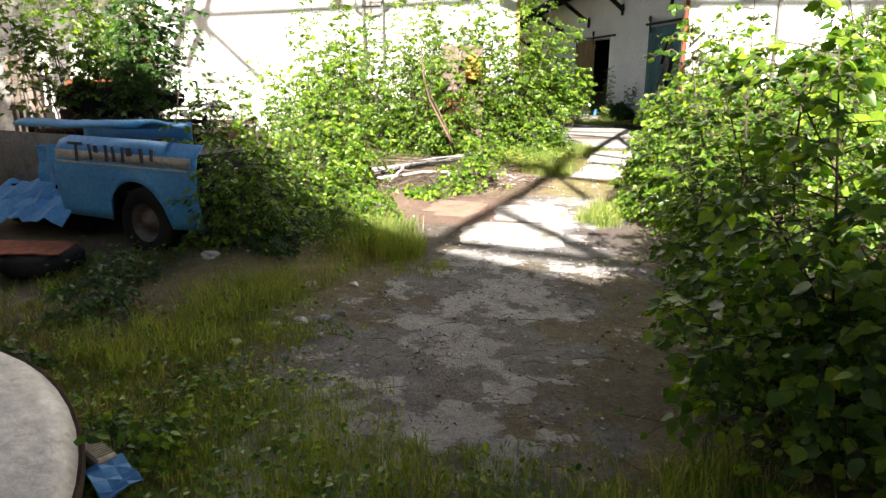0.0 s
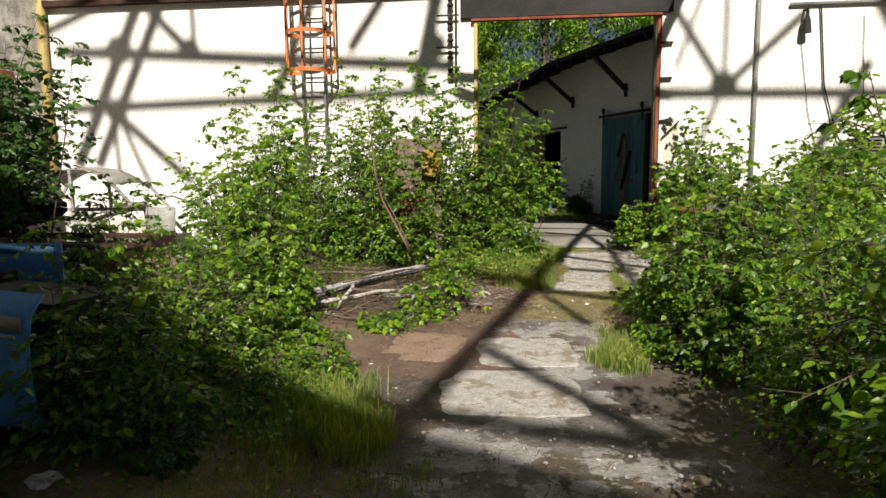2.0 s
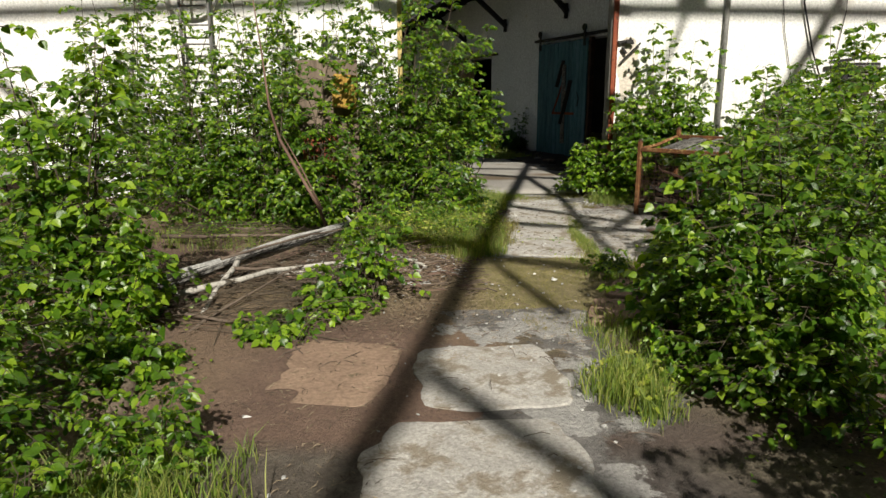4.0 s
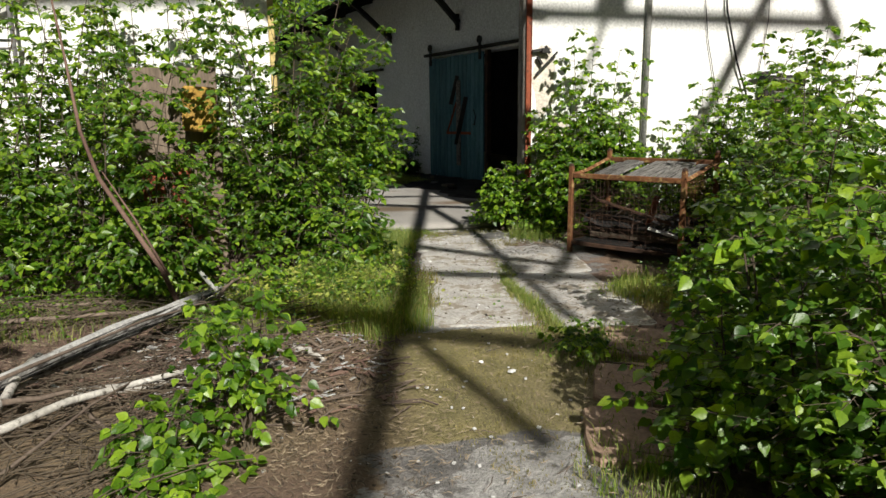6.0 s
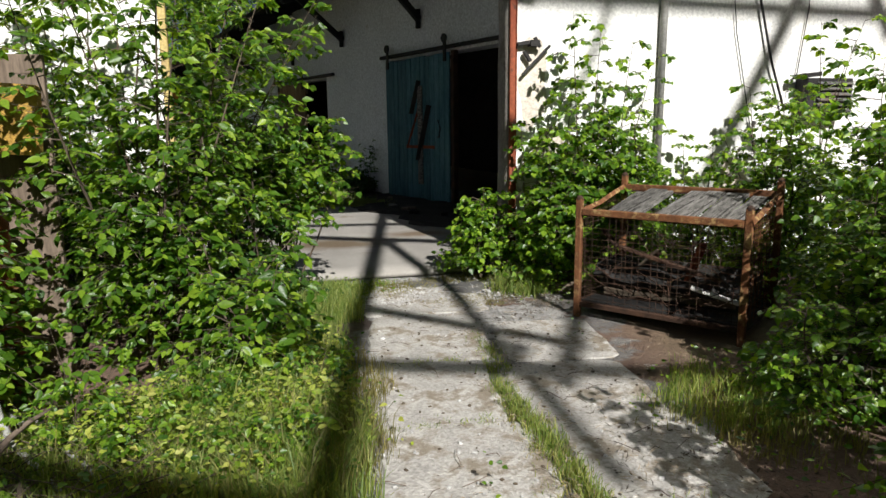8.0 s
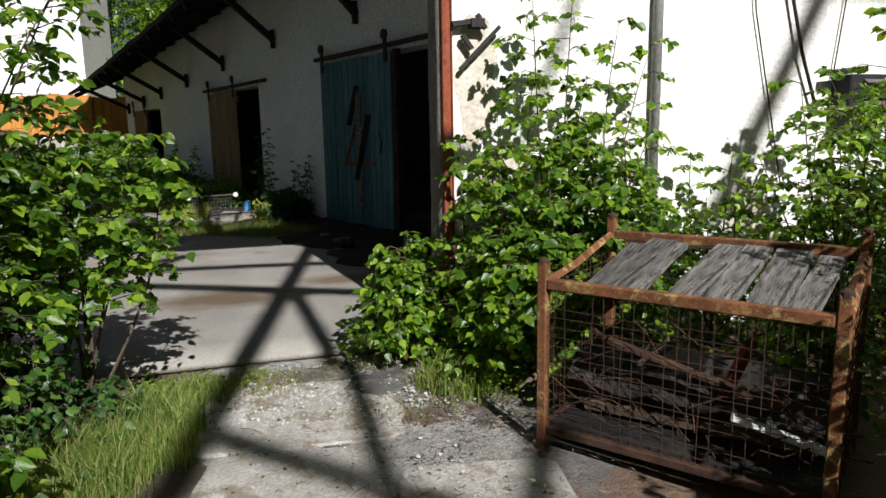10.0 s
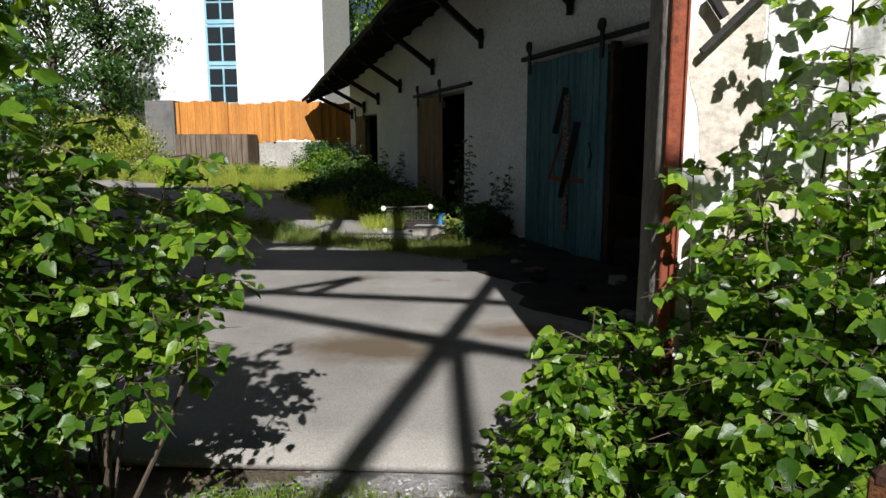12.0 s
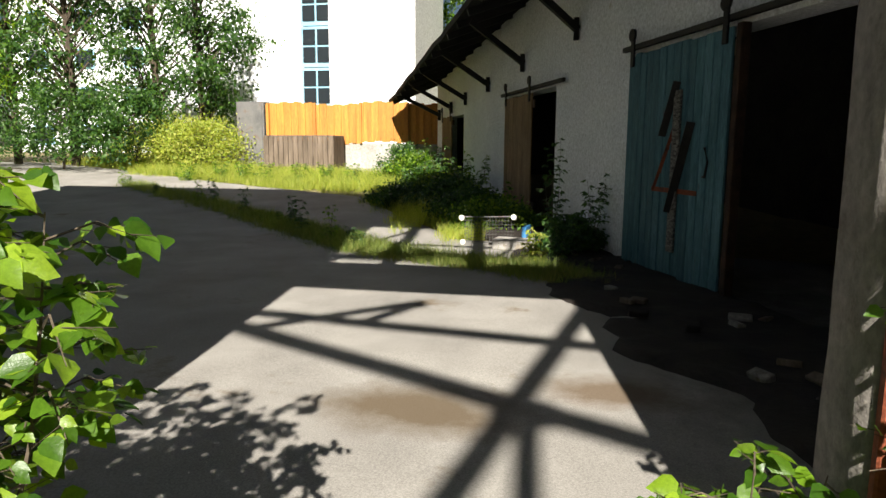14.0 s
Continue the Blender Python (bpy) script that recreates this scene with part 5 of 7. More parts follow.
grass("verge_strip", "narrow strip of grass and weeds dividing the lane", [(x, y, 0.65, 0.38 + 0.04 * (i % 2), 1500, 0.28 + 0.06 * (i % 3)) for i, (x, y) in enumerate(STRIP_FINE)], 71)
grass("dry_verge", "dry yellow stalks in the strip between the lanes", [(x + 0.2, y - 0.15, 0.6, 0.3, 450, 0.26) for x, y in STRIP_FINE[:26]], 72, GRASS_DRY)
for i, (x, y) in enumerate(STRIP[4:]):
    for k in range(1 + i % 2):
        shrub("weed_stalk", "upright leafy weed in the strip between the lanes", x + 0.35 * k - 0.1, y + 0.2 * math.sin(5 * i + k), 0.35 + 0.45 * abs(math.sin(i * 2.1 + k)), 0.12, 300 + 2 * i + k, 5, 10, 5, 0.06, LEAF_B if (i + k) % 2 else LEAF_D, LEAF_LONG, z=land(x, y), category="weed", group="weeds between the lanes", twig_len=0.1, stem_r=0.005, parts=("stalk", "foliage"))

# ---- loose things in the yard ----


def rough_slab(name, label, x, y, w, l, turn, seed, mat, top=0.03, thick=0.09, rag=0.05, category="slab", group="slabs on the path"):
    """A worn slab with a ragged outline and a rounded upper edge."""
    rng = random.Random(seed)
    n, ring = 44, []
    for i in range(n):
        a = 2 * math.pi * i / n
        c, s = math.cos(a), math.sin(a)
        k = 1 / max(abs(c), abs(s)) ** 0.9
        q = 1 + rag * noise.noise((c * 2.3 + seed, s * 2.3, 0)) * 2 + rag * 0.25 * rng.uniform(-1, 1)
        ring.append((c * k * w / 2 * q, s * k * l / 2 * q))
    b = Build()
    for sc, z in ((1.0, -thick), (1.0, -0.012), (0.975, 0.0), (0.6, 0.004), (0.25, 0.002)):
        b.v += [(px * sc, py * sc, z + (0.006 * noise.noise((px * 3 * sc, py * 3 * sc, seed)) if sc < 0.99 else 0)) for px, py in ring]
    for r in range(4):
        for i in range(n):
            j = (i + 1) % n
            b.f.append((r * n + i, r * n + j, (r + 1) * n + j, (r + 1) * n + i))
    b.f.append(tuple(4 * n + i for i in range(n)))
    ob = tagged(part(name, b, mat), label, category, group)
    ob.matrix_world = pose(x, y, top, 0, 0, turn)
    return ob


for x, y, w, l, tn, sd in ((0.33, 10.75, 0.82, 0.80, -9, 1), (0.32, 11.62, 0.86, 1.04, -8, 2), (0.55, 12.70, 0.90, 1.16, -8, 3), (1.22, 10.52, 0.80, 0.78, -10, 4), (1.24, 11.40, 0.84, 1.0, -8, 5), (1.44, 12.38, 0.82, 0.95, -9, 6), (0.7, 13.78, 1.2, 0.98, -5, 7)):
    rough_slab("concrete_slab", "worn pale concrete slab with crumbled edges", x, y, w, l, tn, sd, CONCRETE, 0.012, rag=0.035)
rough_slab("concrete_slab", "pale rounded concrete slab sunk in the path", -0.5, 7.38, 0.85, 0.9, 6, 8, CONCRETE, 0.012, rag=0.05)
rough_slab("concrete_slab", "pale worn concrete slab sunk in the path", -0.62, 6.35, 1.0, 0.95, 4, 9, CONCRETE, 0.010, rag=0.05)
rough_slab("brown_board", "flat brown soil-stained board lying on the ground", -1.62, 7.42, 1.12, 0.92, -8, 10, PLATE, 0.03, 0.04, 0.02, "board", "brown boards on the ground")
rough_slab("brown_board", "flat brown soil-stained board lying on the ground", -1.8, 7.95, 0.5, 0.35, -4, 11, PLATE, 0.026, 0.04, 0.03, "board", "brown boards on the ground")
for x, y, tn, sd in ((0.62, 8.45, -18, 12), (0.92, 9.05, -24, 13), (1.25, 9.7, -28, 14)):
    rough_slab("brown_board", "reddish brown plate half under the bush", x, y, 0.62, 0.6, tn, sd, PLATE, 0.035, 0.04, 0.015, "board", "brown boards on the ground")
rough_slab("asphalt_scrap", "dark broken asphalt scrap sunk in the gravel", 1.28, 14.12, 0.5, 0.42, 30, 15, PATCHES, 0.022, 0.04, 0.16, "asphalt", "asphalt scraps")
rough_slab("asphalt_scrap", "dark broken asphalt scrap sunk in the gravel", 0.92, 14.4, 0.4, 0.25, 12, 16, PATCHES, 0.022, 0.04, 0.2, "asphalt", "asphalt scraps")
for x, y, w, l, sd in ((-1.95, 3.85, 0.45, 0.2, 17), (-1.8, 4.5, 0.6, 0.28, 18)):
    rough_slab("broken_concrete", "broken grey concrete crust showing through the soil", x, y, w, l, sd * 37, sd, CONCRETE, 0.02, 0.06, 0.16, "concrete", "broken concrete")
beam = tagged(part("timber_beam", Build().bar((1.85, 13.86, 0.06), (2.45, 13.55, 0.05), 0.09, 0.09, chip=0.012), WOOD_GREY), "short grey timber beam lying by the gate post", "beam")

# pebbles, chips and litter
rng = np.random.default_rng(11)


def scatter(name, label, boxes, size, mat, seed):
    r = np.random.default_rng(seed)
    b = Build()
    for x0, x1, y0, y1, n in boxes:
        for _ in range(n):
            x, y, s = r.uniform(x0, x1), r.uniform(y0, y1), size * r.uniform(0.4, 1.5)
            m = Matrix.Rotation(r.uniform(0, 6.28), 3, "Z") @ Matrix.Rotation(r.uniform(-0.4, 0.4), 3, "X")
            z = 0.016 if (-0.1 < x < 1.7 and 10.3 < y < 14.2) else 0.012
            b.box((x, y, land(x, y) + z + s * 0.15), (s, s * r.uniform(0.5, 1.0), s * r.uniform(0.3, 0.6)), m, s * 0.12)
    return tagged(part(name, b, mat), label, "debris", kind="stuff")


scatter("gravel", "small pale stones and plaster chips on the ground", [(-2.2, 0.5, 2.0, 5.6, 420), (-1.5, 0.2, 5.6, 8.0, 110), (-0.6, 1.6, 10.2, 14.3, 260), (0.2, 1.9, 13.6, 14.7, 900), (-1.6, 0.4, 8, 10.3, 90), (-2.5, 1.0, 15, 20, 50), (1.0, 3.0, 17.5, 20.5, 90), (-0.4, 1.6, 15.7, 16.7, 90)], 0.016, STONE, 3)
scatter("grit", "dark soil crumbs and bark chips on the path", [(-2.2, 0.4, 2.0, 5.6, 70), (-2.6, -0.6, 8.2, 10.6, 420), (0.0, 1.8, 9.8, 14.2, 200)], 0.015, BARK, 4)
for i, (x, y, s) in enumerate(((-1.42, 3.42, 0.06), (-0.62, 3.3, 0.05), (-1.2, 4.45, 0.045), (-2.02, 3.15, 0.07), (-1.95, 3.3, 0.05), (-0.25, 4.2, 0.04), (-0.95, 10.0, 0.08), (-0.52, 10.38, 0.05), (0.2, 9.4, 0.06), (0.05, 9.6, 0.045), (-1.74, 6.8, 0.09), (0.2, 12.68, 0.06), (-1.58, 10.85, 0.07), (-1.55, 4.38, 0.10), (-1.75, 3.5, 0.10), (-1.62, 3.6, 0.12), (-1.5, 3.68, 0.11), (-1.42, 3.8, 0.09), (-1.85, 3.2, 0.10), (-1.92, 3.1, 0.07), (-1.7, 3.38, 0.06), (-0.75, 2.9, 0.05), (-0.3, 3.3, 0.05), (-0.1, 2.7, 0.06), (-1.0, 3.9, 0.04), (-0.45, 4.8, 0.05), (0.1, 3.5, 0.05))):
    ball = bmesh.new()
    bmesh.ops.create_icosphere(ball, subdivisions=1, radius=s * 0.42)
    b = Build().add([(v.co.x * (1 + 0.35 * math.sin(i * 3 + v.index)), v.co.y * (0.75 + 0.3 * math.cos(i + v.index * 2)), v.co.z * 0.5 + s * 0.12) for v in ball.verts], [[v.index for v in f.verts] for f in ball.faces])
    ball.free()
    ob = tagged(part("stone", b, STONE), "small pale stone chip on the ground", "stone", "pale stones")
    ob.matrix_world = pose(x, y, 0.012)
rock = Build()
ico = bmesh.new()
bmesh.ops.create_icosphere(ico, subdivisions=2, radius=0.13)
rock.add([tuple(v.co * (0.75 + 0.9 * noise.noise(v.co * 9)) * 0.8) for v in ico.verts], [[v.index for v in f.verts] for f in ico.faces])
ob = tagged(part("rock", rock, STONE, None, "", False), "pale grey rock in the grass", "rock")
ob.matrix_world = pose(-2.72, 4.42, 0.15) @ Matrix.Diagonal((0.7, 0.7, 0.6, 1.0))

# logs and branches
PALE_WOOD = weathered("bleached_wood", (0.24, 0.235, 0.225), (0.48, 0.47, 0.45), (0.09, 0.08, 0.07), big=5, fine=40, relief=0.9, patch_at=0.6, patch_scale=6)
trunk = thing("split_trunk", "long splintered grey trunk lying across the brush pile", "log")
rr = random.Random(8)
for i in range(9):
    ox, oz, e0, e1 = rr.uniform(-0.07, 0.07), rr.uniform(-0.035, 0.05), rr.uniform(-0.25, 0.1), rr.uniform(-0.35, 0.15)
    a, c = Vector((-2.98, 8.42, 0.20)), Vector((-1.78, 10.95, 0.22))
    d = (c - a).normalized()
    a, c = a + d * e0 + Vector((ox, -ox * 0.4, oz)), c + d * e1 + Vector((ox * 0.7, -ox * 0.3, oz * 0.8))
    pts = [a.lerp(c, k / 7) + Vector((0.008 * math.sin(k * 2 + i), 0, 0.012 * math.sin(k * 1.3 + i * 2))) for k in range(8)]
    r0 = rr.uniform(0.012, 0.026)
    part("splinter", Build().tube(pts, [r0 * (0.6 + 0.4 * math.sin(0.4 + k * 0.38)) for k in range(8)], 5), (PALE_WOOD, PALE_WOOD, BOARD)[i % 3], trunk)
pile = [
        ((-2.75, 8.45, 0.16), (-2.2, 9.0, 0.2), (-1.55, 9.55, 0.16), 0.027, BIRCH, "thin white birch branch on the brush pile"),
        ((-2.45, 7.85, 0.08), (-2.25, 8.35, 0.16), (-1.95, 9.3, 0.2), 0.013, TWIG, "bare grey branch on the brush pile"),
        ((-2.6, 9.0, 0.3), (-2.1, 10.1, 0.28), (-1.7, 10.8, 0.22), 0.012, TWIG, "bare grey branch on the brush pile"),
        ((-2.35, 6.75, 0.06), (-2.5, 7.3, 0.12), (-2.62, 7.75, 0.16), 0.05, WOOD_GREY, "short rotting log in the grass"),
        ((-1.75, 10.9, 0.05), (-1.6, 10.7, 0.16), (-1.3, 10.15, 0.05), 0.02, TWIG, "crooked dead branch lying on the ground"),
        ((-1.9, 10.6, 0.04), (-1.75, 10.9, 0.22), (-1.62, 11.2, 0.3), 0.022, TWIG, "crooked dead branch lying on the ground"),
        ((-1.45, 10.45, 0.04), (-1.35, 10.25, 0.05), (-1.25, 10.05, 0.04), 0.035, BIRCH, "short birch billet on the ground"),
        ((-1.15, 10.1, 0.04), (-1.05, 9.95, 0.05), (-0.95, 9.8, 0.04), 0.025, BIRCH, "short birch billet on the ground"),
        ((-3.4, 11.3, 0.12), (-2.6, 11.25, 0.12), (-1.9, 11.2, 0.1), 0.018, TWIG, "long thin pale stick on the ground"),
        ((-3.9, 10.9, 0.1), (-3.1, 10.85, 0.12), (-2.3, 11.0, 0.1), 0.025, TWIG, "long thin pale stick on the ground"),
        ((-3.6, 7.9, 0.1), (-2.9, 8.1, 0.2), (-2.1, 8.0, 0.1), 0.02, TWIG, "bare grey branch on the brush pile"),
        ((-2.02, 11.75, 0.05), (-1.72, 11.3, 0.2), (-1.36, 10.95, 0.04), 0.026, PALE_WOOD, "pale crooked branch arching over the soil"),
        ((-2.12, 11.95, 0.34), (-1.88, 11.3, 0.2), (-1.5, 10.86, 0.05), 0.024, PALE_WOOD, "pale crooked branch arching over the soil"),
        ((-2.05, 10.95, 0.05), (-1.98, 11.2, 0.08), (-1.88, 11.48, 0.08), 0.042, BIRCH, "birch log on the bare soil"),
        ((-1.66, 10.72, 0.05), (-1.53, 10.5, 0.05), (-1.38, 10.25, 0.05), 0.038, PALE_WOOD, "rotten grey log on the bare soil"),
        ((-2.35, 9.45, 0.06), (-1.8, 9.55, 0.07), (-1.2, 9.78, 0.05), 0.034, BIRCH, "long white birch branch on the soil"),
        ((-1.02, 9.9, 0.03), (-0.85, 9.95, 0.05), (-0.62, 10.06, 0.03), 0.016, TWIG, "broken brown stick on the soil"),
        ((-1.3, 10.75, 0.03), (-1.15, 10.5, 0.05), (-1.0, 10.1, 0.03), 0.018, TWIG, "broken brown stick on the soil"),
        ((-0.95, 9.3, 0.03), (-1.2, 9.45, 0.05), (-1.5, 9.4, 0.03), 0.014, TWIG, "broken brown stick on the soil"),
        ((-2.55, 9.6, 0.24), (-2.5, 8.9, 0.2), (-2.48, 8.15, 0.08), 0.03, BIRCH, "forked pale branch on the brush pile"),
        ((-2.5, 9.0, 0.22), (-2.25, 9.2, 0.18), (-1.95, 8.85, 0.1), 0.016, TWIG, "thin forked branch on the brush pile")]
for a, m, c, r, mt, lb in pile:
    a, m, c = Vector(a), Vector(m), Vector(c)
    pts = [a.lerp(m, i / 3) if i < 3 else m.lerp(c, (i - 3) / 3) for i in range(7)]
    pts = [p + Vector((0.02 * math.sin(i * 2.1 + r * 90), 0.02 * math.cos(i * 1.7), 0.01 * math.sin(i * 3))) for i, p in enumerate(pts)]
    tagged(part("branch", Build().tube(pts, [r * (1 - 0.09 * i) for i in range(7)], 8), mt, None, "", True), lb, "branch", "brush pile")
r = np.random.default_rng(21)
for nm, boxes, lb in (("twigs", [(-3.1, -1.5, 7.9, 9.6, 420), (-2.2, -1.0, 9.6, 11.1, 160), (-3.8, -2.0, 10.8, 11.5, 150)], "tangle of thin dead twigs on the brush pile"), ("litter", [(-2.2, 0.4, 2.3, 5.5, 160), (-1.9, 0.2, 6.4, 10.2, 120), (-0.3, 1.8, 10.2, 14.4, 70)], "short dry twigs and straw on the ground"), ("sticks", [(-2.2, -0.4, 8.9, 10.7, 190), (-3.2, -1.6, 7.6, 9.0, 90), (0.8, 1.8, 8.0, 10.0, 40)], "broken sticks and bark strips strewn on the soil")):
    b = Build()
    for x0, x1, y0, y1, n in boxes:
        for _ in range(n):
            x, y, a = r.uniform(x0, x1), r.uniform(y0, y1), r.normal(0.6, 1.3)
            ln = r.uniform(0.2, 0.7) if nm == "twigs" else (r.uniform(0.08, 0.3) if nm == "sticks" else r.uniform(0.04, 0.16))
            z0, z1 = (r.uniform(0.02, 0.2), r.uniform(0.02, 0.22)) if nm == "twigs" else (0.03, 0.035)
            d = Vector((math.cos(a), math.sin(a), 0)) * ln / 2
            c = Vector((x, y, 0))
            b.tube([c - d + Vector((0, 0, z0)), c + Vector((r.normal(0, 0.03) * ln * 3, r.normal(0, 0.03) * ln * 3, (z0 + z1) / 2 + 0.01)), c + d + Vector((0, 0, z1))], {"twigs": 0.003, "sticks": 0.0055, "litter": 0.002}[nm], 4, False)
    tagged(part("dead_" + nm, b, BARK if nm == "twigs" else TWIG), lb, "twigs", kind="stuff")
def straw(name, label, boxes, seed, mat, size):
    """Fine straws lying on the ground, too many to count."""
    r = np.random.default_rng(seed)
    V = []
    for x0, x1, y0, y1, n in boxes:
        c = np.stack([r.uniform(x0, x1, n), r.uniform(y0, y1, n), np.full(n, 0.028) + r.uniform(0, 0.02, n)], 1)
        a, ln = r.uniform(0, 6.28, n), size * r.uniform(0.4, 1.6, n)
        d = np.stack([np.cos(a), np.sin(a), r.normal(0, 0.12, n)], 1) * ln[:, None] / 2
        w = np.stack([-np.sin(a), np.cos(a), 0 * a], 1) * r.uniform(0.0008, 0.0028, n)[:, None]
        bow = np.stack([-np.sin(a), np.cos(a), 0 * a + 0.5], 1) * (ln * r.normal(0, 0.12, n))[:, None]
        V.append(np.stack([c - d, c - w + bow, c + d, c + w + bow + np.array((0, 0, 0.002))], 1))
    v = np.concatenate(V).reshape(-1, 3)
    k = (np.arange(len(v) // 4) * 4)[:, None]
    return tagged(new(name, array_mesh(name, v, k + np.array((0, 1, 2, 3)), mat)), label, "litter", kind="stuff")


def wood_chips(name, label, boxes, seed, mat):
    """Flat splinters and bark chips lying on the soil."""
    r = np.random.default_rng(seed)
    b = Build()
    for x0, x1, y0, y1, n in boxes:
        for _ in range(n):
            m = Matrix.Rotation(r.uniform(0, 6.28), 3, "Z") @ Matrix.Rotation(r.normal(0, 0.15), 3, "X")
            b.box((r.uniform(x0, x1), r.uniform(y0, y1), 0.035), (r.uniform(0.03, 0.14), r.uniform(0.008, 0.022), 0.006), m)
    return tagged(part(name, b, mat), label, "wood chips", kind="stuff")


wood_chips("wood_chips", "pale splinters and bark chips on the bare soil", [(-2.2, -0.6, 9.2, 10.9, 170), (-3.2, -1.6, 8.0, 10.0, 90)], 61, PALE_WOOD)
wood_chips("bark_chips", "red-brown bark chips on the bare soil", [(-2.2, -0.5, 9.0, 10.9, 260), (-3.2, -1.6, 8.0, 10.0, 120)], 62, BARK_RED)
STRAW = weathered("dry_straw", (0.20, 0.15, 0.10), (0.40, 0.32, 0.22), big=4, fine=30)
straw("dry_straw", "dry straws and needles strewn over the soil", [(-3.4, -0.3, 8.2, 11.2, 5200), (-2.2, 0.6, 2.2, 6.0, 1800), (-1.2, 1.4, 7.5, 10.4, 2400), (0.6, 2.2, 9.5, 14.0, 1500), (-2.6, -1.0, 6.0, 8.2, 900)], 51, STRAW, 0.05)
straw("bark_shreds", "dark bark shreds strewn over the soil", [(-3.4, -0.5, 8.0, 11.2, 3800), (-2.2, 0.6, 2.2, 6.0, 1400), (0.6, 2.0, 7.5, 13.5, 1600), (-2.8, -1.0, 6.0, 8.2, 700)], 52, BARK, 0.06)
stem = thing("leaning_stem", "leaning bare red-brown sapling stem", "sapling")
part("trunk", Build().tube([(-1.98, 10.9, -0.02), (-2.15, 10.9, 0.45), (-2.52, 10.9, 1.15), (-2.62, 10.92, 1.5), (-2.66, 10.9, 2.05), (-2.74, 10.9, 2.8)], [0.022, 0.02, 0.017, 0.014, 0.009, 0.004], 7), BARK_RED, stem, "", True)
part("branch", Build().tube([(-2.1, 10.9, 0.4), (-2.3, 10.88, 0.85), (-2.48, 10.86, 1.2)], [0.012, 0.009, 0.004], 6), BARK_RED, stem, "", True)

# rusty sheet, insulation and boiler in the bush by the wall
ob = tagged(part("insulation_panel", Build().box((0, 0, 0), (0.3, 0.12, 0.42), None, 0.02), FOAM), "torn yellow insulation panel on the brown board", "panel")
ob.matrix_world = pose(-2.04, 12.42, 1.67, 0, 4, 0)
boiler = thing("rusty_boiler", "rusty red-brown boiler standing among the leaves", "boiler", at=(-2.34, 12.3, 0))
part("shell", Build().lathe((0, 0, 0), (0, 0, 1), [(0, 0.01), (0, 0.24), (1.05, 0.24), (1.13, 0.19), (1.16, 0.01)], 20), RUST_RED, boiler, "", True)
part("band", Build().lathe((0, 0, 0.6), (0, 0, 1), [(0, 0.24), (0.01, 0.255), (0.05, 0.255), (0.06, 0.24)], 20), RUST, boiler)
ob = tagged(part("chipboard", Build().box((0, 0, 1.05), (0.8, 0.05, 2.1), None, 0.004), WOOD_GREY), "weathered brown board standing among the bushes", "board")
ob.matrix_world = pose(-2.3, 12.6, -0.03, -1, 0, 0)

# ---- wire crate with boards ----
CL, CW, ZF, ZB = 1.32, 0.88, 0.90, 1.04
crate = thing("wire_crate", "rusty wire-mesh crate on legs, filled with scrap", "crate", at=(1.9, 12.9, 0), turn=-52.4)


def rim_z(v):
    return ZF + (ZB - ZF) * v / CW


for u in (0, CL):
    for v in (0, CW):
        p = part("post", Build().box((u, v, (rim_z(v) + 0.11) / 2), (0.052, 0.052, rim_z(v) + 0.11), None, 0.006), RUST, crate)
        part("post_cap", Build().lathe((u, v, rim_z(v) + 0.1), (0, 0, 1), [(0, 0.03), (0.02, 0.028), (0.035, 0.012), (0.036, 0.001)], 10), RUST_DARK, p)
for v in (0, CW):
    part("rim", Build().bar((0.03, v, rim_z(v)), (CL - 0.03, v, rim_z(v)), 0.05, 0.055, chip=0.006), RUST, crate)
    part("rim_lip", Build().bar((0.03, v + (0.03 if v == 0 else -0.03), rim_z(v) - 0.03), (CL - 0.03, v + (0.03 if v == 0 else -0.03), rim_z(v) - 0.03), 0.05, 0.008), RUST_DARK, crate)
    part("foot_rail", Build().bar((0.03, v, 0.12), (CL - 0.03, v, 0.12), 0.045, 0.045, chip=0.006), RUST_DARK, crate)
for u in (0, CL):
    part("side_rim", Build().tube([(u, 0.03, ZF + 0.0), (u, CW * 0.4, rim_z(CW * 0.4) + (0.0 if u else -0.02)), (u, CW * 0.75, rim_z(CW * 0.75)), (u, CW - 0.03, ZB)], 0.027, 4), RUST, crate, "bent rusty side rim")
    part("foot_rail", Build().bar((u, 0.03, 0.12), (u, CW - 0.03, 0.12), 0.045, 0.045, chip=0.006), RUST_DARK, crate)


def mesh_panel(p0, along, length, top, seed):
    rr, b = random.Random(seed), Build()
    p0, along = Vector(p0), Vector(along)
    n = int(length / 0.05)
    for i in range(1, n):
        if rr.random() < 0.1:
            continue
        t = top(i / n)
        cut = rr.uniform(0.45, 0.8) if rr.random() < 0.12 else 0
        q = p0 + along * (length * i / n)
        b.tube([q + Vector((rr.uniform(-0.006, 0.006), 0, 0.13 + cut * 0.5)), q + along * rr.uniform(-0.012, 0.012) + Vector((0, 0, t * 0.55)), q + Vector((0, 0, t))], 0.0019, 4, False)
    for k in range(1, 17):
        z = 0.13 + 0.05 * k
        if rr.random() < 0.12 or z > top(0.5):
            continue
        e = length * (1 if rr.random() < 0.8 else rr.uniform(0.4, 0.8))
        b.tube([p0 + Vector((0, 0, z)), p0 + along * e * 0.5 + Vector((0, 0, z + rr.uniform(-0.012, 0.008))), p0 + along * e + Vector((0, 0, z))], 0.0019, 4, False)
    return b


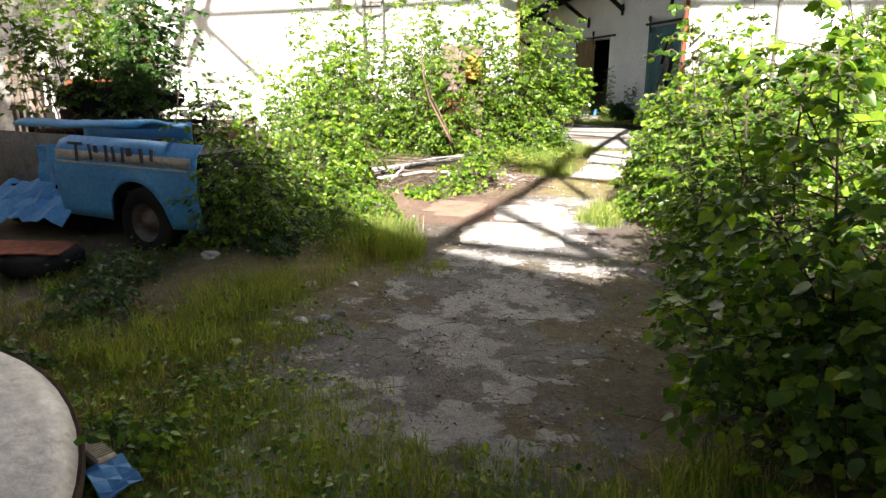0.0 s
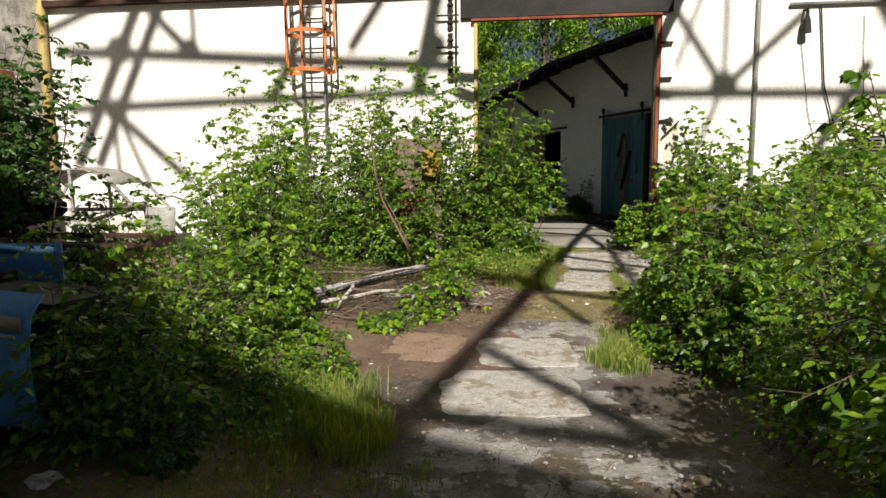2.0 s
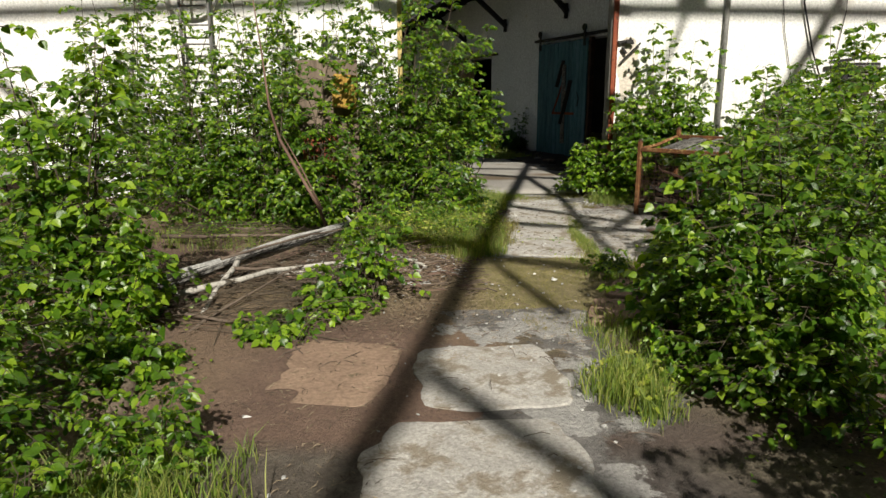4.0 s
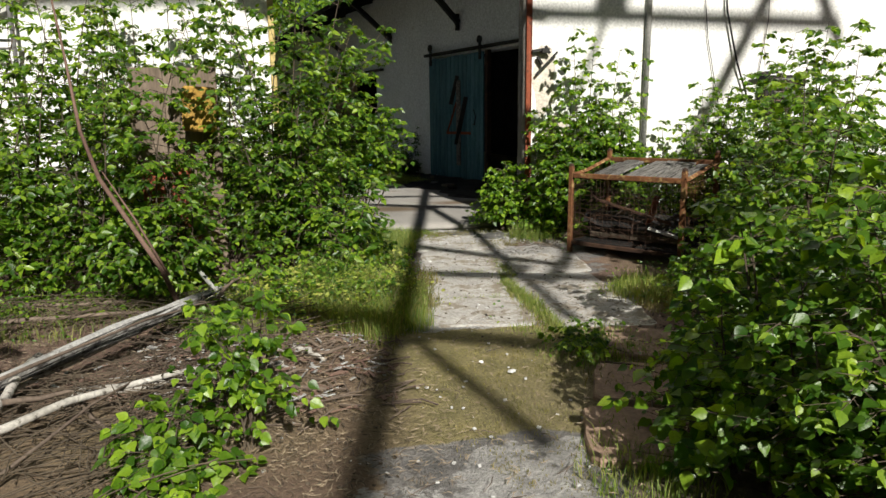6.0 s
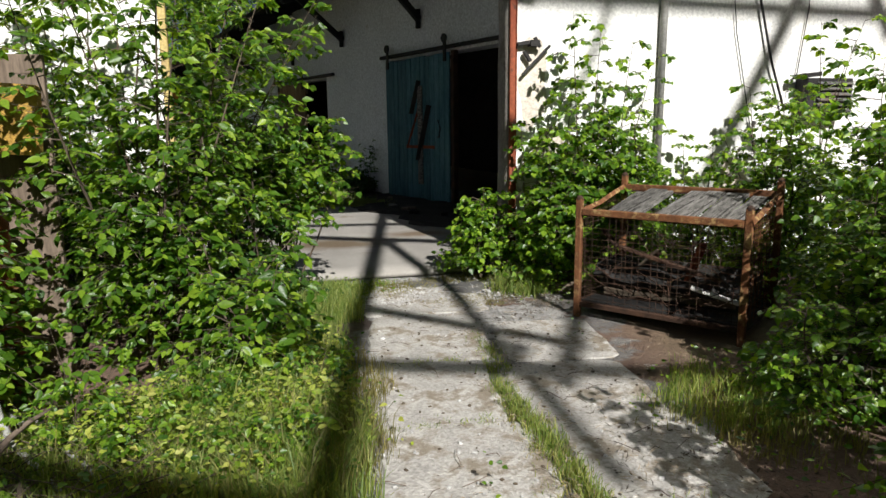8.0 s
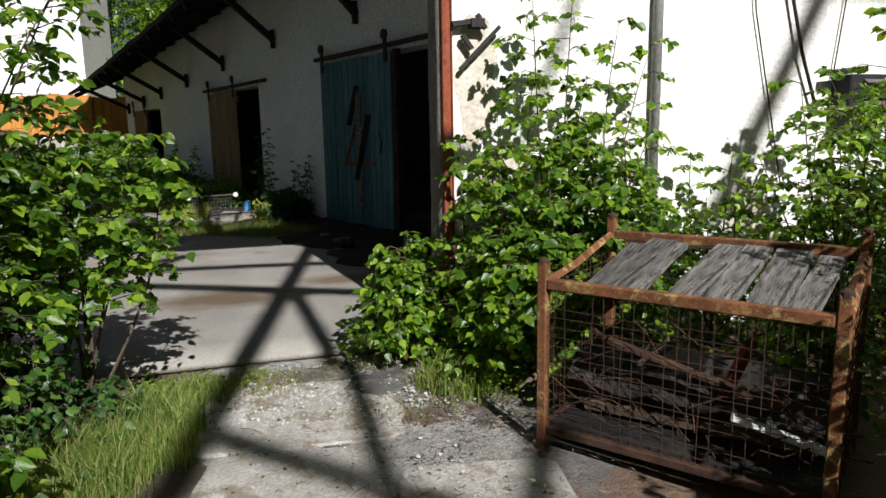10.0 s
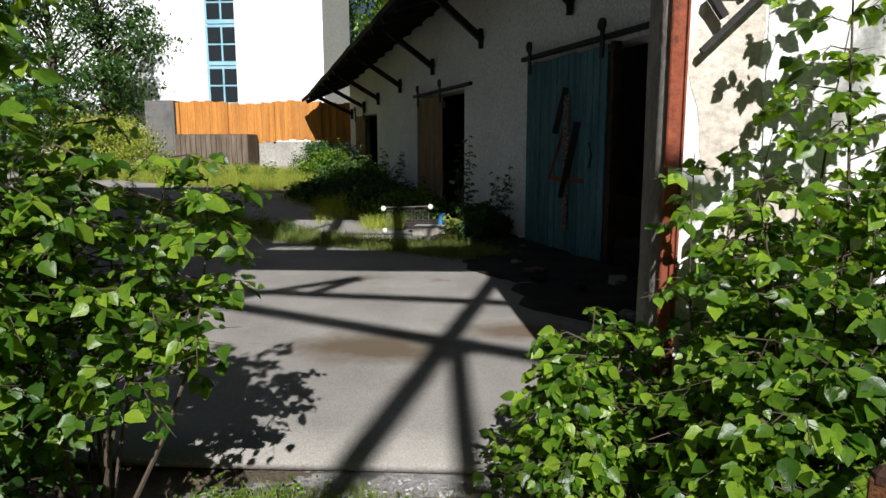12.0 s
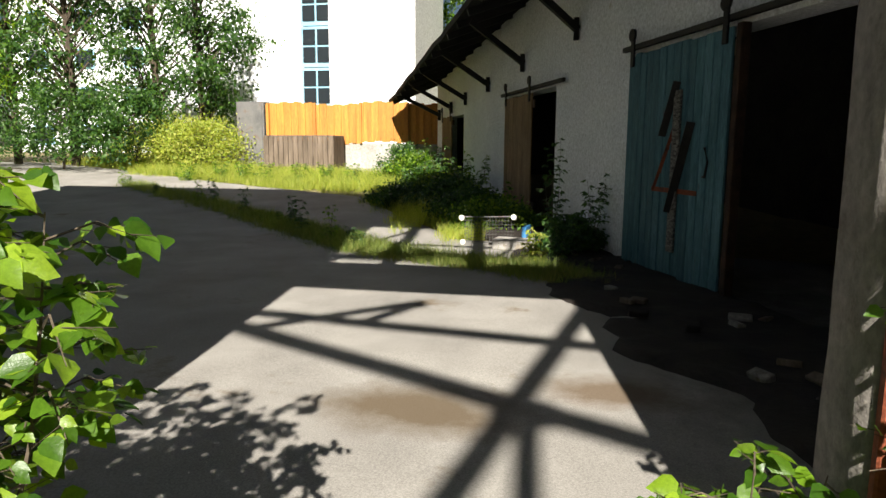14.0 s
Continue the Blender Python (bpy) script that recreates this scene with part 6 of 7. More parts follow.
part("wire_mesh", mesh_panel((0.02, -0.012, 0), (1, 0, 0), CL - 0.04, lambda f: ZF, 1), RUST_DARK, crate)
part("wire_mesh", mesh_panel((0.02, CW + 0.012, 0), (1, 0, 0), CL - 0.04, lambda f: ZB, 2), RUST_DARK, crate)
part("wire_mesh", mesh_panel((-0.012, 0.02, 0), (0, 1, 0), CW - 0.04, lambda f: rim_z(f * CW), 3), RUST_DARK, crate)
part("wire_mesh", mesh_panel((CL + 0.012, 0.02, 0), (0, 1, 0), CW - 0.04, lambda f: rim_z(f * CW), 4), RUST, crate)
# tray coloured near-black for the shade on the crate floor
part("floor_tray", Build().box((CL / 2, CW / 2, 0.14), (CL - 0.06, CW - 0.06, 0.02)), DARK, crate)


def worn_board(l, w, t, seed):
    """A plank with slightly wavering edges, along y."""
    grid = []
    for i in range(9):
        y = l * (i / 8 - 0.5)
        q = 0.006 * noise.noise((y * 6, seed, 0))
        grid.append([(w * (j / 4 - 0.5) + q, y + (0.02 * noise.noise((j * 2.0, seed, 5)) if i in (0, 8) else 0), 0.004 * noise.noise((y * 5, j + seed, 3))) for j in range(5)])
    return Build().sheet(grid, t)


tiltm = math.degrees(math.atan2(ZB - ZF, CW))
for i, (u, wd, dz, l, tw) in enumerate(((0.20, 0.085, -0.03, 0.8, 3), (0.33, 0.15, 0.0, 0.82, -1), (0.44, 0.07, -0.012, 0.83, 0.5), (0.69, 0.15, 0.0, 0.8, -2), (0.84, 0.135, 0.004, 0.82, 0), (1.02, 0.17, -0.004, 0.84, 1.5), (1.17, 0.12, -0.02, 0.82, -2))):
    ob = tagged(part("plank", worn_board(l, wd, 0.024, i * 3.3), BOARD), "weathered grey plank lying on the wire crate", "plank", "planks on the crate")
    ob.matrix_world = crate.matrix_world @ pose(u, CW / 2, (ZF + ZB) / 2 - 0.005 + dz, tiltm, 0, tw)
scrap = [((0.2, 0.3, 0.2), (0.5, 0.5, 0.55), 0.09, WOOD_GREY, "old plank end"), ((0.3, 0.12, 0.62), (1.1, 0.2, 0.42), 0.06, RUST_DARK, "split dark plank"), ((0.75, 0.35, 0.2), (0.95, 0.2, 0.7), 0.07, RUST_RED, "rusty steel offcut"),
         ((0.15, 0.15, 0.74), (0.28, 0.13, 0.62), 0.05, RUST_DARK, "bent metal strip"), ((0.9, 0.12, 0.36), (1.28, 0.2, 0.26), 0.06, STONE, "pale slat"), ((0.1, 0.6, 0.3), (1.2, 0.55, 0.3), 0.2, RUST_DARK, "rotten beam"), ((0.12, 0.3, 0.2), (1.2, 0.35, 0.22), 0.14, BARK, "rotten beam")]
for a, c, wd, mt, lb in scrap:
    ob = tagged(part("scrap", Build().bar(a, c, wd, wd * 0.45, chip=0.008), mt), lb + " inside the wire crate", "scrap", "scrap in the crate")
    ob.matrix_world = crate.matrix_world.copy()
# mound and core carry the crate's inner shade in their near-black colour
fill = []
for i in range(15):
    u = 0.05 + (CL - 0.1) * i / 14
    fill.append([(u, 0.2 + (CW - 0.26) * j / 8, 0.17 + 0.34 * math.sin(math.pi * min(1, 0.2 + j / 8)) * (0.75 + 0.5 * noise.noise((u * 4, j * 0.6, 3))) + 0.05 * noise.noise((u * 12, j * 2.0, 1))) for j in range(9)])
ob = tagged(part("rubbish_mound", Build().sheet(fill, 0.03), DARK), "rotten rubbish filling the wire crate, near-black for the shade inside", "rubbish", "scrap in the crate")
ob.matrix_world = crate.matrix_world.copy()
ob = tagged(part("rubbish_core", Build().box((CL / 2, CW * 0.62, 0.29), (CL - 0.12, CW * 0.6, 0.26), None, 0.03), DARK), "packed rubbish at the crate bottom, near-black for the shade there", "rubbish", "scrap in the crate")
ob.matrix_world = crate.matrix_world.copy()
b = Build()
rr = random.Random(5)
for _ in range(70):
    p = Vector((rr.uniform(0.05, CL - 0.05), rr.uniform(0.0, 0.3), rr.uniform(0.15, 0.7)))
    q = p + Vector((rr.uniform(-0.3, 0.3), rr.uniform(-0.05, 0.05), rr.uniform(-0.15, 0.15)))
    b.tube([p, (p + q) / 2 + Vector((0, 0, rr.uniform(-0.04, 0.04))), q], 0.004, 4, False)
ob = tagged(part("wire_tangle", b, RUST_DARK), "tangle of dry stalks and wire in the crate", "scrap", kind="stuff")
ob.matrix_world = crate.matrix_world.copy()

# ---- things on the hall wall ----
ladder = thing("wall_ladder", "grey wall ladder with orange safety cage hoops", "ladder", at=(-4.58, WALL_Y - 0.22, 0))
for x in (-0.22, 0.22):
    part("stile", Build().box((x, 0, 4.9), (0.035, 0.06, 6.4), None, 0.006), STEEL, ladder)
for i in range(22):
    part("rung", Build().tube([(-0.22, 0, 1.85 + 0.28 * i), (0.22, 0, 1.85 + 0.28 * i)], 0.014, 6), STEEL, ladder)
for z in (2.4, 4.4, 6.4):
    for x in (-0.22, 0.22):
        part("bracket", Build().bar((x, 0, z), (x, 0.22, z), 0.04, 0.02), STEEL, ladder)


def hoop(z):
    pts = [(-0.24, 0, z)] + [(0.46 * math.cos(math.pi + math.pi * i / 10), -0.12 - 0.52 * math.sin(math.pi * i / 10), z) for i in range(11)] + [(0.24, 0, z)]
    return pts


for z in (3.42, 4.12, 4.82, 5.52):
    b = Build()
    pts = hoop(z)
    for p, q in zip(pts, pts[1:]):
        b.bar(p, q, 0.012, 0.07)
    part("hoop", b, ORANGE, ladder, "orange painted hoop")
for i in (0, 2, 5, 8, 10):
    p = hoop(0)[i + 1]
    part("strap", Build().box((p[0], p[1], 4.6), (0.04, 0.012, 2.4)), ORANGE, ladder)
for x, z0, z1, r0, mt, lb in ((3.58, 0.3, 9.0, 0.04, CAR_GREY, "grey steel conduit pipe on the wall"), (-10.28, 0.2, 9.0, 0.09, YELLOW_PIPE, "ochre rainwater pipe in the wall corner")):
    tagged(part("wall_pipe", Build().tube([(x, WALL_Y - r0 - 0.01, z0), (x, WALL_Y - r0 - 0.01, z1)], r0, 10), mt, None, "", True), lb, "pipe")
bracket = thing("wall_bracket", "bent rusty angle bracket on the wall", "bracket")
part("arm", Build().bar((1.92, WALL_Y - 0.05, 2.43), (2.12, WALL_Y - 0.06, 2.46), 0.05, 0.035), DARK, bracket)
part("strut", Build().bar((1.97, WALL_Y - 0.06, 2.12), (2.27, WALL_Y - 0.07, 2.42), 0.03, 0.025), DARK, bracket)
part("hinge", Build().bar((1.99, WALL_Y - 0.06, 2.36), (2.06, WALL_Y - 0.06, 2.26), 0.045, 0.03), DARK, bracket)
part("tip", Build().bar((2.1, WALL_Y - 0.07, 2.5), (2.16, WALL_Y - 0.08, 2.4), 0.045, 0.03), DARK, bracket)
part("wall_plate", Build().box((2.1, WALL_Y - 0.05, 2.44), (0.1, 0.1, 0.06)), DARK, bracket)
for z in (3.83, 3.2):
    part("hinge", Build().bar((1.9, WALL_Y - 0.06, z), (2.12, WALL_Y - 0.05, z), 0.045, 0.04), DARK, gate)
insul = thing("insulator_rack", "dark iron insulator rack beside the gateway", "insulator", at=(-1.9, WALL_Y - 0.12, 0))
part("rail", Build().box((0.06, 0.06, 4.0), (0.04, 0.05, 1.6)), DARK, insul)
for i in range(5):
    part("insulator", Build().lathe((-0.04, 0, 3.3 + 0.32 * i), (0, 0, 1), [(0, 0.02), (0.02, 0.06), (0.06, 0.06), (0.08, 0.035), (0.12, 0.055), (0.16, 0.05), (0.17, 0.01)], 12), DARK, insul)
for z in (4.43, 3.85):
    part("arm", Build().bar((-0.3, 0, z), (0.12, 0, z), 0.035, 0.03), DARK, insul)
lamp = thing("wall_lamp", "dark wall lamp on a bracket arm", "lamp", at=(4.36, WALL_Y - 0.16, 3.9))
part("housing", Build().lathe((0, 0, 0), (0, 0, 1), [(0, 0.02), (0.01, 0.08), (0.22, 0.06), (0.3, 0.03), (0.42, 0.025)], 12), DARK, lamp)
part("arm", Build().bar((0, 0, 0.4), (0, 0.16, 0.42), 0.03), DARK, lamp)
tagged(part("wall_rail", Build().box((5.0, WALL_Y - 0.06, 4.43), (1.8, 0.05, 0.04)), STEEL), "thin steel rail along the wall", "rail")
tagged(part("wall_beam", Build().box((-6.1, WALL_Y - 0.09, 4.93), (8.2, 0.16, 0.12)), RUST_DARK), "rusty steel beam along the hall wall", "beam")
vent = thing("wall_vent", "dark louvred metal box on the wall", "vent", at=(5.65, WALL_Y - 0.12, 1.9))
part("box", Build().box((0, 0.02, 0), (0.62, 0.2, 0.42), None, 0.01), DARK, vent)
for i in range(6):
    part("slat", Build().box((0.05, -0.1, -0.15 + 0.06 * i), (0.46, 0.05, 0.012), Matrix.Rotation(0.6, 3, "X")), STEEL, vent)
part("hood", Build().bar((-0.45, -0.02, 0.22), (-0.1, -0.02, 0.26), 0.05), DARK, vent)
for pts, r0 in (([(4.62, WALL_Y - 0.05, 4.4), (4.75, WALL_Y - 0.05, 3.0), (4.95, WALL_Y - 0.06, 2.3), (5.16, WALL_Y - 0.05, 1.8)], 0.014), ([(4.3, WALL_Y - 0.03, 4.0), (4.5, WALL_Y - 0.03, 2.6), (4.85, WALL_Y - 0.03, 1.2)], 0.006), ([(5.35, WALL_Y - 0.03, 4.2), (5.42, WALL_Y - 0.03, 2.9), (5.32, WALL_Y - 0.03, 2.1)], 0.006)):
    tagged(part("hanging_cable", Build().tube(pts, r0, 6), DARK, None, "", True), "loose black cable hanging down the wall", "cable", "wall cables")

# ---- blue car wreck ----
car = thing("car_wreck", "faded blue car wreck with crushed front and cream stripe", "car", at=(-4.68, 5.2, 0), turn=-15.1)
WU, WZ, AR = 1.08, 0.27, 0.37
grid = []
us = sorted(set([round(0.05 * i, 3) for i in range(37)] + [WU - AR, WU + AR]))
for u in us:
    d = abs(u - WU)
    lo = 0.26 if d >= AR else max(0.26, WZ + math.sqrt(AR * AR - d * d))
    hi = 0.985 - 0.03 * (u / 2.3) ** 2 - 0.05 * max(0, 0.15 - u) / 0.15
    col = []
    for k in range(9):
        z = lo + (hi - lo) * k / 8
        bulge = 0.05 * math.sin(math.pi * min(1, (z - 0.25) / 0.75)) + (0.03 if d < AR + 0.06 and z < lo + 0.05 else 0)
        dent = 0.015 * noise.noise((u * 3, z * 3, 1))
        col.append((u + 0.03 * (0.6 - z) * (1 if u < 0.1 else 0), -bulge + dent + (0.05 * (k == 8)), z))
    grid.append(col)
part("fender", Build().sheet(grid, 0.006), BLUE_CAR, car, "faded blue side panel with wheel arch", True)
stripe = [[(u, -0.052 + 0.012 * noise.noise((u * 3, 0.8, 1)), z) for z in (0.79, 0.83, 0.865)] for u in [0.05 + 0.1 * i for i in range(18)]]
part("stripe", Build().sheet(stripe, 0.008), CREAM, car, "cream stripe", True)
part("stripe_line", Build().sheet([[(u, -0.056, z) for z in (0.755, 0.768)] for u in [0.05 + 0.15 * i for i in range(12)]], 0.006), CREAM, car)
for i, (u, w0, z0, z1) in enumerate(((0.36, 0.20, 0.915, 0.94), (0.36, 0.035, 0.77, 0.93), (0.55, 0.035, 0.79, 0.93), (0.63, 0.05, 0.86, 0.92), (0.76, 0.035, 0.79, 0.93), (0.85, 0.035, 0.79, 0.92), (0.97, 0.035, 0.79, 0.92), (1.05, 0.07, 0.85, 0.92), (1.2, 0.04, 0.8, 0.92), (1.32, 0.035, 0.82, 0.92))):
    part("painted_mark", Build().box((u, -0.064, (z0 + z1) / 2), (w0, 0.006, z1 - z0), Matrix.Rotation(0.12 * math.sin(i * 2.3), 3, "Y")), LETTER, car)
wheel = part("wheel", Build().lathe((WU, 0.07, WZ), (0, -1, 0), [(-0.08, 0.17), (-0.08, 0.28), (-0.05, 0.305), (0.05, 0.305), (0.085, 0.28), (0.09, 0.21), (0.075, 0.19), (0.07, 0.165)], 28), RUBBER, car, "worn black tyre", True)
part("rim", Build().lathe((WU, 0.07, WZ), (0, -1, 0), [(0.075, 0.17), (0.06, 0.155), (0.02, 0.145), (0.015, 0.10), (0.045, 0.085), (0.05, 0.04), (0.075, 0.03), (0.078, 0.001)], 24), STEEL, wheel, "dull grey pressed-steel rim", True)
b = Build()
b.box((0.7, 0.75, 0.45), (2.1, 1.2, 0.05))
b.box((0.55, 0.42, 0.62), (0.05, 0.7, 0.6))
# two solid near-black boxes stand for shade in wheel arch and under bumper
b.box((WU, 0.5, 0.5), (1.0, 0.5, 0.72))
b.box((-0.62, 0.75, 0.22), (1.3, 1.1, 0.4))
part("inner_body", b, DARK, car, "body floor and bulkhead, near-black boxes for the shaded hollows")
far = [[(u, 1.38 + 0.03 * math.sin(u * 2), z) for z in (0.4, 0.7, 0.95, 1.02 + 0.02 * math.sin(u * 1.5))] for u in [-1.6 + 0.15 * i for i in range(13)]]
part("far_fender", Build().sheet(far, 0.012), BLUE_CAR, car, "", True)
lid = []
for i in range(13):
    u = -1.7 + 2.02 * i / 12
    lid.append([(u, 0.62 + 0.09 * j, 1.02 + 0.03 * math.sin(u * 1.3) + 0.04 * math.sin(j * 0.8) - 0.06 * max(0, u - 0.3) + 0.012 * noise.noise((u * 4, j, 2))) for j in range(8)])
part("hood", Build().sheet(lid, 0.035), BLUE_CAR, car, "buckled blue hood", True)
part("inner_panel", Build().sheet([[(u, 0.32 + 0.04 * noise.noise((u * 3, z * 3, 8)), z) for z in (0.36, 0.55, 0.75, 0.95)] for u in [-1.6 + 0.2 * i for i in range(8)]], 0.01), CAR_GREY, car, "bare grey inner panel", True)
crush = []
for i in range(15):
    u = -1.3 + 1.4 * i / 14
    crush.append([(u, -0.16 + 0.10 * j + 0.09 * noise.noise((u * 6, j * 0.7, 3)), 0.46 - 0.055 * abs(4 - j) ** 1.2 + 0.10 * noise.noise((u * 7, j * 0.9, 9)) + 0.05 * (u + 0.6)) for j in range(6)])
part("bumper", Build().sheet(crush, 0.012), BLUE_CAR, car, "crumpled blue bumper sheet", False)
nose = []
for i in range(9):
    u = -0.42 + 0.5 * i / 8
    nose.append([(u, 0.06 + 0.10 * math.sin(i) * 0.4 + 0.05 * noise.noise((u * 6, z * 6, 4)) - 0.08 * (u + 0.4), z) for z in (0.52, 0.6, 0.7, 0.8, 0.86 + 0.1 * (u + 0.4))])
part("crushed_nose", Build().sheet(nose, 0.012), BLUE_CAR, car, "crumpled blue nose panel")

tyre = thing("old_tyre", "old tyre lying flat in the grass", "tyre", at=(-4.05, 4.2, 0.02))
part("casing", Build().lathe((0, 0, 0), (0, 0, 1), [(0.02, 0.17), (0.0, 0.25), (0.05, 0.30), (0.13, 0.30), (0.18, 0.25), (0.16, 0.17), (0.09, 0.19), (0.02, 0.17)], 28), RUBBER, tyre, "", True)
ob = tagged(part("rusty_sheet", Build().sheet([[(-0.3 + 0.06 * i, -0.2 + 0.1 * j, 0.012 * noise.noise((i * 0.5, j, 0))) for j in range(5)] for i in range(11)], 0.012), RUST_RED), "rust-red steel sheet lying on the tyre", "metal sheet")
ob.matrix_world = pose(-4.12, 4.15, 0.215, 0, 3, 20)

# white lid with plastic scraps at the start
lid = []
for i in range(13):
    rr0 = 0.92 * i / 12
    lid.append([(rr0 * math.cos(2 * math.pi * j / 36) * 1.0, rr0 * math.sin(2 * math.pi * j / 36) * 0.62, 0.07 * (1 - (i / 12) ** 2) - (0.05 if i == 12 else 0)) for j in range(37)])
white = tagged(part("enamel_lid", Build().sheet(lid, 0.02), WHITE_METAL, None, "", True), "large dirty white enamel lid lying in the grass", "lid")
white.matrix_world = pose(-2.2, 1.52, 0.24, 4, 8, -38)
rim = []
for i in range(3):
    rim.append([((0.925 + 0.006 * (i % 2)) * math.cos(2 * math.pi * j / 48), (0.573 + 0.006 * (i % 2)) * math.sin(2 * math.pi * j / 48), -0.028 - 0.022 * i) for j in range(49)])
part("rim", Build().sheet(rim, 0.014), RUST_DARK, white, "dark rusty rim")
prop = tagged(part("dark_block", Build().box((0, 0, 0), (0.9, 0.7, 0.2), None, 0.03), RUST_DARK), "dark block under the white lid", "block")
prop.matrix_world = pose(-2.25, 1.5, 0.08, 0, 0, -38)
grille = thing("plastic_grille", "beige ribbed plastic part lying in the grass", "plastic part", at=(-1.63, 1.84, 0.15), turn=-28)
part("body", Build().box((0, 0, 0), (0.17, 0.075, 0.05), None, 0.008), BEIGE, grille)
for i in range(8):
    part("rib", Build().box((-0.06 + 0.017 * i, 0, 0.027), (0.006, 0.06, 0.008)), BEIGE, grille)
scrap_b = tagged(part("blue_plastic", Build().sheet([[(0.03 * i, -0.07 + 0.045 * j, 0.02 * math.sin(i * 1.2 + j) - 0.008 * i) for j in range(4)] for i in range(6)], 0.006), PLASTIC_BLUE), "torn light blue plastic scrap in the grass", "plastic scrap")
scrap_b.matrix_world = pose(-1.57, 1.80, 0.15, 8, 5, -30)

# ---- heap, panels and car shell by the side wall ----
heap = thing("covered_heap", "black tarpaulin heap on a rusty iron rack", "heap", at=(-5.85, 7.6, 0))
tarp = []
for i in range(17):
    a = i / 16
    r0 = math.sin(math.pi * (0.03 + 0.94 * a)) ** 0.5 * (1.0 - 0.35 * a)
    tarp.append([(-0.8 + 1.7 * a + 0.03 * noise.noise((a * 5, j, 1)), 0.42 * r0 * math.cos(2 * math.pi * j / 14), 1.24 + 0.30 * r0 * math.sin(2 * math.pi * j / 14) * (0.75 if j < 7 else 1.0) + 0.04 * noise.noise((a * 6, j * 0.6, 0))) for j in range(15)])
part("tarpaulin", Build().sheet(tarp, 0.02), TARPAPER, heap, "", True)
for u in (-0.9, 0.0, 0.9):
    for v in (-0.5, 0.5):
        part("leg", Build().bar((u, v, -0.05), (u, v, 1.0), 0.05), RUST_DARK, heap)
for v in (-0.5, 0.5):
    for z in (0.35, 0.92):
        part("rail", Build().bar((-1.0, v, z), (1.6, v, z), 0.05), RUST_DARK, heap)
part("panel", Build().box((0.2, 0.1, 0.5), (2.4, 0.9, 0.7), None, 0.03), RUST_DARK, heap)
ob = tagged(part("rust_tank", Build().lathe((0, 0, 0), (1, 0, 0), [(0, 0.01), (0, 0.22), (0.7, 0.22), (0.7, 0.01)], 18), RUST_RED, None, "", True), "rust-red tank standing behind the heap", "tank")
ob.matrix_world = pose(-7.7, 9.0, 1.25)
ob = tagged(part("tank_rack", Build().box((0, 0, 0.5), (0.9, 0.5, 1.05), None, 0.02), RUST_DARK), "dark rack under the rusty tank", "rack")
ob.matrix_world = pose(-7.35, 9.0, 0)
for x, tn, wd in ((-8.9, 5, 0.75), (-9.7, -3, 0.4)):
    ob = tagged(part("white_panel", Build().box((0, 0, 1.05), (wd, 0.06, 2.1), None, 0.008), WHITE_METAL), "tall white painted panel leaning by the wall", "panel", "white panels")
    ob.matrix_world = pose(x, 10.6, 0, -4, tn, 8)
pallet = thing("wooden_pallet", "brown slatted pallet standing on edge", "pallet", at=(-9.85, 10.35, 0.0), turn=6)
for i in range(5):
    part("slat", Build().box((-0.3 + 0.13 * i, 0, 0.95), (0.075, 0.025, 1.8), None, 0.005), WOOD_GREY, pallet)
for z in (0.25, 0.95, 1.65):
    part("bearer", Build().box((-0.04, 0.06, z), (0.7, 0.09, 0.08), None, 0.005), WOOD_GREY, pallet)
shell = thing("car_shell", "stripped pale grey car body shell by the wall", "car", at=(-8.5, 13.1, 0.0), turn=4)
roofp = [[(-0.75 + 0.15 * i, -0.55 + 0.22 * j, 1.62 - 0.28 * ((i - 5) / 5) ** 2 + 0.03 * math.sin(j * 0.6)) for j in range(6)] for i in range(11)]
part("roof_skin", Build().sheet(roofp, 0.02), CAR_GREY, shell, "", True)
for v in (-0.6, 0.6):
    for a, c in (((-0.8, 1.36), (-1.1, 0.85)), ((0.0, 1.6), (0.02, 0.85)), ((0.75, 1.36), (1.2, 0.85))):
        part("pillar", Build().bar((a[0], v, a[1]), (c[0], v, c[1]), 0.05), CAR_GREY, shell)
    part("side_panel", Build().sheet([[(-1.4 + 0.3 * i, v + (0.05 if v < 0 else -0.05) * math.sin(z * 4), z) for z in (0.3, 0.5, 0.7, 0.88)] for i in range(10)], 0.015), WHITE_METAL if v < 0 else CAR_GREY, shell, "", True)
part("floor_pan", Build().box((0, 0, 0.28), (2.7, 1.1, 0.3), None, 0.04), RUST_DARK, shell)
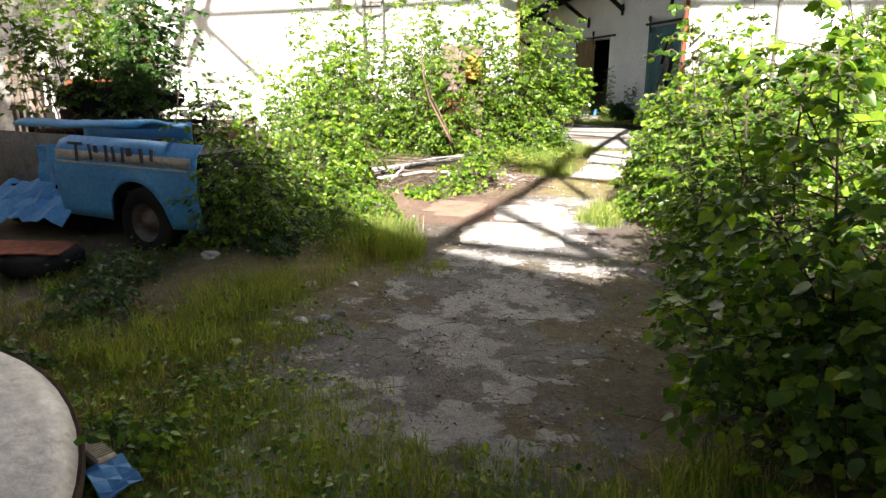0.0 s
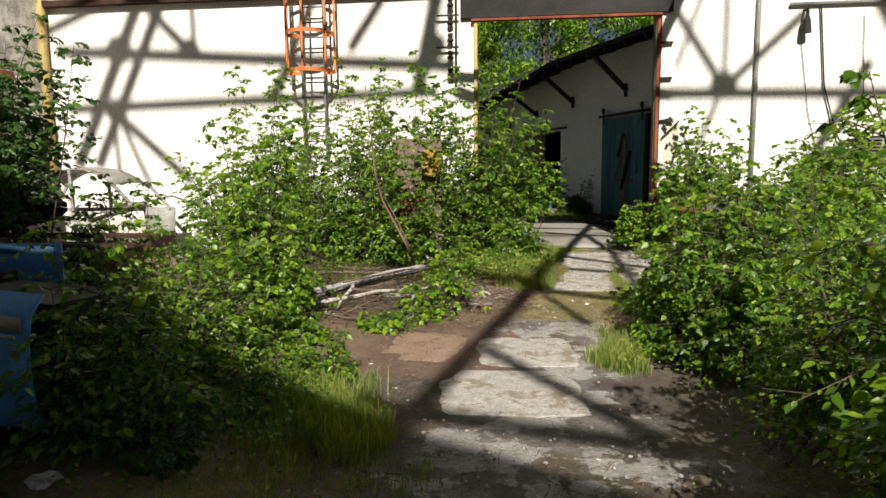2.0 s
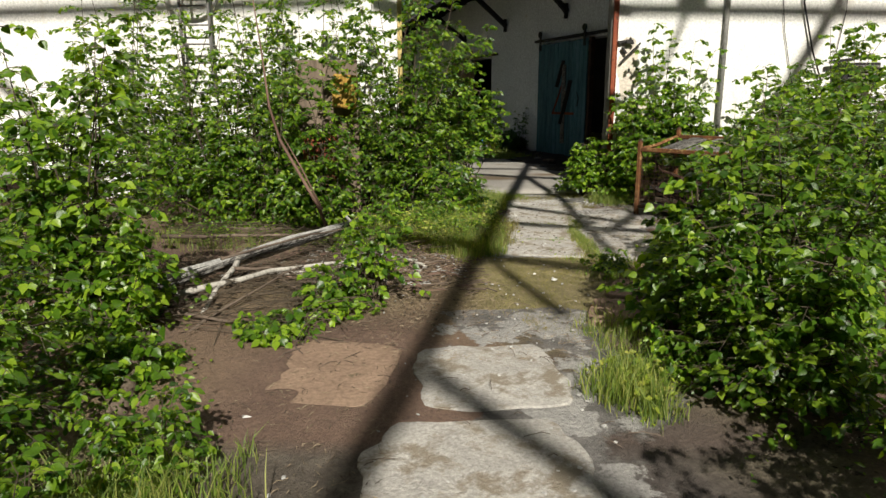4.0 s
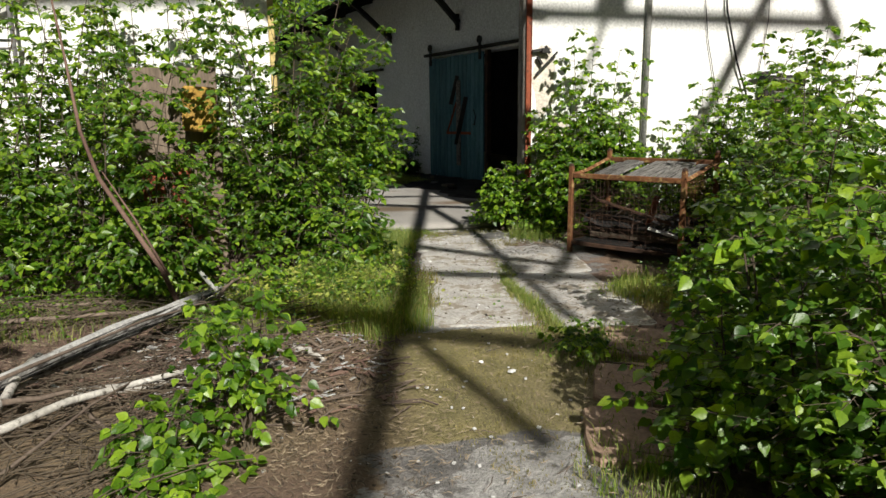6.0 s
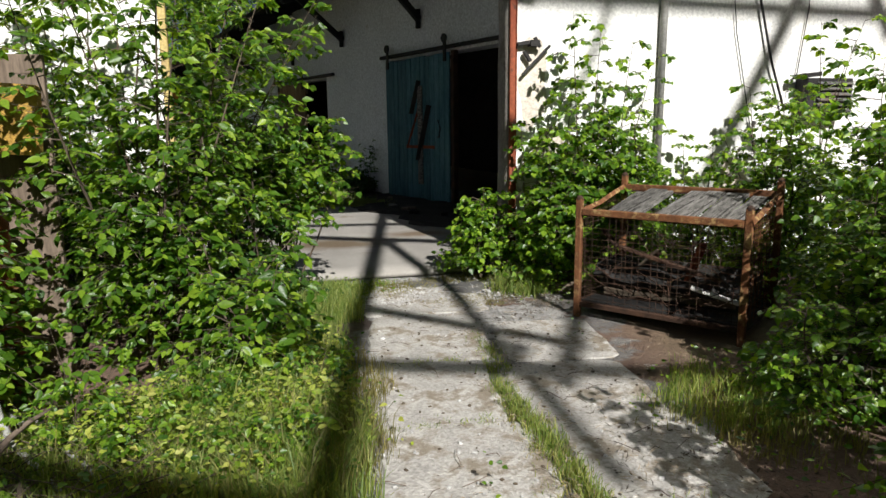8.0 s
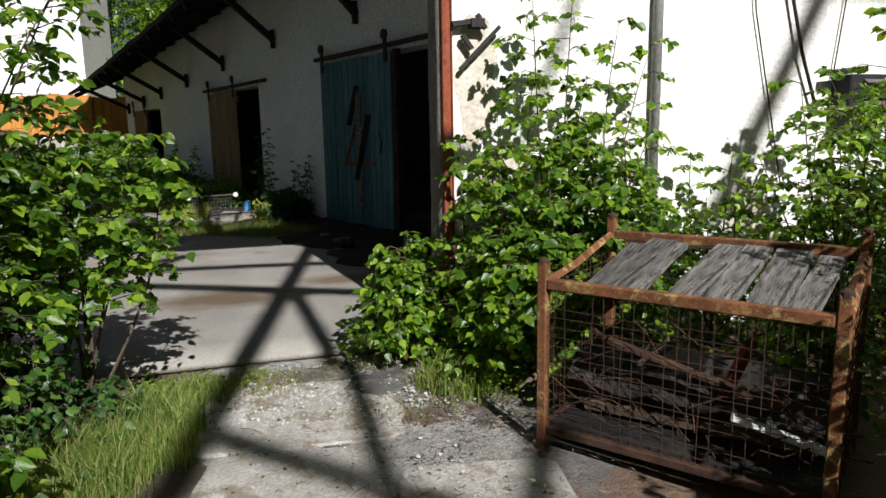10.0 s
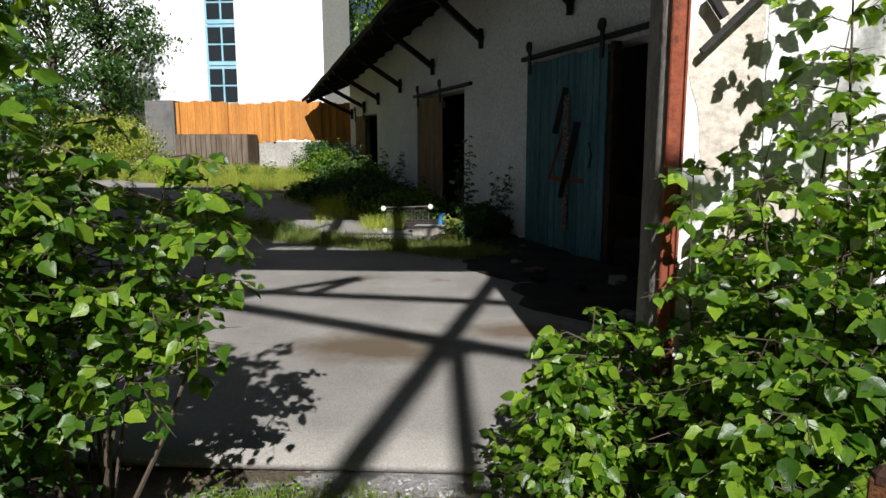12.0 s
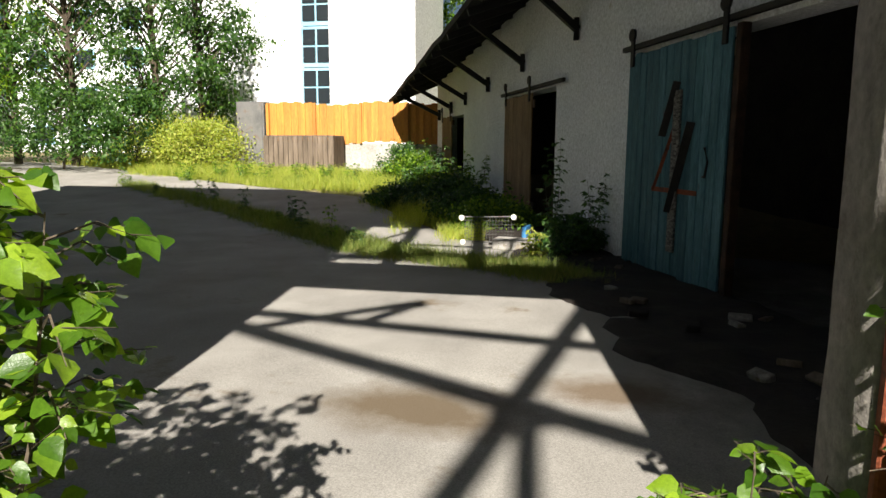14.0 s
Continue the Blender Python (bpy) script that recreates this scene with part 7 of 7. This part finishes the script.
for a, c in (((0.3, -0.7, 0.8), (1.9, -0.75, 1.15)), ((1.9, -0.75, 1.15), (2.6, -0.8, 0.9))):
    tagged(part("metal_strip", Build().bar(a, c, 0.04, 0.03), CHROME), "bent pale metal strip on the scrap", "metal strip").matrix_world = shell.matrix_world.copy()
tagged(part("wall_canopy", Build().box((-10.25, 11.0, 3.3), (0.5, 4.6, 0.16), Matrix.Rotation(-0.25, 3, "Y"), 0.01), RUST_RED), "rust-red sheet canopy on the side wall", "canopy")

# ---- shopping cart and stones in the lane ----
cart = thing("shopping_cart", "shopping cart lying on its side in the weeds", "shopping cart", at=(-0.35, 24.0, 0.07), turn=-8)
for z in (0.06, 0.62):
    part("frame_tube", Build().tube([(-0.55, 0, z), (0.0, 0.02, z + 0.015), (0.62, 0, z + 0.05)], 0.012, 8), STEEL, cart)
b = Build()
for i in range(16):
    b.tube([(-0.52 + 0.07 * i, 0.04, 0.06), (-0.52 + 0.07 * i, 0.05, 0.62)], 0.003, 4, False)
for k in range(8):
    b.tube([(-0.55, 0.04, 0.08 + 0.075 * k), (0.6, 0.05, 0.1 + 0.078 * k)], 0.003, 4, False)
    b.tube([(-0.55, 0.04, 0.08 + 0.075 * k), (-0.5, 0.5, 0.1 + 0.07 * k)], 0.003, 4, False)
part("wire_basket", b, STEEL, cart)
for u, z in ((-0.55, 0.06), (0.6, 0.66), (-0.58, 0.6)):
    part("castor", Build().lathe((u, -0.03, z), (0, -1, 0), [(0, 0.001), (0, 0.06), (0.03, 0.062), (0.035, 0.03), (0.04, 0.001)], 14), CREAM, cart)
cart.scale = (0.78, 0.78, 0.78)
part("handle", Build().box((0.85, 0.1, 0.35), (0.1, 0.5, 0.25), None, 0.02), PLASTIC_BLUE, cart, "blue plastic handle")
ob = tagged(part("concrete_block", Build().box((0, 0, 0.1), (0.8, 0.35, 0.2), None, 0.03), CONCRETE), "pale concrete block beside the cart", "block")
ob.matrix_world = pose(0.2, 23.7, 0.05, 0, 0, -10)
